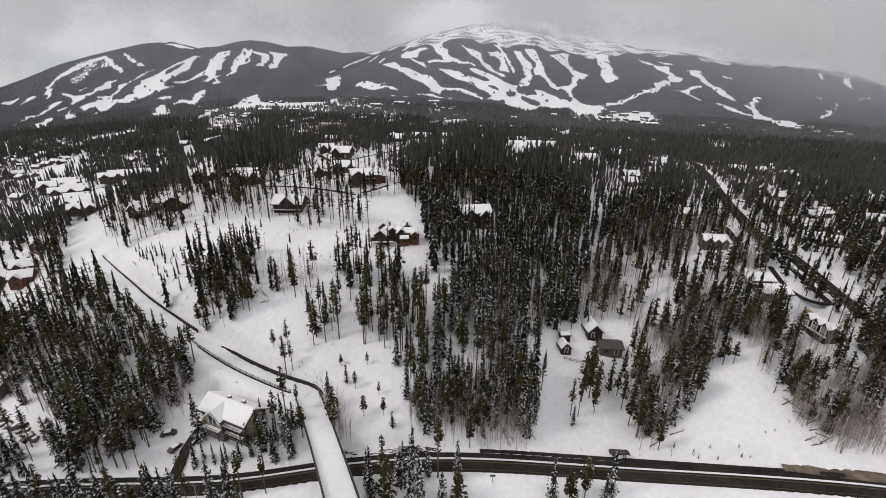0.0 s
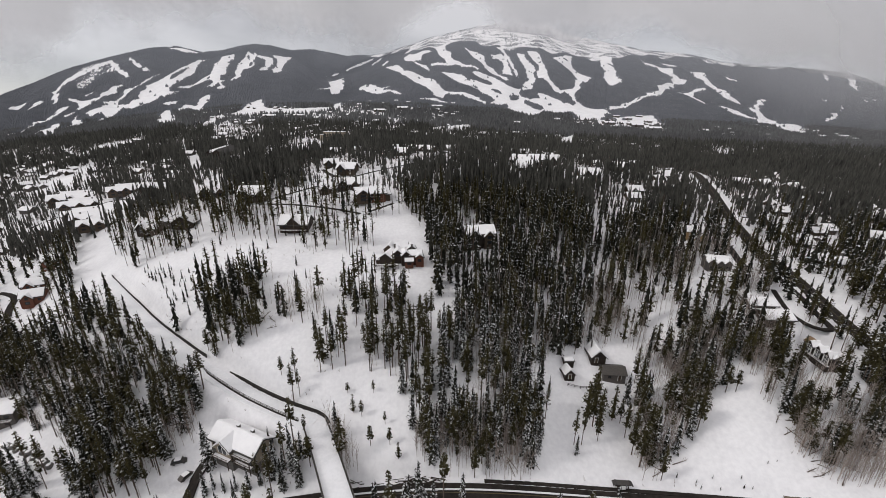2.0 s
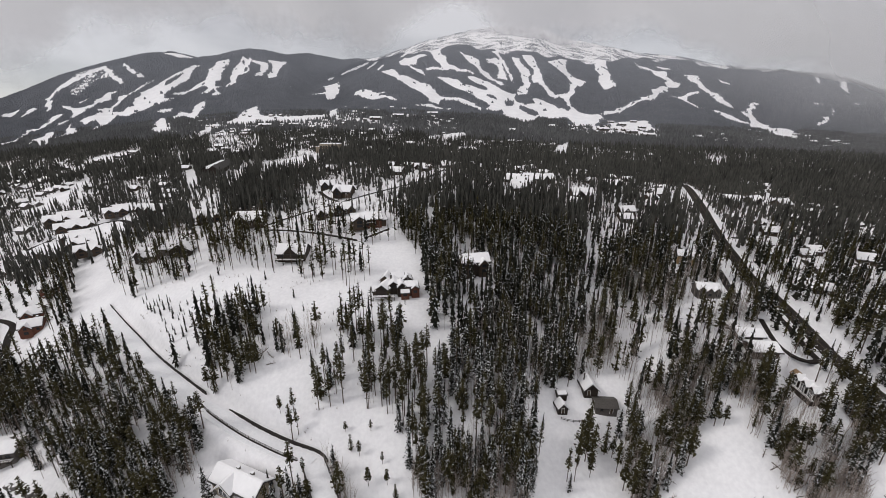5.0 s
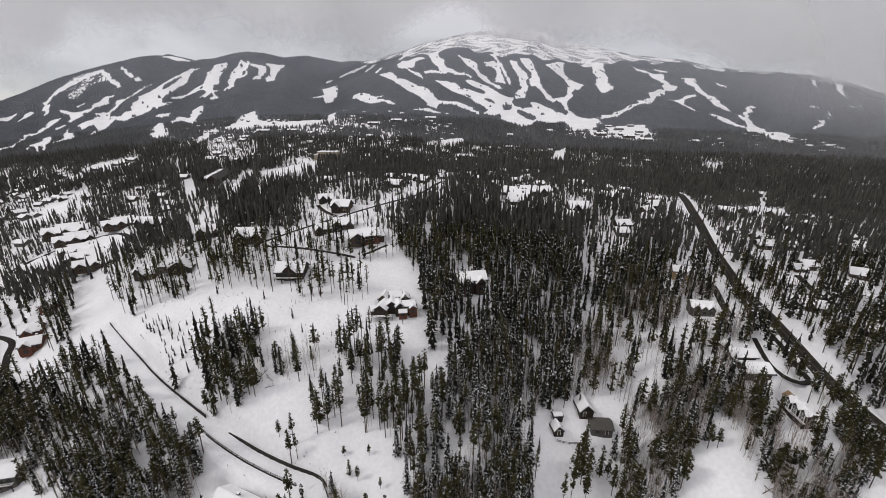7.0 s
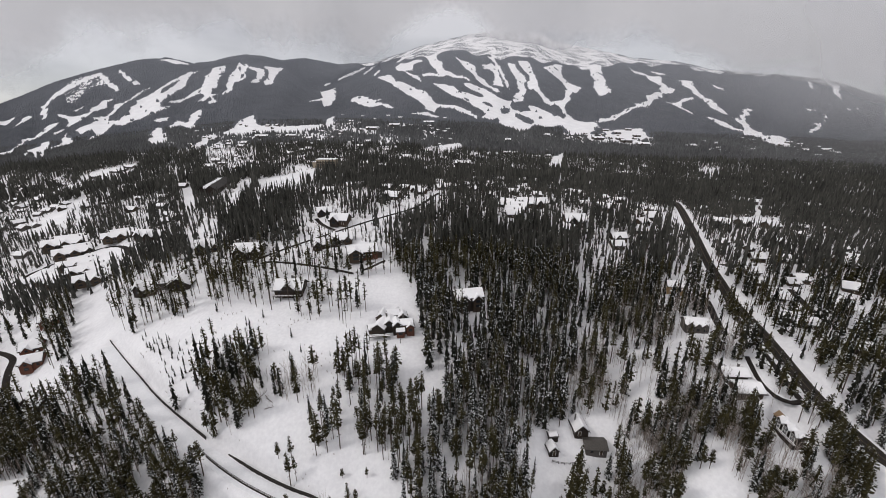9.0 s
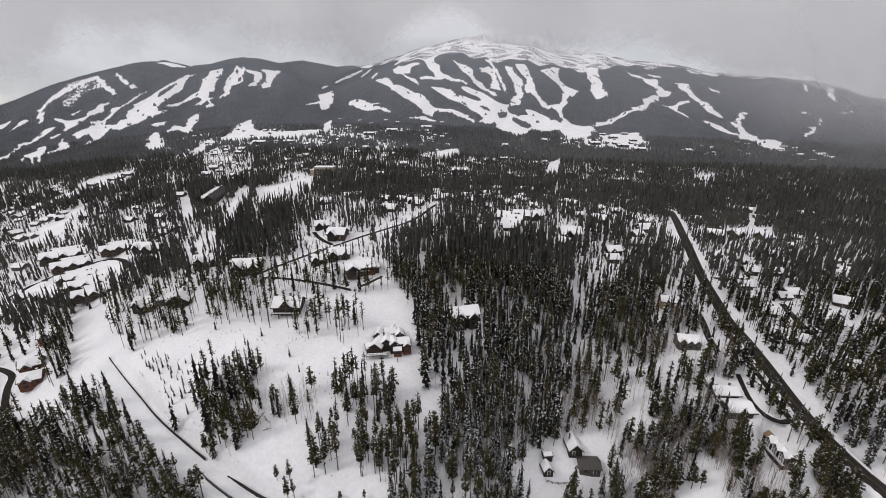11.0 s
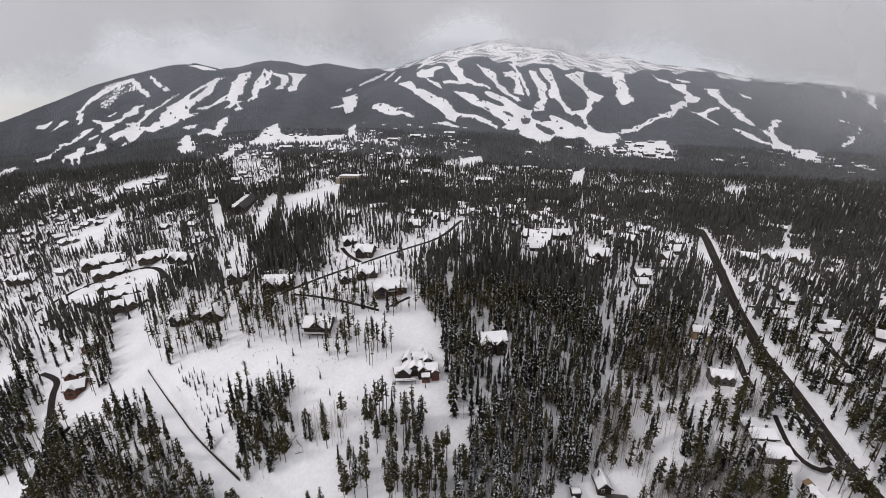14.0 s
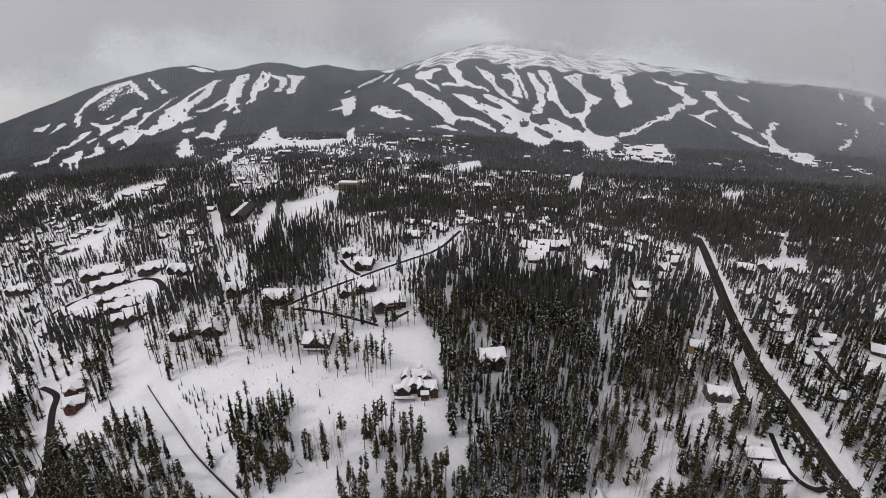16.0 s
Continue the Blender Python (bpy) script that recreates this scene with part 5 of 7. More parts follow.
WOODS.append(("aspens", 2.4, [(-16, 96), (-12, 91.2), (4, 89.5), (18, 91.4), (30, 90.8), (34, 97.7), (8, 96.6)]))  # thicket at the foot
WOODS.append(("pines", 8.5, [(64, 151), (91, 158), (111, 154.8), (110, 139), (100, 126.2), (84, 124.9), (72, 133.8)]))  # above the cabin
WOODS.append(("aspens", 4.2, [(64, 151), (91, 158), (111, 154.8), (110, 139), (100, 126.2), (84, 124.9), (72, 133.8)]))  # twigs above the cabin
WOODS.append(("west", 5.4, [(-140, 110.8), (-122, 94.2), (-109, 89.4), (-97, 90.6), (-87, 93.2), (-92, 102.2), (-81, 111.1), (-100, 123)]))  # foot of the west poles
WOODS.append(("aspens", 2.8, [(112, 106.8), (128, 108.7), (132, 99.6), (134, 92.2), (118, 87.8), (108, 92.3)]))  # bank twigs
WOODS.append(("pines", 4.4, [(139, 113), (149, 115.8), (151, 105.4), (142, 94.9), (132, 98.3), (133, 106)]))  # between the glass front and the road
WOODS.append(("mixed", 6.3, [(57.9, 268.6), (135.0, 301.9), (179.0, 297.5), (150.9, 235.7), (112.7, 194.9), (56.0, 189.2), (38.8, 217.8)]))  # between the main woods and the road
WOODS.append(("spruces", 4.6, [(-171.1, 310.5), (-179.5, 354.8), (-152.0, 353.3), (-117.1, 312.6), (-90.5, 262.7), (-94.7, 244.0), (-125.1, 243.6), (-143.6, 258.0)]))  # dark clump above the condominiums
WOODS.append(("mixed", 4.8, [(-30.7, 258.9), (-5.8, 276.9), (27.2, 281.3), (49.6, 266.6), (40.9, 232.5), (5.4, 226.4), (-19.8, 240.2)]))  # behind the upper homes
WOODS.append(("poles", 6.2, [(-50.0, 129.9), (-35.2, 134.2), (-31.1, 127.0), (-29.6, 117.9), (-46.9, 119.4)]))  # poles on the meadow slope
WOODS.append(("poles", 6.0, [(-42.1, 145.7), (-30.7, 149.6), (-28.0, 136.7), (-40.1, 136.2)]))  # poles below the lodge
WOODS.append(("aspens", 4.6, [(-69.4, 139.4), (-49.8, 144.6), (-45.7, 133.9), (-59.7, 129.7)]))  # twigs on the meadow
WOODS.append(("mixed", 8.0, [(-69.4, 139.4), (-49.8, 144.6), (-45.7, 133.9), (-59.7, 129.7)]))  # young stand on the meadow
WOODS.append(("spruces", 6.0, [(-60.3, 121.9), (-47.5, 122.2), (-46.3, 116.9), (-57.6, 117.3)]))  # foot of the meadow
WOODS.append(("pines", 6.6, [(100.6, 155.8), (118.5, 145.9), (108.3, 124.2), (93.5, 126.5), (90.9, 139.7)]))  # west of the low house
WOODS.append(("pines", 6.6, [(112.3, 127.8), (128.2, 126.7), (121.4, 114.5), (106.6, 110.8), (105.4, 118.8)]))  # below the low house drive
WOODS.append(("pines", 6.0, [(151.0, 130.4), (155.7, 114.6), (148.7, 105.6), (133.7, 107.2)]))  # east of the glass front
WOODS.append(("west", 5.0, [(-223.1, 169.2), (-192.7, 159.3), (-153.8, 121.5), (-164.9, 123.6), (-182.2, 129.6)]))  # above the hillside houses
WOODS.append(("spruces", 5.0, [(-292.5, 207.0), (-265.1, 198.1), (-233.2, 169.2), (-216.1, 145.5), (-223.4, 143.5)]))  # beside the west road
WOODS.append(("spruces", 6.0, [(-149.6, 98.8), (-129.7, 95.0), (-118.0, 86.2), (-134.7, 84.8)]))  # below the boulders
WOODS.append(("pines", 6.4, [(160.5, 140.7), (180.7, 148.7), (142.5, 105.2), (130.5, 101.8), (136.5, 113.2)]))  # beyond the glass front
WOODS.append(("aspens", 4.4, [(119.9, 114.6), (138.1, 115.6), (129.2, 102.8), (114.0, 97.7), (112.0, 106.2)]))  # twigs beyond the glass front
CLEARINGS.append([(-383.7, 356.6), (-371.6, 368.7), (-396.1, 448), (-420.9, 477.2), (-411.9, 420.2), (-405.6, 378.8)])  # lane
CLEARINGS.append([(-512.5, 579.1), (-516.4, 620.8), (-477.4, 648.6), (-444.3, 600.6), (-452, 553.4), (-483.6, 547.7)])  # bench
CLEARINGS.append([(-330.8, 282.9), (-302.4, 289.1), (-272.9, 294.4), (-259.2, 298.9), (-236.2, 289.8), (-218.9, 270.7), (-236.9, 274.9), (-258.1, 264.6), (-278.1, 261.6)])  # lot
CLEARINGS.append([(-169.9, 307.9), (-156.9, 305.2), (-224.1, 493.3), (-237.8, 500.4), (-227.5, 454.7), (-192.1, 362.7)])  # strip
CLEARINGS.append([(-174.9, 263.9), (-163.4, 259.5), (-169.7, 304.8), (-178.4, 310.8), (-182.9, 285.3)])  # strip_low
CLEARINGS.append([(-216.5, 485.2), (-191.8, 507.8), (-162.9, 552.2), (-137, 459.3), (-164.2, 430.4), (-175.1, 392.5)])  # field
CLEARINGS.append([(-302.7, 475.7), (-304.6, 494.9), (-226.1, 372.1), (-232.5, 363.8)])  # homes_lane
CLEARINGS.append([(56.1, 308.3), (85.1, 320.2), (77.5, 287.3), (54.3, 280.9)])  # glade_a
CLEARINGS.append([(91, 293.2), (114.6, 303.8), (109.6, 288), (89.7, 281.6)])  # glade_b
CLEARINGS.append([(40.9, 267.6), (52.2, 272.6), (48.9, 257.2), (40.8, 254.1)])  # glade_c
CLEARINGS.append([(375.2, 461.5), (391, 470.5), (283, 333.5), (273.4, 330.3)])  # east_strip
CLEARINGS.append([(258.6, 338.3), (330.3, 370.1), (287.7, 319.9), (240.6, 310.6)])  # east_glade
CLEARINGS.append([(437.3, 675.5), (482.9, 686.9), (449.4, 635.6), (413.2, 630.7)])  # east_glade_b
CLEARINGS.append([(210.3, 346), (207.4, 327.2), (187.1, 281.3), (178.1, 280.5)])  # verge
CLEARINGS.append([(168, 612.2), (209, 732.2), (246, 787.5), (189, 616.9)])  # sport
CLEARINGS.append([(38.0, 118.3), (43.5, 123.7), (58.6, 133.8), (67.9, 130.9), (68.1, 124.8), (59.4, 122.0), (50.4, 113.2), (41.7, 103.1), (37.1, 96.0), (29.2, 88.2), (26.7, 88.8), (34.4, 103.6), (37.1, 114.3)])  # the cabin's yard
CLEARINGS.append([(57.5, 89.0), (72.8, 95.8), (92.0, 105.7), (106.1, 114.5), (111.6, 115.6), (105.8, 107.3), (112.9, 102.4), (109.6, 97.2), (101.1, 86.4)])  # open slope above the road
CLEARINGS.append([(-26.2, 163.5), (-8.5, 167.0), (0.6, 133.7), (-2.7, 131.1), (-8.6, 141.4), (-16.2, 150.2), (-22.9, 156.1)])  # below the lodge
CLEARINGS.append([(-72.5, 124.5), (-62.2, 133.1), (-52.3, 129.0), (-44.8, 115.0), (-30.1, 106.5), (-34.5, 104.0), (-43.5, 109.6), (-57.2, 115.7), (-73.7, 120.9)])  # beside the ski way
CLEARINGS.append([(83.0, 144.2), (93.0, 145.0), (86.6, 133.6), (77.8, 131.7)])  # gap in the east woods
CLEARINGS.append([(77.0, 155.6), (83.8, 155.7), (80.8, 144.5), (76.0, 144.4)])  # gap in the east woods
CLEARINGS.append([(114.2, 168.3), (120.9, 165.1), (106.1, 146.0), (103.8, 151.7)])  # gap in the east woods
CLEARINGS.append([(-24.9, 91.7), (-14.2, 90.3), (-3.7, 89.2), (8.4, 88.8), (8.3, 87.5), (-24.5, 88.2)])  # bank above the road
CLEARINGS.append([(-179.7, 127.2), (-168.4, 124.4), (-155.3, 113.8), (-144.6, 107.8), (-130.2, 98.8), (-129.3, 96.2), (-155.0, 103.9)])  # before the hillside houses
CLEARINGS.append([(-39.7, 112.7), (-29.3, 115.2), (-20, 111.5), (-11, 102.5), (-8.5, 88.9), (-24.8, 88.1), (-33.6, 97.9)])  # east of the bridge
GLADES = [[(90.0, 247.8), (124.1, 258.7), (129.9, 248.1), (113.3, 225.1), (97.4, 207.3), (78.2, 193.7), (71.8, 192.8)]]     # half-open twiggy slopes
GLADES.append([(133.7, 126.6), (128.8, 112.0), (131.1, 108.3), (135.6, 111.1), (129.5, 103.0), (123.7, 100.9), (118.0, 106.1), (123.5, 116.0)])  # below the glass-fronted house
GLADES.append([(90.7, 163.8), (122.9, 163.7), (104.5, 126.2), (92.0, 120.3), (79.6, 127.7)])  # between the cabin and the low house
GLADES.append([(123.6, 110.1), (142.5, 105.2), (131.9, 92.0), (110.2, 93.6)])  # bank above the gravel verge
LANES = []     # open snow that trees in front leave in view
LANES.append([(-194.1, 364.3), (-197.0, 377.6), (-215.3, 427.3), (-226.2, 466.7), (-229.5, 497.4), (-215.1, 465.5), (-200.4, 421.1), (-189.7, 403.9), (-197.3, 395.3), (-166.0, 316.7), (-174.0, 321.4)])  # lane above the condominiums
LANES.append([(-201.7, 522.3), (-207.1, 558.6), (-197.9, 578.4), (-172.4, 559.3), (-153.0, 518.2), (-145.9, 480.7), (-161.0, 485.5), (-172.5, 479.4), (-170.7, 446.8), (-169.6, 418.9), (-171.8, 395.6), (-146.9, 333.2), (-149.9, 325.7), (-168.2, 364.3), (-187.1, 432.5), (-190.6, 465.2), (-190.9, 489.1)])  # snow field
LANES.append([(-304.0, 472.4), (-290.4, 466.6), (-252.7, 407.1), (-223.0, 363.6), (-199.1, 336.7), (-192.3, 319.9), (-190.3, 303.9), (-205.5, 324.4), (-235.7, 370.5), (-267.5, 413.9)])  # lane beside the row
LANES.append([(-173.0, 273.7), (-166.8, 281.5), (-168.8, 297.8), (-160.6, 288.0), (-156.2, 275.6), (-163.6, 271.5), (-167.9, 260.9), (-176.2, 268.4)])  # yard of the row
LANES.append([(-89.2, 279.5), (-74.2, 293.9), (-51.8, 262.9), (-33.3, 269.3), (-8.8, 298.9), (-9.6, 283.8), (-32.2, 259.1), (-50.5, 255.3), (-56.8, 249.2), (-47.6, 237.9), (-63.9, 232.3), (-81.7, 252.7)])  # yards of the upper homes
LANES.append([(-99.0, 278.2), (-92.9, 285.3), (-82.0, 255.4), (-80.9, 237.3), (-83.5, 234.2), (-93.6, 257.4)])  # bank below the upper homes
LANES.append([(-517.1, 591.9), (-511, 640), (-499, 681), (-466, 640), (-446.2, 592.4), (-474.9, 591.7), (-486.7, 564.8)])  # bench above the town
LANES.append([(-548.5, 579.9), (-520.7, 578.2), (-488.9, 540.5), (-515.4, 547.0)])  # bench above the town
LANES.append([(-380.9, 417.8), (-388.1, 441.9), (-359.2, 410.0), (-342.2, 377.8), (-346.1, 362.2), (-356.6, 355.4), (-360.4, 341.8), (-369.0, 339.7), (-364.5, 329.5), (-353.3, 315.1), (-333.2, 312.2), (-346.9, 341.6), (-362.7, 368.4), (-381.5, 396.9)])  # bank above the town
LANES.append([(-326.3, 405.9), (-317.3, 414.3), (-296.7, 406.3), (-250.9, 341.0), (-252.0, 329.3), (-286.6, 363.4)])  # glade in the town
LANES.append([(-31, 716), (-17, 757), (14, 787), (8, 732), (-16, 705)])  # clearing on the flats
LANES.append([(-2.0, 360.8), (2.1, 360.1), (3.8, 275.1), (0.2, 273.2)])  # gap
LANES.append([(-423, 760), (-408, 784), (-371, 749), (-315, 640), (-303.0, 596.4), (-324.2, 581.4), (-343, 606)])  # homes on the flats
THIN.append((0.68, [(-677, 541.8), (-553, 579.2), (-494, 666.5), (-395, 545.8), (-226.8, 311), (-195.6, 249.8), (-266.2, 227.5), (-343.5, 241.6)]))  # west town
THIN.append((0.85, [(-352, 592), (-397, 761), (-184, 759.3), (-125, 570), (-193, 533.6), (-299, 530.7)]))  # north town
THIN.append((0.75, [(-110.5, 292.2), (-51.5, 304.7), (-6.9, 305.3), (-8.4, 217.1), (-40.7, 209), (-108, 221), (-145.5, 224.8), (-157.4, 262.3)]))  # upper homes
THIN.append((0.95, [(336, 570.5), (430, 565.7), (337.4, 333.6), (310.1, 259), (181.9, 132.4), (160, 133.9), (166.3, 173.6), (185, 249.8), (209.9, 329.9)]))  # east homes
THIN.append((0.78, [(-15, 731.4), (387, 718.8), (171.7, 293.4), (32, 251), (2, 313.5)]))  # mid homes
THIN.append((0.3, [(-440, 884.1), (-376, 959), (-294, 953), (-179, 954.9), (-190, 864.4), (-248, 798.5), (-386, 815.5)]))  # village square
CLEARINGS.append([(0, 774.6), (45, 821), (51, 748.5), (10, 700.5)])  # lodge lots
THIN.append((0.35, [(-312, 557.4), (-382, 707.1), (-347, 751.6), (-307, 703.2), (-260, 571.3), (-262, 524.1)]))  # lots
# ski runs
RUNS.append([(-924, 785), (-1010, 894), (-951, 856), (-861, 749), (-794, 701), (-718, 627), (-753, 632)])
RUNS.append([(-1044, 982), (-941, 881), (-961, 923), (-934, 915), (-1029, 1013), (-1072, 1081), (-1098, 1132), (-1110, 1170), (-1073, 1168), (-1098, 1234), (-1113, 1228), (-1146, 1233), (-1160, 1216), (-1111, 1127), (-1052, 1030)])
RUNS.append([(-1025, 1114), (-1040, 1148), (-1039, 1176), (-1060, 1219), (-1097, 1260), (-1140, 1276), (-1158, 1301), (-1123, 1292), (-1074, 1283), (-1062, 1302), (-1096, 1352), (-1111, 1410), (-1134, 1456), (-1104, 1465), (-1083, 1438), (-1106, 1436), (-1084, 1402), (-1064, 1381), (-1054, 1312), (-1023, 1244), (-1013, 1197), (-1033, 1185), (-1020, 1149), (-1020, 1123)])
RUNS.append([(-939, 1026), (-857, 933), (-852, 948), (-856, 975), (-916, 1050), (-964, 1092), (-1014, 1151), (-971, 1088), (-925, 1029)])
RUNS.append([(-979, 1819), (-1008, 1784), (-987, 1664), (-977, 1572), (-971, 1511), (-960, 1469), (-948, 1410), (-941, 1356), (-923, 1313), (-923, 1291), (-889, 1234), (-905, 1224), (-897, 1201), (-929, 1214), (-963, 1241), (-985, 1281), (-978, 1305), (-967, 1327), (-998, 1354), (-1053, 1394), (-1019, 1351), (-1022, 1334), (-1013, 1302), (-1019, 1277), (-974, 1219), (-963, 1174), (-973, 1152), (-973, 1134), (-914, 1069), (-914, 1108), (-910, 1128), (-880, 1076), (-867, 1033), (-844, 1007), (-843, 1039), (-863, 1089), (-888, 1145), (-840, 1133), (-839, 1167), (-810, 1179), (-782, 1195), (-788, 1252), (-809, 1292), (-808, 1248), (-833, 1287), (-858, 1354), (-898, 1492), (-912, 1568), (-949, 1655), (-978, 1748)])
RUNS.append([(-988, 1351), (-969, 1359), (-988, 1446), (-1013, 1537), (-993, 1493), (-965, 1396), (-954, 1349), (-959, 1323)])
RUNS.append([(-1163, 1363), (-1162, 1407), (-1129, 1367), (-1137, 1335)])
RUNS.append([(-1381, 1491), (-1272, 1369), (-1199, 1308), (-1287, 1414), (-1353, 1482), (-1397, 1513)])
RUNS.append([(-1439, 1396), (-1514, 1494), (-1508, 1511), (-1463, 1472), (-1450, 1442), (-1423, 1390)])
RUNS.append([(-1349, 1340), (-1364, 1385), (-1389, 1429), (-1375, 1438), (-1343, 1406), (-1333, 1376), (-1319, 1340), (-1320, 1316)])
RUNS.append([(-1286, 1769), (-1280, 1780), (-1137, 1614), (-1039, 1523), (-1028, 1494), (-1112, 1566)])
RUNS.append([(-957, 975), (-820, 835), (-817, 839), (-921, 956), (-789, 819), (-772, 808), (-880, 932), (-940, 1012), (-996, 1073), (-1021, 1078), (-986, 1031), (-979, 1009)])
RUNS.append([(-914, 1903), (-922, 1878), (-947, 1853), (-896, 1724), (-896, 1692), (-852, 1590), (-820, 1513), (-852, 1504), (-852, 1447), (-837, 1363), (-819, 1332), (-831, 1426), (-799, 1430), (-762, 1407), (-750, 1372), (-760, 1354), (-750, 1334), (-723, 1333), (-729, 1367), (-721, 1379), (-703, 1320), (-692, 1310), (-682, 1327), (-697, 1354), (-711, 1358), (-723, 1392), (-720, 1423), (-739, 1411), (-761, 1464), (-763, 1509), (-785, 1548), (-819, 1639), (-841, 1715), (-889, 1846)])
RUNS.append([(-868, 1922), (-814, 1881), (-789, 1835), (-755, 1723), (-717, 1629), (-720, 1584), (-740, 1583), (-702, 1489), (-671, 1418), (-682, 1397), (-705, 1403), (-719, 1447), (-717, 1480), (-749, 1535), (-768, 1593), (-810, 1693), (-836, 1789), (-844, 1847)])
RUNS.append([(-789, 1835), (-741, 1814), (-709, 1804), (-682, 1722), (-677, 1663), (-668, 1627), (-679, 1595), (-693, 1631), (-694, 1664), (-711, 1721), (-736, 1770), (-769, 1803)])
RUNS.append([(-737, 1865), (-708, 1912), (-687, 1956), (-662, 1847), (-650, 1745), (-621, 1635), (-638, 1617), (-664, 1661), (-668, 1720), (-694, 1807), (-712, 1844)])
RUNS.append([(-696, 1263), (-643, 1156), (-633, 1110), (-575, 998), (-608, 1033), (-650, 1070), (-665, 1058), (-641, 1001), (-689, 1085), (-686, 1098), (-705, 1153), (-657, 1096), (-661, 1123), (-701, 1210), (-702, 1243)])
RUNS.append([(-740, 1170), (-717, 1115), (-725, 1099), (-749, 1121), (-754, 1134), (-746, 1146)])
RUNS.append([(-705, 1029), (-676, 989), (-586, 863), (-552, 836), (-554, 848), (-618, 960), (-649, 1007), (-655, 999), (-695, 1060), (-713, 1071), (-702, 1037)])
RUNS.append([(-431, 729), (-449, 769), (-461, 815), (-481, 871), (-488, 909), (-445, 860), (-459, 864), (-453, 829), (-428, 761), (-426, 737)])
RUNS.append([(-472, 921), (-466, 968), (-505, 1080), (-495, 1141), (-438, 1021), (-406, 982), (-356, 955), (-305, 955), (-265, 975), (-252, 923), (-278, 885), (-361, 899), (-402, 882), (-442, 890)])
RUNS.append([(-500, 1981), (-476, 2009), (-433, 1835), (-415, 1742), (-424, 1731), (-402, 1618), (-400, 1526), (-427, 1594), (-455, 1703), (-464, 1578), (-462, 1509), (-492, 1714), (-483, 1813), (-532, 1956)])
RUNS.append([(-548, 2072), (-547, 2126), (-522, 2140), (-525, 2089)])
RUNS.append([(-506, 2195), (-447, 2267), (-397, 2421), (-390, 2339), (-430, 2175), (-489, 2145)])
RUNS.append([(-379, 2212), (-360, 2380), (-337, 2394), (-352, 2244), (-364, 2155)])
RUNS.append([(-306, 2045), (-298, 2189), (-278, 2169), (-282, 1989)])
RUNS.append([(-251, 954), (-304, 1188), (-322, 1322), (-238, 977), (-237, 938)])
RUNS.append([(-330, 1605), (-340, 1691), (-248, 1536), (-240, 1513), (-179, 1391), (-180, 1369), (-227, 1464), (-169, 1312), (-128, 1244), (-133, 1218), (-185, 1303), (-263, 1443)])
RUNS.append([(-276, 1946), (-227, 2002), (-206, 1973), (-161, 1706), (-102, 1653), (-54, 1519), (-16, 1362), (-4, 1328), (39, 1269), (71, 1229), (93, 1199), (110, 1120), (101, 1109), (83, 1164), (53, 1198), (22, 1246), (-3, 1267), (-8, 1187), (-36, 1219), (-46, 1273), (-77, 1382), (-123, 1508), (-158, 1566), (-206, 1807)])
RUNS.append([(-64, 1142), (-27, 1181), (9, 1131), (2, 1115), (-41, 1125)])
RUNS.append([(-207, 2265), (-184, 2312), (-150, 2295), (-176, 2239), (-210, 2225)])
RUNS.append([(-206, 2151), (-184, 2192), (-151, 2132), (-72, 2060), (-65, 2027), (-109, 2007), (-109, 1901), (-144, 1950), (-114, 1856), (-75, 1799), (-60, 1699), (-97, 1777), (-124, 1837), (-149, 1949), (-192, 2049)])
RUNS.append([(-54, 2098), (-6, 2141), (3, 1970), (22, 1874), (23, 1789), (29, 1744), (52, 1727), (92, 1641), (117, 1540), (109, 1516), (80, 1609), (39, 1675), (7, 1685), (-5, 1771), (-30, 1919), (-39, 2005)])
RUNS.append([(-69, 1829), (-35, 1797), (7, 1685), (43, 1655), (-4, 1666), (-58, 1777)])
RUNS.append([(-19, 1582), (27, 1568), (56, 1515), (71, 1412), (111, 1374), (140, 1352), (153, 1363), (136, 1409), (108, 1419), (98, 1456), (85, 1502), (123, 1489), (162, 1484), (181, 1402), (194, 1356), (221, 1355), (243, 1375), (225, 1317), (225, 1263), (243, 1228), (269, 1231), (276, 1287), (290, 1297), (304, 1282), (323, 1248), (333, 1191), (347, 1156), (361, 1190), (364, 1248), (367, 1326), (396, 1333), (396, 1303), (373, 1237), (376, 1200), (388, 1159), (406, 1141), (447, 1171), (437, 1140), (402, 1064), (362, 990), (345, 1000), (317, 997), (322, 1064), (312, 1082), (284, 1059), (255, 1087), (220, 1023), (193, 993), (172, 1029), (155, 1061), (161, 1128), (138, 1101), (117, 1113), (131, 1153), (112, 1229), (91, 1294), (50, 1362), (25, 1487), (2, 1537)])
RUNS.append([(79, 1988), (132, 1927), (157, 1779), (146, 1698), (155, 1626), (175, 1617), (188, 1536), (209, 1473), (210, 1436), (191, 1401), (178, 1487), (157, 1535), (139, 1566), (130, 1639), (110, 1766), (100, 1888)])
RUNS.append([(184, 1824), (232, 1889), (252, 1849), (247, 1758), (239, 1617), (233, 1504), (206, 1527), (193, 1534), (215, 1645), (229, 1762), (212, 1797), (183, 1761)])
RUNS.append([(218, 1991), (258, 1986), (258, 1900), (267, 1824), (258, 1648), (256, 1546), (250, 1480), (242, 1525), (245, 1631), (252, 1782), (244, 1911)])
RUNS.append([(300, 1886), (325, 1819), (321, 1753), (338, 1694), (335, 1622), (315, 1570), (314, 1507), (291, 1439), (274, 1366), (243, 1353), (250, 1422), (281, 1489), (293, 1586), (293, 1666), (291, 1750)])
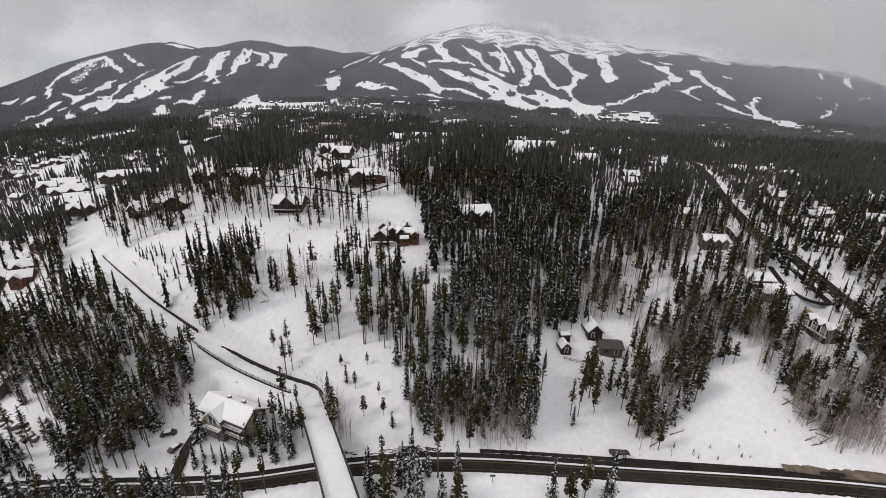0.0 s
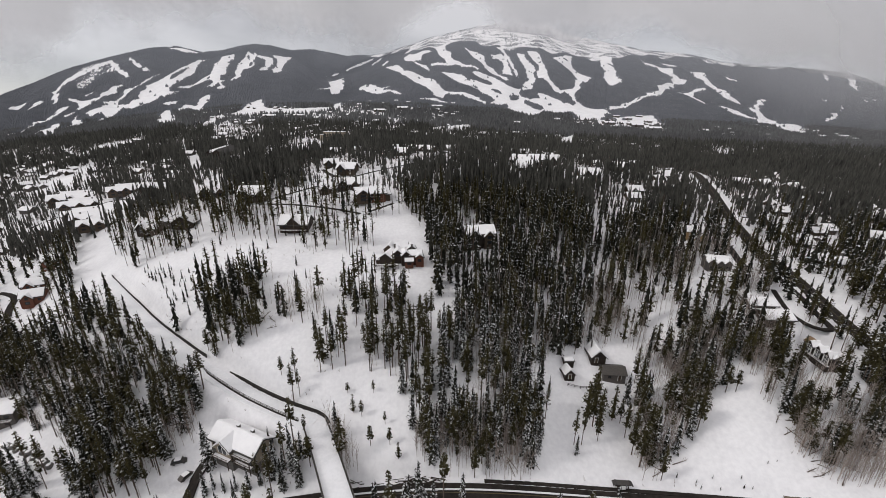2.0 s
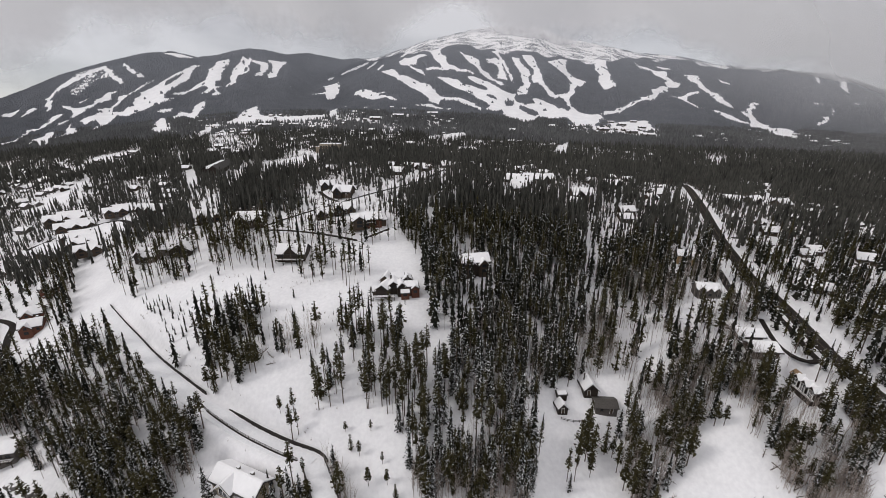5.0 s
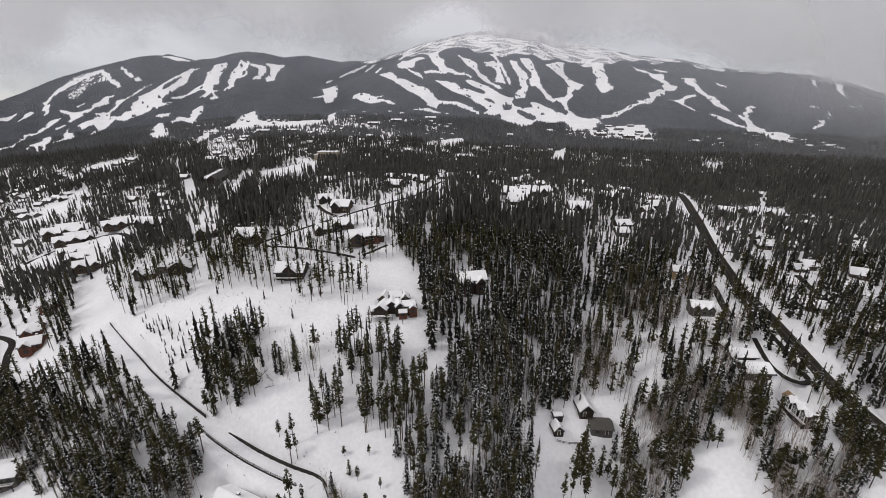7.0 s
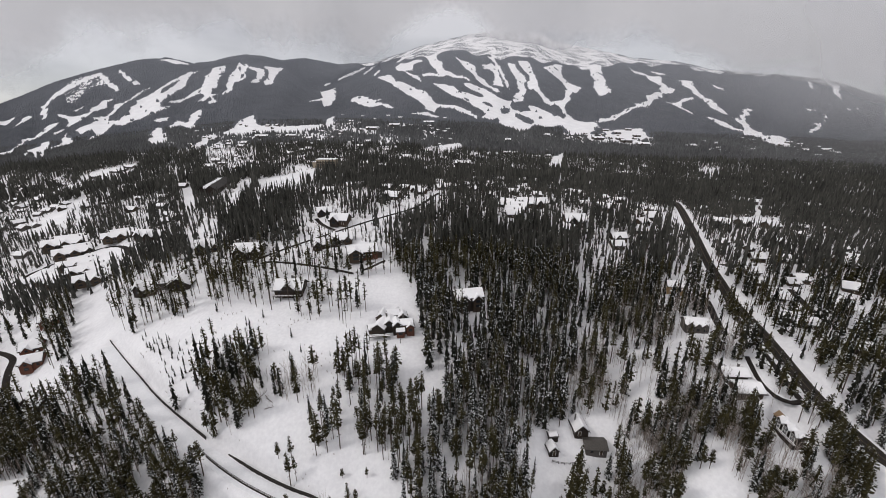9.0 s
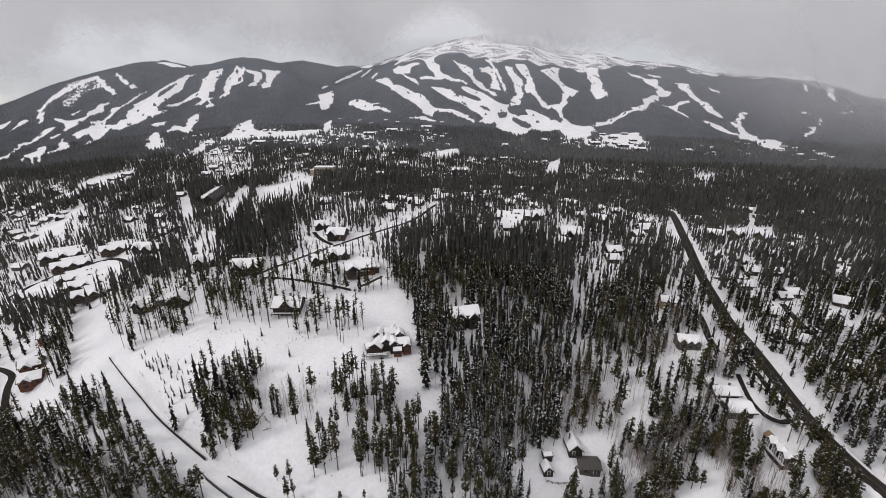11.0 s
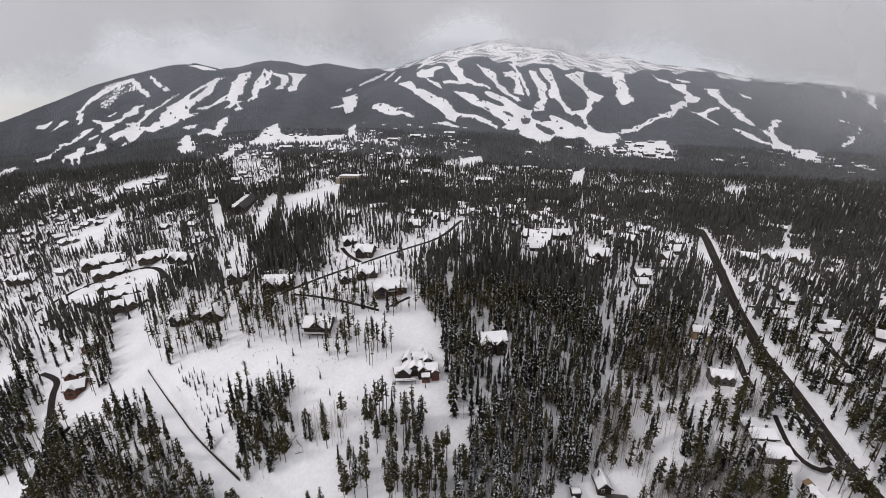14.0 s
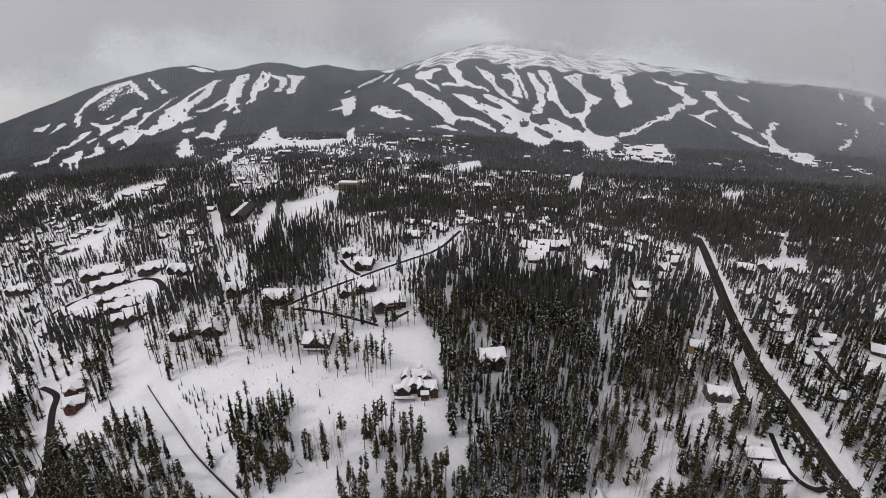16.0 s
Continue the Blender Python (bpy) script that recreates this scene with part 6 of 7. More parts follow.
RUNS.append([(346, 1875), (391, 1883), (390, 1789), (378, 1677), (359, 1536), (349, 1465), (358, 1415), (368, 1366), (372, 1343), (348, 1318), (334, 1337), (336, 1403), (331, 1471), (321, 1494), (321, 1547), (341, 1618), (360, 1693), (348, 1749), (336, 1816)])
RUNS.append([(439, 1824), (528, 1965), (572, 2004), (532, 1864), (519, 1786), (527, 1729), (536, 1644), (543, 1620), (502, 1535), (456, 1468), (432, 1384), (397, 1318), (366, 1320), (363, 1360), (408, 1379), (446, 1494), (476, 1602), (489, 1689), (463, 1708), (449, 1744)])
RUNS.append([(709, 2030), (748, 1993), (711, 1877), (691, 1777), (655, 1664), (635, 1573), (616, 1536), (585, 1549), (599, 1614), (607, 1678), (639, 1755), (640, 1811)])
RUNS.append([(914, 2131), (893, 1971), (937, 1978), (960, 1942), (992, 1930), (940, 1803), (938, 1745), (958, 1719), (907, 1658), (865, 1629), (813, 1549), (780, 1512), (696, 1386), (668, 1338), (594, 1309), (547, 1267), (529, 1230), (475, 1180), (433, 1138), (458, 1190), (520, 1253), (563, 1298), (601, 1339), (624, 1341), (649, 1391), (666, 1376), (706, 1428), (728, 1487), (800, 1577), (859, 1649), (891, 1720), (904, 1821), (932, 1938), (865, 1904)])
RUNS.append([(818, 1553), (832, 1511), (840, 1489), (889, 1525), (937, 1557), (919, 1524), (850, 1472), (816, 1419), (828, 1387), (827, 1340), (815, 1351), (794, 1385), (807, 1445), (816, 1519)])
RUNS.append([(1039, 1859), (1070, 1863), (1082, 1853), (1020, 1709), (1001, 1634), (989, 1574), (949, 1458), (923, 1384), (933, 1363), (915, 1312), (886, 1309), (875, 1335), (914, 1430), (958, 1520), (954, 1581), (967, 1621), (989, 1711), (1023, 1796)])
RUNS.append([(810, 1259), (832, 1244), (841, 1215), (816, 1155), (833, 1129), (813, 1099), (789, 1110), (798, 1167), (795, 1211)])
RUNS.append([(906, 1293), (905, 1261), (954, 1312), (1031, 1422), (1064, 1447), (1062, 1420), (987, 1328), (947, 1286), (910, 1230), (904, 1197), (886, 1141), (856, 1080), (910, 1091), (887, 1049), (801, 941), (769, 938), (757, 943), (799, 1013), (816, 1066), (785, 1054), (842, 1138), (864, 1190)])
RUNS.append([(999, 1112), (1069, 1174), (1129, 1235), (1149, 1243), (1114, 1201), (1045, 1138), (993, 1098)])
RUNS.append([(1275, 1382), (1282, 1378), (1228, 1312), (1184, 1273)])
RUNS.append([(1694, 1836), (1732, 1847), (1620, 1719), (1563, 1631), (1540, 1623), (1585, 1701)])
RUNS.append([(1669, 1940), (1624, 1856), (1570, 1776), (1539, 1763)])
RUNS.append([(1502, 1548), (1451, 1466), (1413, 1409), (1421, 1441)])
RUNS.append([(1268, 1446), (1266, 1415), (1219, 1359), (1235, 1400)])
RUNS.append([(1174, 1833), (1179, 1769), (1121, 1685), (1141, 1761)])
RUNS.append([(1003, 2043), (1032, 1973), (1009, 1937), (991, 2004)])
RUNS.append([(-1375, 1505), (-1392, 1566), (-1439, 1680), (-1429, 1760), (-1375, 1788), (-1312, 1725), (-1397, 1716), (-1377, 1615), (-1319, 1493), (-1310, 1447)])
RUNS.append([(-1213, 1916), (-1158, 1940), (-1098, 1953), (-1076, 1961), (-1075, 1936), (-1090, 1863), (-1153, 1887)])
RUNS.append([(-1368, 1778), (-1270, 1687), (-1097, 1503), (-1110, 1503), (-1203, 1590), (-1295, 1687)])
RUNS.append([(418, 1068), (543, 1099), (502, 983), (392, 938)])     # parking at the foot of the runs
ISLES = []     # tree islands in the runs
ISLES.append([(-908, 1415), (-920, 1473), (-948, 1584), (-969, 1654), (-959, 1577), (-941, 1478)])
ISLES.append([(221, 1210), (240, 1166), (259, 1120), (249, 1096), (229, 1109), (216, 1164)])
ISLES.append([(131, 1299), (146, 1243), (162, 1215), (154, 1269)])
ISLES.append([(183, 1235), (217, 1266), (201, 1200), (179, 1182)])
ISLES.append([(-835, 1843), (-832, 1863), (-810, 1811), (-816, 1800)])
ISLES.append([(-770, 1713), (-758, 1717), (-739, 1655), (-746, 1651)])
ISLES.append([(-874, 1772), (-879, 1803), (-851, 1736), (-846, 1708)])
ISLES.append([(225, 1317), (257, 1352), (272, 1290), (268, 1244), (246, 1243), (229, 1270)])
BOWL = [(-1387, 1520), (-1417, 1597), (-1479, 1746), (-1442, 1778), (-1378, 1784), (-1266, 1680), (-1102, 1508), (-1132, 1523), (-1218, 1594), (-1285, 1610), (-1287, 1565), (-1230, 1463), (-1238, 1432), (-1328, 1535), (-1326, 1489)]     # thinly wooded western bowl
TREELINE = np.array([(-0.107, 2321), (-0.019, 2076), (0.07, 2112), (0.157, 1910), (0.285, 2004), (0.361, 1951), (0.451, 2174), (0.605, 2087), (0.709, 2035)])


# ---- trees ----
rng = np.random.default_rng(7)


def rod(points, radii, sides=5):
    """Corners and triangles of a tapered rod through the points."""
    pts = [Vector(p) for p in points]
    v, f = [], []
    for i, (p, r) in enumerate(zip(pts, radii)):
        way = (pts[min(i + 1, len(pts) - 1)] - pts[max(i - 1, 0)]).normalized()
        a = way.orthogonal().normalized()
        b = way.cross(a)
        v += [tuple(p + (a * math.cos(t) + b * math.sin(t)) * r) for t in (2 * math.pi * k / sides for k in range(sides))]
        if i:
            for k in range(sides):
                o, q = (i - 1) * sides + k, (i - 1) * sides + (k + 1) % sides
                f += [(o, q, q + sides), (o, q + sides, o + sides)]
    return np.array(v), np.array(f)


def joined(pieces):
    v, f, n = [], [], 0
    for a, b in pieces:
        v.append(np.asarray(a, float).reshape(-1, 3))
        f.append(np.asarray(b, int).reshape(-1, 3) + n)
        n += len(v[-1])
    return np.vstack(v), np.vstack(f)


def fronds(tall, low, reach, tiers, count, droop, rough, top_power=0.85):
    """Branches of a conifer: tapering folded blades in uneven tiers round the stem."""
    pieces = []
    for i in range(tiers):
        s = i / (tiers - 1)
        z = low + (tall - low) * (s ** 0.92)
        length = reach * max(0.07, (1 - s) ** top_power) * rng.uniform(0.8, 1.15)
        turn = rng.uniform(0, 6.3)
        n = max(3, int(round(count * (0.5 + 0.5 * (1 - s)))))
        for k in range(n):
            if rng.random() < rough * 0.35:
                continue
            a = turn + 2 * math.pi * (k + rng.uniform(-0.3, 0.3)) / n
            r = length * rng.uniform(1 - rough * 0.55, 1.1)
            drop = r * droop * rng.uniform(0.7, 1.3)
            wide = r * rng.uniform(0.42, 0.62) * (6.5 / max(n, 5)) ** 0.5
            c, t = np.array([math.cos(a), math.sin(a), 0]), np.array([-math.sin(a), math.cos(a), 0])
            root = np.array([0, 0, z + r * 0.16])
            mid, tip = root + c * r * 0.6 + np.array([0, 0, -drop * 0.45]), root + c * r + np.array([0, 0, -drop])
            left, right = mid + t * wide / 2 + np.array([0, 0, -0.12 * r]), mid - t * wide / 2 + np.array([0, 0, -0.12 * r])
            pieces.append(([root, left, mid, right, tip], [(0, 1, 2), (0, 2, 3), (1, 4, 2), (2, 4, 3)]))
    pieces.append(([(0.05, 0, tall - 0.6), (-0.03, 0.05, tall - 0.6), (-0.03, -0.05, tall - 0.6), (0, 0, tall + 0.5)], [(0, 1, 3), (1, 2, 3), (2, 0, 3)]))
    return joined(pieces)


def blades(tall, low, reach, tiers, count, rough):
    """The same with one triangle a branch, for trees farther off."""
    pieces = []
    for i in range(tiers):
        s = i / tiers
        z = low + (tall - low) * s
        r0 = reach * (1 - s) ** 0.72 * (1.0 if i else 0.8)
        turn = rng.uniform(0, 6.3)
        ring, faces_of = [(0, 0, z + (tall - low) / tiers * 1.5)], []
        n = 2 * count
        for k in range(n):
            a = turn + 2 * math.pi * k / n
            r = r0 * (rng.uniform(0.6, 1.35) if k % 2 == 0 else rng.uniform(0.3, 0.35 + 0.4 * (1 - rough)))
            ring.append((r * math.cos(a), r * math.sin(a), z - 0.25 * r + rng.uniform(-0.55, 0.55) * (tall - low) / tiers))
            faces_of.append((0, 1 + k, 1 + (k + 1) % n))
        pieces.append((ring, faces_of))
    return joined(pieces)


def sprays(tall, low, reach, count, size, power=0.55):
    """Tufts of needles: small tilted wedges scattered through a rounded crown."""
    s = rng.random(count) ** 1.1
    ring = np.floor(s * 9) / 9 + rng.uniform(0, 0.06, count)
    s = np.where(rng.random(count) < 0.65, ring, s)
    edge = reach * (1 - s) ** power * np.minimum(1, 0.6 + 1.6 * s) + 0.12
    lump = 1 + 0.3 * np.sin(3 * rng.uniform(0, 6.3) + 7 * s)
    a = rng.uniform(0, 6.3, count)
    r = edge * lump * np.sqrt(rng.uniform(0.12, 1.0, count))
    out = np.stack([np.cos(a), np.sin(a), rng.uniform(-0.6, 0.5, count)], -1)
    side = np.stack([-np.sin(a), np.cos(a), rng.uniform(-0.5, 0.5, count)], -1)
    c = np.stack([r * np.cos(a), r * np.sin(a), low + (tall - low) * s], -1)
    big = size * rng.uniform(0.6, 1.3, count)[:, None] * (1.1 - 0.5 * s)[:, None]
    v = np.stack([c - out * big * 0.55, c + out * big * 0.5 + side * big * 0.42, c + out * big * 0.6 - side * big * 0.4], 1).reshape(-1, 3)
    return v, np.arange(3 * count).reshape(-1, 3)


def aspen_crown(tall, branches):
    pieces = []
    for i in range(branches):
        z = tall * (0.3 + 0.55 * i / branches)
        a, r = rng.uniform(0, 6.3), tall * rng.uniform(0.07, 0.15)
        tip = np.array([math.cos(a) * r, math.sin(a) * r, z + r * 2.4])
        pieces.append(rod([(0, 0, z), tip], [0.045, 0.016], 3))
    return joined(pieces)


KINDS = {}     # kind, detail -> list of (trunk, crown) for a tree of its true height


def grow(kind, detail):
    made = []
    for _ in range(6 if detail < 2 else 4):
        if kind == "spruce":
            tall, reach, low = rng.uniform(13, 20), rng.uniform(1.65, 2.25), rng.uniform(0.4, 1.4)
            trunk = rod([(0, 0, -0.6), (0, 0, tall * 0.6)], [0.2, 0.08], 5 if detail == 0 else 3)
            crown = [lambda: joined([blades(tall, low, reach * 0.7, 11, 5, 0.85), fronds(tall, low, reach * 1.1, 14, 7, 0.55, 0.7), sprays(tall, low, reach * 0.95, 90, 0.8, 0.8)]),
                     lambda: joined([blades(tall, low, reach * 0.8, 8, 5, 0.85), sprays(tall, low, reach, 40, 1.1, 0.8)]),
                     lambda: blades(tall, low, reach * 0.9, 5, 4, 0.85), lambda: blades(tall, low, reach * 1.75, 2, 3, 0.6)][detail]()
        elif kind == "pine":
            tall, reach, low = rng.uniform(13, 19), rng.uniform(1.45, 2.05), rng.uniform(1.5, 6.0)
            trunk = rod([(0, 0, -0.6), (0.05, 0, tall * 0.5), (0, 0, tall * 0.8)], [0.19, 0.13, 0.05], 5 if detail == 0 else 3)
            crown = [lambda: joined([blades(tall, low, reach * 0.6, 8, 4, 0.9), sprays(tall, low, reach, 150, 1.0, 0.55)]),
                     lambda: joined([blades(tall, low, reach * 0.7, 6, 4, 0.9), sprays(tall, low, reach, 64, 1.35, 0.55)]),
                     lambda: blades(tall, low, reach * 0.95, 5, 4, 0.9), lambda: blades(tall, low, reach * 1.75, 2, 3, 0.65)][detail]()
        elif kind == "pole":
            tall, reach = rng.uniform(15, 22), rng.uniform(0.8, 1.2)
            low, lean = tall * rng.uniform(0.35, 0.62), rng.uniform(-0.2, 0.2)
            trunk = rod([(0, 0, -0.6), (lean, 0, tall * 0.5), (0, 0, tall * 0.85)], [0.2, 0.16, 0.06], 5 if detail == 0 else 3)
            crown = [lambda: joined([blades(tall, low, reach * 0.65, 6, 4, 0.85), sprays(tall, low, reach * 1.15, 100, 0.85, 0.6), sprays(tall, low * 0.6, reach * 0.6, 14, 0.6, 0.5)]),
                     lambda: joined([blades(tall, low, reach * 0.75, 4, 4, 0.95), sprays(tall, low, reach * 1.15, 40, 1.15, 0.6)]),
                     lambda: blades(tall, low, reach * 1.2, 3, 4, 0.8), lambda: blades(tall, low * 0.6, reach * 2.2, 2, 3, 0.6)][detail]()
        else:
            tall = rng.uniform(8, 13)
            trunk = rod([(0, 0, -0.4), (rng.uniform(-0.5, 0.5), rng.uniform(-0.3, 0.3), tall)], [0.09, 0.025], 3)
            crown = aspen_crown(tall, [8, 5, 3, 2][detail])
        made.append((trunk, crown))
    return made


for kind in ("spruce", "pine", "pole", "aspen"):
    for detail in range(4):
        KINDS[kind, detail] = grow(kind, detail)
TREE_MATS = {"spruce": (BARK, NEEDLE_SPRUCE), "pine": (BARK, NEEDLE_PINE), "pole": (BARK, NEEDLE_PINE), "aspen": (ASPEN_BARK, TWIG)}
MIXES = {"poles": (0.06, 0.14, 0.74, 0.06), "mixed": (0.3, 0.32, 0.22, 0.16), "spruces": (0.58, 0.12, 0.16, 0.14), "pines": (0.16, 0.6, 0.14, 0.1), "aspens": (0.03, 0.04, 0.0, 0.93), "west": (0.3, 0.1, 0.5, 0.1)}


def inside(poly, x, y):
    p = np.array(poly)
    hit = np.zeros(len(x), bool)
    for (x0, y0), (x1, y1) in zip(p, np.roll(p, -1, 0)):
        if y0 != y1:
            hit ^= ((y0 > y) != (y1 > y)) & (x < (x1 - x0) * (y - y0) / (y1 - y0) + x0)
    return hit


def scatter(x0, x1, y0, y1, step):
    """Places on a shaken grid."""
    nx, ny = max(1, int((x1 - x0) / step)), max(1, int((y1 - y0) / step))
    i, j = np.meshgrid(np.arange(nx), np.arange(ny))
    x = x0 + (i.ravel() + 0.5 + rng.uniform(-0.48, 0.48, nx * ny)) * step
    y = y0 + (j.ravel() + 0.5 + rng.uniform(-0.48, 0.48, nx * ny)) * step
    return x, y


def gap_to(pts, x, y):
    """Distance to the nearest point of a line."""
    d = np.full(len(x), 1e9)
    lo, hi = pts.min(0) - 40, pts.max(0) + 40
    near = np.nonzero((x > lo[0]) & (x < hi[0]) & (y > lo[1]) & (y < hi[1]))[0]
    for part_of in np.array_split(near, max(1, len(near) // 5000)):
        if len(part_of):
            d[part_of] = np.sqrt(((x[part_of, None] - pts[:, 0]) ** 2 + (y[part_of, None] - pts[:, 1]) ** 2).min(1))
    return d


def open_ground(x, y, lanes=True):
    """True where roads, yards and houses leave no room for a tree."""
    taken = np.zeros(len(x), bool)
    for width, pts, _ in BENCHES:
        taken |= gap_to(pts, x, y) < width / 2 + (4.0 if width == 4.5 else 2.6 if width == 6.2 else 1.5)
    for hx, hy, r in FOOTPRINTS:
        taken |= ((x - hx) ** 2 + (y - hy) ** 2) < r * r
    for poly in CLEARINGS:
        taken |= inside(poly, x, y)
    some = np.sin(x * 12.99 + y * 78.2) > -0.88      # a few trees stand on the open lanes
    for poly in GLADES:
        taken |= inside(poly, x, y) & (np.sin(x * 15.7 + y * 51.3) > 0.1)
    for poly in LANES if lanes else ():
        for reach in (1.0, 1.025, 1.05):
            taken |= inside(poly, x * reach, y * reach) & some
    return taken


def run_mask(x, y):
    """True on the ski runs, with ragged edges and a few islands of trees."""
    on = np.zeros(len(x), bool)
    qx = x + 1.5 * np.sin(x * 0.11 + y * 0.041) + 1.5 * np.sin(y * 0.125 - x * 0.05)
    qy = y + 3 * np.sin(x * 0.09 + 1) + 2.5 * np.sin(y * 0.09 + x * 0.02)
    isle = np.sin(x * 0.083 + 3 * np.sin(y * 0.023)) * np.sin(y * 0.048 + x * 0.05)
    for poly in RUNS:
        p = np.array(poly, float)
        lo, hi = p.min(0) - 20, p.max(0) + 20
        near = np.nonzero((x > lo[0]) & (x < hi[0]) & (y > lo[1]) & (y < hi[1]))[0]
        if len(near):
            on[near] |= inside(poly, qx[near], qy[near]) & (isle[near] < 0.9)
    for poly in ISLES:
        on &= ~inside(poly, x, y)
    return on


def off_piste(x, y, tall):
    """True where a tree of that height neither stands on a run nor hides its lower edge from the valley."""
    z = height(x, y)
    rise = (height(x, y + 11) - z) / 11 - (z - 134) / y
    back = np.clip(tall / np.maximum(rise, 0.03), 5, 30)
    return ~run_mask(x, y) & ~run_mask(x, y + back)


ALL = {k: [] for k in ("spruce", "pine", "pole", "aspen")}


def plant(x, y, mix, scale=1.0):
    share = np.cumsum(MIXES[mix])
    pick = np.searchsorted(share / share[-1], rng.random(len(x)))
    for k, kind in enumerate(ALL):
        sel = pick == k
        ALL[kind].append(np.stack([x[sel], y[sel], scale * rng.triangular(0.42, 0.95, 1.15, sel.sum())], 1))


for mix, step, poly in WOODS:
    p = np.array(poly)
    x, y = scatter(*np.c_[p.min(0), p.max(0)].ravel(), step * {"aspens": 0.44, "mixed": 0.62, "pines": 0.64, "poles": 0.56, "west": 0.66}.get(mix, 0.68))
    edge = 0.0 if len(poly) < 8 else 1.0       # the larger stands have ragged edges and glades
    ok = inside(poly, x + edge * (2.2 * np.sin(y * 0.31 + 1) + 1.6 * np.sin(y * 0.83 + x * 0.2)), y + edge * (2.5 * np.sin(x * 0.27) + 2 * np.sin(x * 0.71 + y * 0.3)))
    glade = np.sin(x * 0.17 + 2 * np.sin(y * 0.06)) + np.sin(y * 0.13 + 1.5 * np.sin(x * 0.11 + 2))
    ok &= rng.random(len(x)) < np.where(glade > 1.15, 0.35, 0.97)
    ok[ok] &= ~open_ground(x[ok], y[ok])
    plant(x[ok], y[ok], mix)
EDGE_B = np.array([-1.66, -0.87, -0.6, -0.34, -0.13, 0.0, 0.34, 0.63, 0.71, 0.83, 1.5])
EDGE_Y = np.array([199, 230, 242, 222, 218, 246, 266, 270, 135, 117, 98])


def general_woods(y0, y1, step, mix, size=1.0):
    x, y = scatter(-1.5 * (y1 + 40), 1.5 * (y1 + 40), y0, y1, step)
    b = bearing(x, y)
    ok = (np.abs(b) < 1.45) & (y > np.interp(b, EDGE_B, EDGE_Y))
    x, y, b = x[ok], y[ok], b[ok]
    keep = np.clip(0.86 + 0.1 * np.tanh(b * 4.4 - 1.2) + 0.35 * np.sin(x * 0.021 + 1.7 * np.sin(y * 0.019)) + 0.3 * np.sin(y * 0.047 + x * 0.008), 0.25, 1)
    keep = np.clip(keep + np.where((b > 0.31) & (y > 336) | (b > 0) & (y < 336), 0.06, 0), 0.25, 1)
    clump = np.sin(x * 0.071 + 2.1 * np.sin(y * 0.033)) + np.sin(y * 0.058 + 1.8 * np.sin(x * 0.049 + 1)) + 0.5 * np.sin(x * 0.17 - y * 0.11)
    keep = np.clip(keep + np.where(b < 0.4, 0.34, 0.16) * clump, 0.12, 1)      # close stands with openings between them
    for share, poly in THIN:
        keep = np.where(inside(poly, x, y), keep * share, keep)
    ok = rng.random(len(x)) < keep
    x, y = x[ok], y[ok]
    for _, _, poly in WOODS:
        ok = ~inside(poly, x, y)
        x, y = x[ok], y[ok]
    ok = ~open_ground(x, y)
    plant(x[ok], y[ok], mix, size)


general_woods(90, 269, 3.4, "mixed")
general_woods(269, 528, 3.22, "mixed", 0.72)
general_woods(528, 748, 3.9, "mixed", 0.62)

SAPLINGS = [(-46, 150.9), (-59, 152.3), (-66, 161.1), (-111, 183), (-98, 158.4), (-90, 169.5), (-84, 174.7), (-117, 152), (-137, 167.9), (-129, 162.8), (-113, 145.6),
            (-6.5, 131.5), (-16, 159.3), (-62, 177.8), (-80, 187.4), (-73, 187.4), (-103, 139.7), (-134, 165.9), (-126, 164.9), (-140, 169.9)]
sap = np.array(SAPLINGS, float)
bank = [(-153, 181.9), (-115, 166), (-103, 144.5), (-117, 148.3)]      # many more on the bank above the wall
sx, sy = scatter(-153, -103, 144, 182, 3.3)
ok = inside(bank, sx, sy) & (rng.random(len(sx)) < 0.55)
sap = np.vstack([sap, np.stack([sx[ok], sy[ok]], 1)])
half_grown = np.array([(-23, 94), (-30.1, 103.3), (-16.9, 93.7), (-13.9, 90.5), (-27, 101.8), (-19, 99), (-33, 109), (-24, 108)])     # young trees east of the bridge
chalet_side = np.array([(-71.2, 88.7), (-67.7, 88.0), (-63.9, 88.1), (-60.0, 88.2), (-56.3, 88.6), (-52.6, 89.4), (-49.7, 90.9), (-54.9, 94.7), (-73.3, 87.5)])     # snowy spruces hugging the chalet
ALL["spruce"].append(np.column_stack([chalet_side, np.linspace(0.36, 0.6, len(chalet_side))]))
seedlings = np.array([(70.6, 88.9), (75.8, 87.5), (76.7, 86.3), (80.8, 88.1), (82.0, 85.7), (88.7, 87.4), (88.8, 85.7), (91.0, 85.3), (98.3, 90.5), (101.3, 90.9)])     # on the open slope above the road
ALL["spruce"].append(np.column_stack([seedlings, np.linspace(0.12, 0.07, len(seedlings))]))
ALL["pine"].append(np.column_stack([half_grown, np.linspace(0.55, 0.3, 8)]))
ALL["spruce"].append(np.column_stack([sap, rng.uniform(0.14, 0.34, len(sap))]))


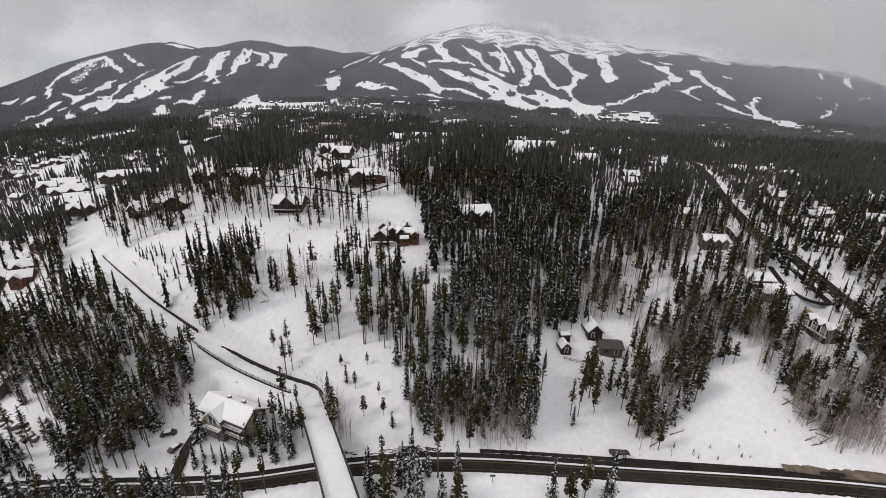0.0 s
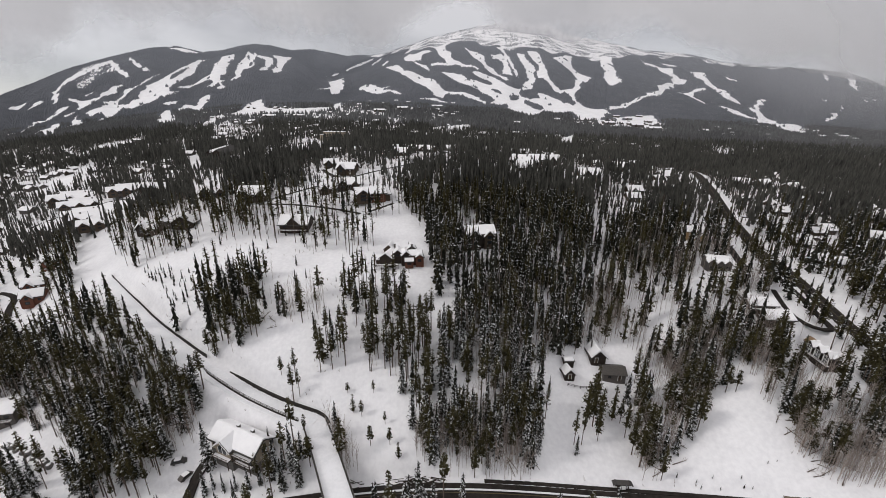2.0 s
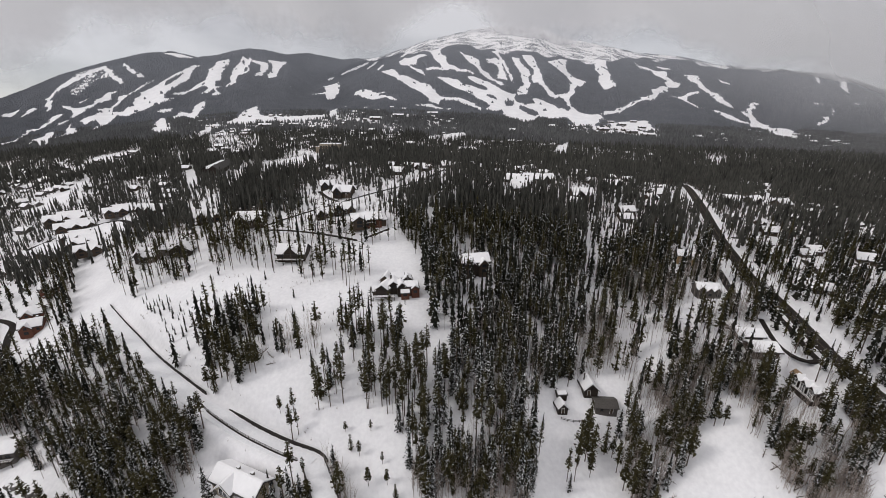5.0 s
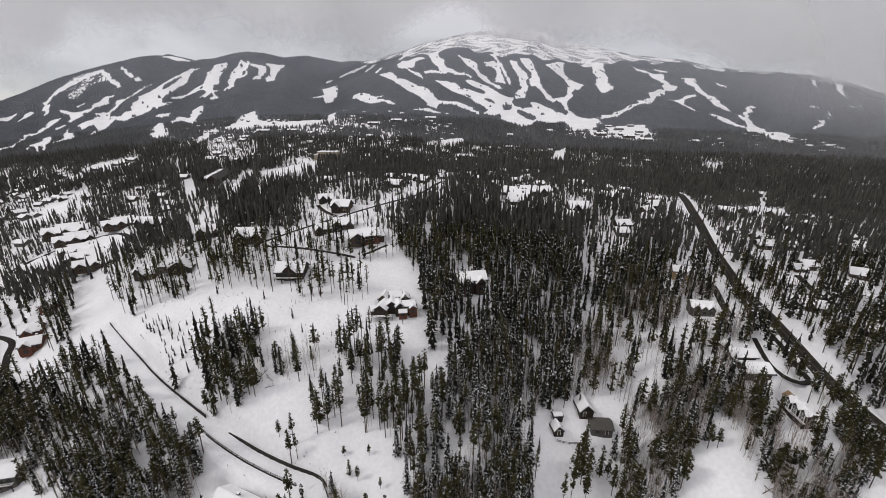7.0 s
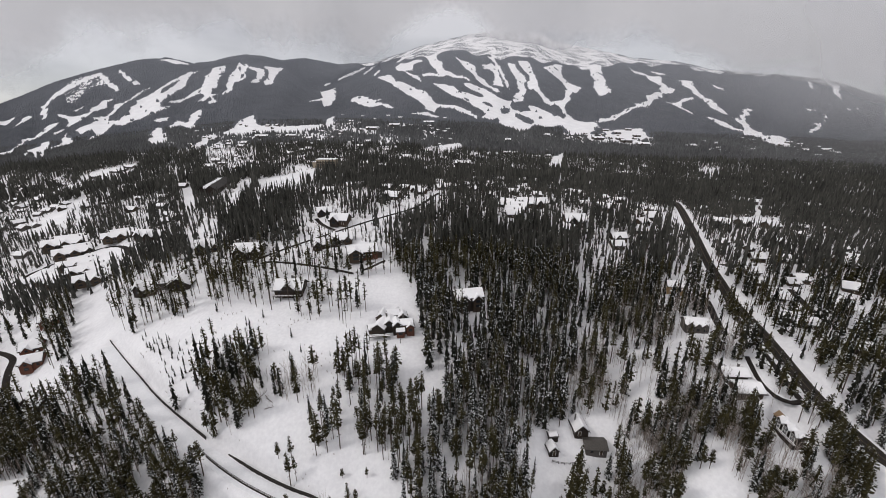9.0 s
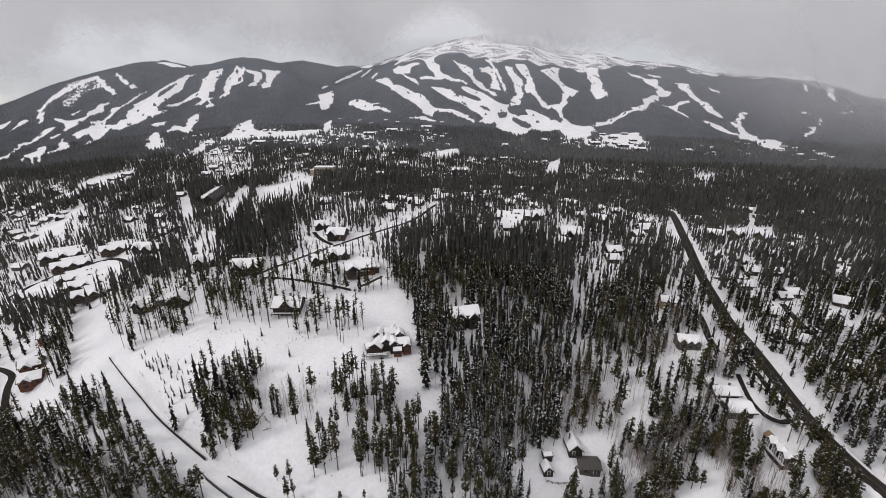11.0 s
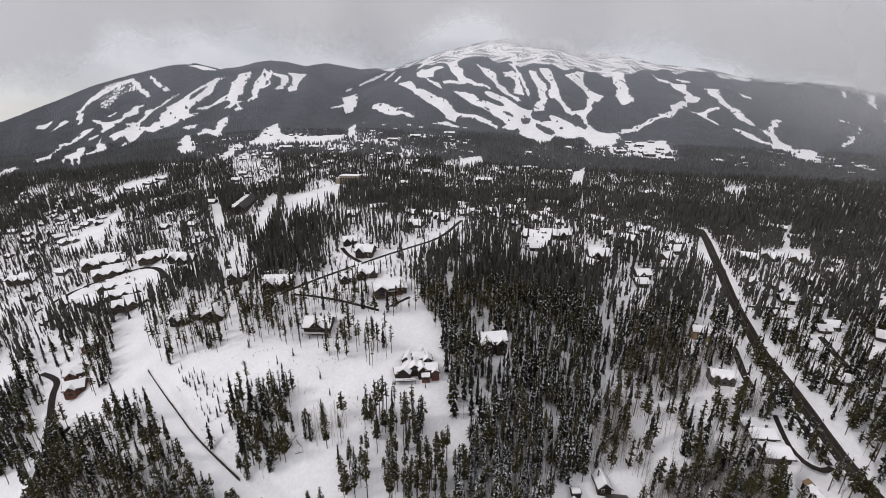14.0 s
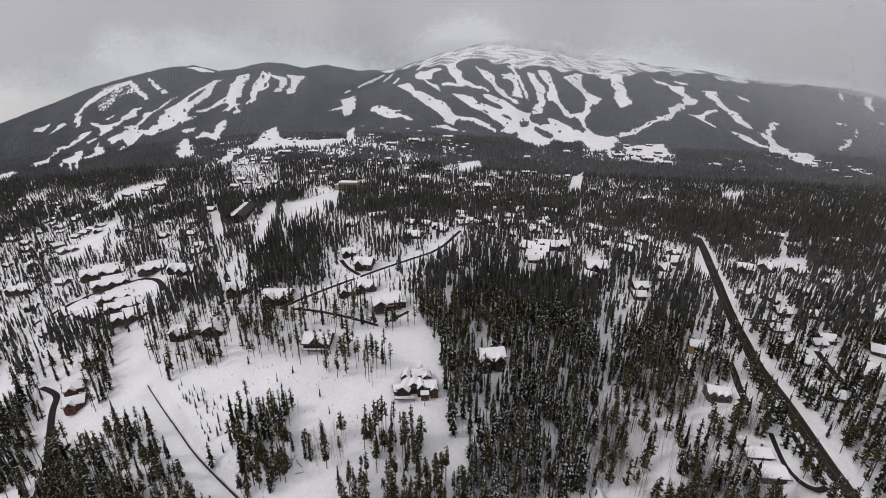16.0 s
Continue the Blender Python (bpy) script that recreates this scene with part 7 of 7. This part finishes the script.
def stand(name, detail, kind, at, label):
    """Many trees in one mesh."""
    if not len(at):
        return
    z = height(at[:, 0], at[:, 1])
    which = rng.integers(0, len(KINDS[kind, detail]), len(at))
    turn = rng.uniform(0, 6.3, len(at))
    wide = at[:, 2] * rng.uniform(0.75, 1.3, len(at))
    vs, fs, ms, n = [], [], [], 0
    for k, (trunk, crown) in enumerate(KINDS[kind, detail]):
        sel = which == k
        if not sel.any():
            continue
        v, f = joined([trunk, crown]) if detail < 3 else crown
        slot = np.r_[np.zeros(len(trunk[1])), np.ones(len(crown[1]))] if detail < 3 else np.ones(len(crown[1]))
        c, s = np.cos(turn[sel])[:, None], np.sin(turn[sel])[:, None]
        w = wide[sel][:, None]
        px = (v[:, 0] * c - v[:, 1] * s) * w + at[sel, 0][:, None]
        py = (v[:, 0] * s + v[:, 1] * c) * w + at[sel, 1][:, None]
        pz = v[:, 2] * at[sel, 2][:, None] + z[sel][:, None]
        vs.append(np.stack([px, py, pz], -1).reshape(-1, 3))
        m = int(sel.sum())
        fs.append((f[None] + (np.arange(m) * len(v))[:, None, None]).reshape(-1, 3) + n)
        ms.append(np.tile(slot, m))
        n += m * len(v)
    bark, leaf = TREE_MATS[kind]
    # distant conifers take the needles with haze in their colour
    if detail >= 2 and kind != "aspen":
        leaf = NEEDLE_FAR_HAZY
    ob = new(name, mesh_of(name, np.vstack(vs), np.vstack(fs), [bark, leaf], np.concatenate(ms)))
    tagged(ob, label, "trees", kind="stuff")


WORDS = {"spruce": ("spruce_tree", "dark green spruce with snow caught on its boughs"), "pine": ("pine_tree", "dark olive pine standing in snow"),
         "pole": ("lodgepole_pine", "tall lodgepole pine with a bare grey trunk"), "aspen": ("aspen_tree", "small leafless aspen with thin grey-brown branches")}
SINGLE = {"spruce": 250, "pine": 260, "pole": 260, "aspen": 60}
for kind in ALL:
    at = np.vstack(ALL[kind])
    at = at[np.argsort(at[:, 1] + 0.18 * np.abs(at[:, 0]))]
    name, label = WORDS[kind]
    close, others = at[:SINGLE[kind]], at[SINGLE[kind]:]
    bark, leaf = TREE_MATS[kind]
    shapes = []
    for trunk, crown in KINDS[kind, 0]:
        shapes.append((mesh_of("trunk", *trunk, [bark]), mesh_of("crown", *crown, [leaf])))
    zs = height(close[:, 0], close[:, 1])
    for (x, y, size), z in zip(close, zs):
        trunk_mesh, crown_mesh = shapes[rng.integers(len(shapes))]
        tree = new(name)
        wide = size * rng.uniform(0.85, 1.2)
        tree.matrix_basis = Matrix.LocRotScale((x, y, z), Euler((0, 0, rng.uniform(0, 6.3))), (wide, wide, size))
        tagged(tree, label, "tree", group=name.replace("_", " ") + "s on the slope")
        for part_name, data in (("trunk", trunk_mesh), ("crown", crown_mesh)):
            new(part_name, data).parent = tree
    far = others[:, 1]
    for detail, (lo, hi) in enumerate(((0, 125), (125, 225), (225, 430), (430, 3000))):
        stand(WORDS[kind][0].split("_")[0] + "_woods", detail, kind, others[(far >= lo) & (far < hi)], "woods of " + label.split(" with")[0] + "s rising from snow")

# the far flats before the mountains: dense low forest
x, y = scatter(-1.45 * 1085, 1.45 * 1085, 748, 1045, 3.7)
ok = np.abs(bearing(x, y)) < 1.4
x, y = x[ok], y[ok]
keep = np.clip(0.95 + 0.3 * np.sin(x * 0.017 + 2 * np.sin(y * 0.016)), 0.35, 1)
for share, poly in THIN:
    keep = np.where(inside(poly, x, y), keep * max(share, 0.5), keep)
b = bearing(x, y)
keep = keep * np.where((b > -0.62) & (b < 0.0) & (np.sin(x * 0.04 + 2 * np.sin(y * 0.037)) > -0.1), 0.3, 1) * np.where((b > 0.29) & (b < 0.51) & (y > 883), 0.35, 1)
ok = (rng.random(len(x)) < keep)
ok[ok] &= ~open_ground(x[ok], y[ok]) & off_piste(x[ok], y[ok], 4.0)
x, y = x[ok], y[ok]


def cones(x, y, radius, tall):
    """Three-sided spires, one a tree."""
    z, a = height(x, y), rng.uniform(0, 6.3, len(x))
    rim = [np.stack([x + radius * np.cos(a + k * math.pi / 1.5), y + radius * np.sin(a + k * math.pi / 1.5), z - 1.0], -1) for k in range(3)]
    v = np.stack([*rim, np.stack([x, y, z + tall], -1)], 1).reshape(-1, 3)
    f = (np.array([(0, 1, 3), (1, 2, 3), (2, 0, 3)])[None] + (np.arange(len(x)) * 4)[:, None, None]).reshape(-1, 3)
    return v, f


grown = rng.triangular(0.5, 0.95, 1.3, len(x))
tagged(new("valley_forest", mesh_of("valley_forest", *cones(x, y, 2.9 * grown, 8.5 * grown), [NEEDLE_VALLEY_HAZY])), "dense dark conifer forest on the far flats", "trees", kind="stuff")

# forest on the mountains, with the ski runs left open
x, y = scatter(-1.3 * 2700, 1.3 * 2700, FOOT - 12, 2660, 3.9)
b = bearing(x, y)
rc = np.interp(b, RIDGE[:, 0], RIDGE[:, 1])
ok = (np.abs(b) < 1.2) & (y < rc + 14)
x, y, b = x[ok], y[ok], b[ok]
line = np.interp(b, np.r_[-0.22, TREELINE[:, 0], 0.83], np.r_[2640, TREELINE[:, 1], 2060]) + 33 * np.sin(b * 49) + 22 * np.sin(b * 126)
line = np.where((b < -0.22) | (b > 0.83), 9000, line)
keep = np.where(y > line, np.where(np.sin(x * 0.045 + 3 * np.sin(y * 0.02)) * np.sin(y * 0.036 + x * 0.012) > 0.1, 0.8, 0.12) * np.clip(1.1 - (y - line) / 480, 0.0, 1), 1.0)
keep = np.where(inside(BOWL, x, y), keep * np.where(np.sin(x * 0.09 + y * 0.036) > 0, 0.1, 0.4), keep)
ok = (rng.random(len(x)) < keep) & off_piste(x, y, 2.2)
x, y, high = x[ok], y[ok], (y > line)[ok]
size = rng.uniform(0.75, 1.25, len(x)) * np.where(high, 0.5, 1)
tagged(new("mountain_forest", mesh_of("mountain_forest", *cones(x, y, 3.9 * size, 5.4 * size), [NEEDLE_MOUNTAIN])), "conifer forest paled by frost and painted haze between white ski runs", "trees", kind="stuff")

# young trees and leafless scrub between the far trees
x, y = scatter(-1.3 * 790, 1.3 * 790, 240, 748, 3.7)
ok = (np.abs(bearing(x, y)) < 1.25) & (rng.random(len(x)) < np.clip(0.75 + 0.5 * np.sin(x * 0.031 + np.sin(y * 0.036)) * np.sin(y * 0.043), 0.2, 1))
x, y = x[ok], y[ok]
ok = ~open_ground(x, y, lanes=False)
x, y = x[ok], y[ok]


def stalks(at, count, tall_, spread):
    """Bundles of thin leaning stalks, one bundle a place."""
    z = height(at[:, 0], at[:, 1])
    base = np.column_stack([at, z])
    tri = []
    for _ in range(count):
        a, h, lean = rng.uniform(0, 6.3, len(at)), tall_ * rng.uniform(0.5, 1.2, len(at)), spread * rng.uniform(0.2, 1.0, len(at))
        way = np.stack([np.cos(a), np.sin(a), 0 * a], -1)
        side = np.stack([-np.sin(a), np.cos(a), 0 * a], -1) * 0.16
        root = base + way * lean[:, None] * 0.4
        tip = base + way * lean[:, None] + np.stack([0 * h, 0 * h, h], -1)
        tri.append(np.stack([root - side - (0, 0, 0.3), root + side - (0, 0, 0.3), tip], 1).reshape(-1, 3))
    v = np.vstack(tri)
    return v, np.arange(len(v)).reshape(-1, 3)


pick = rng.random(len(x)) < 0.65
tagged(new("scrub", mesh_of("scrub", *stalks(np.stack([x[pick], y[pick]], 1), 6, 3.0, 1.4), [SCRUB])), "leafless grey-brown scrub between the far trees", "shrubs", kind="stuff")
x, y = x[~pick], y[~pick]
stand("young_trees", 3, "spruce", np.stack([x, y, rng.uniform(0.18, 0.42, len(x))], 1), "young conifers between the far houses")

# low brush and dead stalks poking out of the snow
BRUSH = [(2.5, [(-172, 193.6), (-110, 181.8), (-60, 176), (-30, 158.5), (2, 140.3), (2, 99.9), (-36, 96.8), (-60, 115.4), (-110, 137.4)]),
         (1.9, [(58, 87.1), (112, 86.2), (135, 110.9), (132, 140.9), (95, 141), (84, 114.1), (66, 95.4)]), (2.2, [(-100, 83.8), (-45, 85.1), (-48, 99.4), (-84, 115.1), (-110, 105)]),
         (2.3, [(-30, 84.8), (50, 84.9), (40, 93.6), (-30, 100.7)])]
spots = []
for gap, poly in BRUSH:
    p = np.array(poly)
    x, y = scatter(*np.c_[p.min(0), p.max(0)].ravel(), gap)
    keep = rng.random(len(x)) < np.clip(1.5 * np.sin(x * 0.13 + 2 * np.sin(y * 0.09)) * np.sin(y * 0.11 + x * 0.03) - 0.4, 0.07, 0.9)
    ok = inside(poly, x, y) & keep
    ok[ok] &= ~open_ground(x[ok], y[ok])
    spots.append(np.stack([x[ok], y[ok]], 1))
spots = np.vstack(spots)
z = height(*spots.T)
vs_, fs_ = [], []
for k in range(5):
    a, h = rng.uniform(0, 6.3, len(spots)), rng.uniform(0.4, 1.7, len(spots))
    lean = rng.uniform(0.1, 0.6, len(spots))
    base = np.column_stack([spots, z])
    off = np.stack([np.cos(a), np.sin(a), 0 * a], -1)
    vs_.append(np.stack([base + off * 0.07 + (0, 0, -0.2), base - off * 0.07 + (0, 0, -0.2), base + off[:, [1, 0, 2]] * lean[:, None] + np.stack([0 * h, 0 * h, h], -1)], 1).reshape(-1, 3))
v = np.vstack(vs_)
tagged(new("brush", mesh_of("brush", v, np.arange(len(v)).reshape(-1, 3), [TWIG])), "dry brown brush poking out of the snow", "shrubs", kind="stuff")


def log_pile(x, y, count, seed):
    local = random.Random(seed)
    pile = tagged(new("log_pile"), "heap of dark cut branches and logs in snow", "logs")
    pile.location = (x, y, spot(x, y))
    for _ in range(count):
        a, r = local.uniform(-0.5, 0.5), local.uniform(0.08, 0.2)
        n = local.uniform(2, 5)
        c = Vector((local.uniform(-5, 5), local.uniform(-1.2, 1.2), local.uniform(0.1, 0.8)))
        dv = Vector((math.cos(a), math.sin(a), local.uniform(-0.1, 0.15))) * n / 2
        v, f = rod([c - dv, c + dv], [r, r * 0.7], 5)
        log = new("log", mesh_of("log", v, f, [WOOD_DARK]))
        log.parent = pile


log_pile(-6, 86.2, 26, 4)
log_pile(-16, 85.9, 8, 5)
log_pile(-24.5, 85.9, 5, 6)


# ---- low cloud hanging on the summits ----
def cloud_material():
    m = bpy.data.materials.new("low_cloud")
    m.use_nodes = True
    n, l = m.node_tree.nodes, m.node_tree.links
    n.clear()
    at = n.new("ShaderNodeUVMap")
    at.uv_map = "sheet"
    xy = n.new("ShaderNodeSeparateXYZ")
    l.new(at.outputs["UV"], xy.inputs["Vector"])
    where = n.new("ShaderNodeNewGeometry")
    puff = n.new("ShaderNodeTexNoise")
    puff.inputs["Scale"].default_value, puff.inputs["Detail"].default_value = 0.0035, 6
    l.new(where.outputs["Position"], puff.inputs["Vector"])
    total = n.new("ShaderNodeMath")
    total.operation, total.inputs[1].default_value = "MULTIPLY_ADD", 0.9
    l.new(puff.outputs["Fac"], total.inputs[0])
    l.new(xy.outputs["Y"], total.inputs[2])
    fade = n.new("ShaderNodeMapRange")
    fade.interpolation_type = "SMOOTHSTEP"
    fade.inputs["From Min"].default_value, fade.inputs["From Max"].default_value = 0.68, 1.08
    fade.inputs["To Max"].default_value = 0.97
    l.new(total.outputs[0], fade.inputs["Value"])
    thin = n.new("ShaderNodeMapRange")          # the bank dissolves into the overcast above it
    thin.interpolation_type = "SMOOTHSTEP"
    thin.inputs["From Min"].default_value, thin.inputs["From Max"].default_value = 0.75, 1.9
    thin.inputs["To Min"].default_value, thin.inputs["To Max"].default_value = 1.0, 0.0
    l.new(xy.outputs["Y"], thin.inputs["Value"])
    cover = n.new("ShaderNodeMath")
    cover.operation = "MULTIPLY"
    l.new(fade.outputs["Result"], cover.inputs[0])
    l.new(thin.outputs["Result"], cover.inputs[1])
    body = n.new("ShaderNodeBsdfDiffuse")
    glow = n.new("ShaderNodeBsdfTranslucent")
    for k in (body, glow):
        k.inputs["Color"].default_value = (0.8, 0.8, 0.81, 1)
    soft_white = n.new("ShaderNodeMixShader")
    l.new(body.outputs[0], soft_white.inputs[1])
    l.new(glow.outputs[0], soft_white.inputs[2])
    clear = n.new("ShaderNodeBsdfTransparent")
    mix = n.new("ShaderNodeMixShader")
    l.new(cover.outputs[0], mix.inputs["Fac"])
    l.new(clear.outputs[0], mix.inputs[1])
    l.new(soft_white.outputs[0], mix.inputs[2])
    end = n.new("ShaderNodeOutputMaterial")
    l.new(mix.outputs[0], end.inputs["Surface"])
    return m


us = np.linspace(-1.29, 1.29, 97)
vs = np.linspace(0, 2.2, 12)
rcs, zcs = np.interp(us, RIDGE[:, 0], RIDGE[:, 1]), np.interp(us, RIDGE[:, 0], RIDGE[:, 2])
rcs, zcs = eased(np.minimum(rcs, 2480), 12), eased(zcs, 6)
foot = eased(np.interp(us, [-1.282, -0.89, -0.748, -0.641, -0.534, -0.427, -0.214, -0.053, 0.053, 0.125, 0.231, 0.303, 0.392, 0.534, 0.801, 1.282], [-120, -50, -40, -90, -40, -40, -120, -30, -40, -260, -260, -90, -110, -130, -150, -180]), 8)
depth = eased(np.interp(us, [-1.282, 0.036, 0.107, 0.249, 0.32, 1.282], [60, 60, 230, 230, 70, 70]), 8)
yy = rcs - depth
x = (us * (yy + 40))[:, None] + 0 * vs
y = yy[:, None] + 0 * vs
z = (zcs * (yy / rcs) + 134 * (1 - yy / rcs) + foot)[:, None] + 420 * vs
bank = new("cloud_bank", mesh_of("cloud_bank", np.stack([x, y, z], -1).reshape(-1, 3), grid_faces(len(us), len(vs)), [cloud_material()], smooth=True))
layer = bank.data.uv_layers.new(name="sheet")
loops = np.empty(len(bank.data.loops), np.int32)
bank.data.loops.foreach_get("vertex_index", loops)
layer.data.foreach_set("uv", np.column_stack([us[loops // len(vs)], vs[loops % len(vs)]]).astype(np.float32).ravel())
tagged(bank, "pale grey cloud hiding the summits", "cloud", kind="structure")


# ---- upright translucent sheets that imitate haze before the eastern slopes ----
def haze_material():
    m = bpy.data.materials.new("painted_haze")
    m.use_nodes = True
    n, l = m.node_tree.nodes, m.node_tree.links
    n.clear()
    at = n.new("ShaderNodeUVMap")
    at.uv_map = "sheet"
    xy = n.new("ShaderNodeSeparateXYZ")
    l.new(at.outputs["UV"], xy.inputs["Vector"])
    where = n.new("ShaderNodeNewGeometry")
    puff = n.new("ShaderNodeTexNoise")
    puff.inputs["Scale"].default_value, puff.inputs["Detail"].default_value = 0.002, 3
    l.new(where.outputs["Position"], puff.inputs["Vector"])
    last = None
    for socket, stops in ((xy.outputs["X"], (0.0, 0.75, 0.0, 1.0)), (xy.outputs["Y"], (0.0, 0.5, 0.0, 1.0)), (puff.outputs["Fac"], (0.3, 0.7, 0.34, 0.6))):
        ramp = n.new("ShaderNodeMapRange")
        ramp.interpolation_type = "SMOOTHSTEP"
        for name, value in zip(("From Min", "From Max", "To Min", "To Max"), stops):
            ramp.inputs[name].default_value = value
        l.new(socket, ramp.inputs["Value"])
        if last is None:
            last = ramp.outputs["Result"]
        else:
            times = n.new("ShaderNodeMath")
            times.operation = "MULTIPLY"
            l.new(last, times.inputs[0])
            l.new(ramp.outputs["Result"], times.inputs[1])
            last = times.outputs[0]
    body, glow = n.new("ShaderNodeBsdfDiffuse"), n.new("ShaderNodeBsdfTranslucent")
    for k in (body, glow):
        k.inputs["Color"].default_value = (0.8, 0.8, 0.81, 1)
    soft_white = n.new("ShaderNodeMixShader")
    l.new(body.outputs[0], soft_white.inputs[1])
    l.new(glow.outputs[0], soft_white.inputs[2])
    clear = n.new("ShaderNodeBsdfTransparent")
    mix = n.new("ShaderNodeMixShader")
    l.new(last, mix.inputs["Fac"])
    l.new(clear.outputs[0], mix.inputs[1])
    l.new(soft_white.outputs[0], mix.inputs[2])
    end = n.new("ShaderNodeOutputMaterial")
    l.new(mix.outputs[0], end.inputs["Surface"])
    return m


def haze_sheet(b0, b1, y0, z0, z1):
    """A standing sheet that imitates haze between two bearings; thickest at b1."""
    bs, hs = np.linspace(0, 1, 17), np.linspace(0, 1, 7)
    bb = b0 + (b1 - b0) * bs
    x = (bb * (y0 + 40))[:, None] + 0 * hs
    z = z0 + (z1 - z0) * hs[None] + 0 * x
    veil = new("mist", mesh_of("mist", np.stack([x, y0 + 0 * x, z], -1).reshape(-1, 3), grid_faces(17, 7), [haze_material()], smooth=True))
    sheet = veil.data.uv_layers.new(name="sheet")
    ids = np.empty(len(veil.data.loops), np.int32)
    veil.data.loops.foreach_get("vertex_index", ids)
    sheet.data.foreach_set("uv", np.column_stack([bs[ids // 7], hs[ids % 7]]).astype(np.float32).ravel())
    tagged(veil, "translucent sheet painting pale haze in front of the dark slopes", "mist", kind="structure")


# both sheets are added to pale the slopes and woods behind them
haze_sheet(0.35, 1.3, 990, 45, 420)
haze_sheet(0.6, 1.5, 640, 10, 330)


# ---- fallen trunks, a road sign and a guard rail ----
def fallen_log(x, y, turn, length, local):
    """A dead trunk with the stubs of its boughs, half sunk in the snow."""
    log = tagged(new("fallen_log"), "dark fallen trunk with broken boughs lying in snow", "log", "fallen logs on the slopes")
    a = Vector((math.cos(turn), math.sin(turn), 0)) * length / 2
    z0, z1 = spot(x - a.x, y - a.y), spot(x + a.x, y + a.y)
    log.location = (x, y, (z0 + z1) / 2 + 0.2)
    tilt = Vector((0, 0, (z1 - z0) / 2))
    v, f = rod([-a - tilt, a + tilt], [0.14, 0.06], 6)
    new("trunk", mesh_of("trunk", v, f, [BARK])).parent = log
    pieces = []
    for _ in range(7):
        s = local.uniform(-0.6, 0.95)
        root = (a + tilt) * s
        way = Vector((local.uniform(-1, 1), local.uniform(-1, 1), local.uniform(0.2, 1.0))).normalized() * local.uniform(0.6, 1.6)
        pieces.append(rod([root, root + way], [0.07, 0.02], 3))
    new("boughs", mesh_of("boughs", *joined(pieces), [TWIG])).parent = log


local = random.Random(11)
for count, (x0, x1), (y0, y1) in ((6, (-75, -63), (130.2, 138.8)), (12, (105, 128), (85.3, 92.6)), (7, (106, 114), (92.4, 102.8)), (5, (60, 78), (89.8, 97.8)), (5, (18, 31), (88.7, 92.7)), (4, (-98, -84), (98.3, 107.5))):
    for _ in range(count):
        fallen_log(local.uniform(x0, x1), local.uniform(y0, y1), local.uniform(-0.9, 0.9), local.uniform(2.0, 5.0), local)

sign = tagged(new("road_sign"), "small dark road sign on a post beside the road", "sign")
sign.location = (14.6, 76.8, spot(14.6, 76.8))
part("post", solid([((0, 0, 1.0), (0.14, 0.14, 3.2))]), STEEL, sign)
part("board", solid([((0, -0.1, 2.5), (1.5, 0.08, 0.5))]), WOOD_DARK, sign)
rail_fence("guard_rail", [(33.5, 79.1), (37.5, 78.8), (41.5, 78.4)], height(np.array([33.5, 37.5, 41.5]), np.array([79.1, 78.8, 78.4])), "short steel guard rail beside the road", tall=0.9, gap=2.0, bars=1)
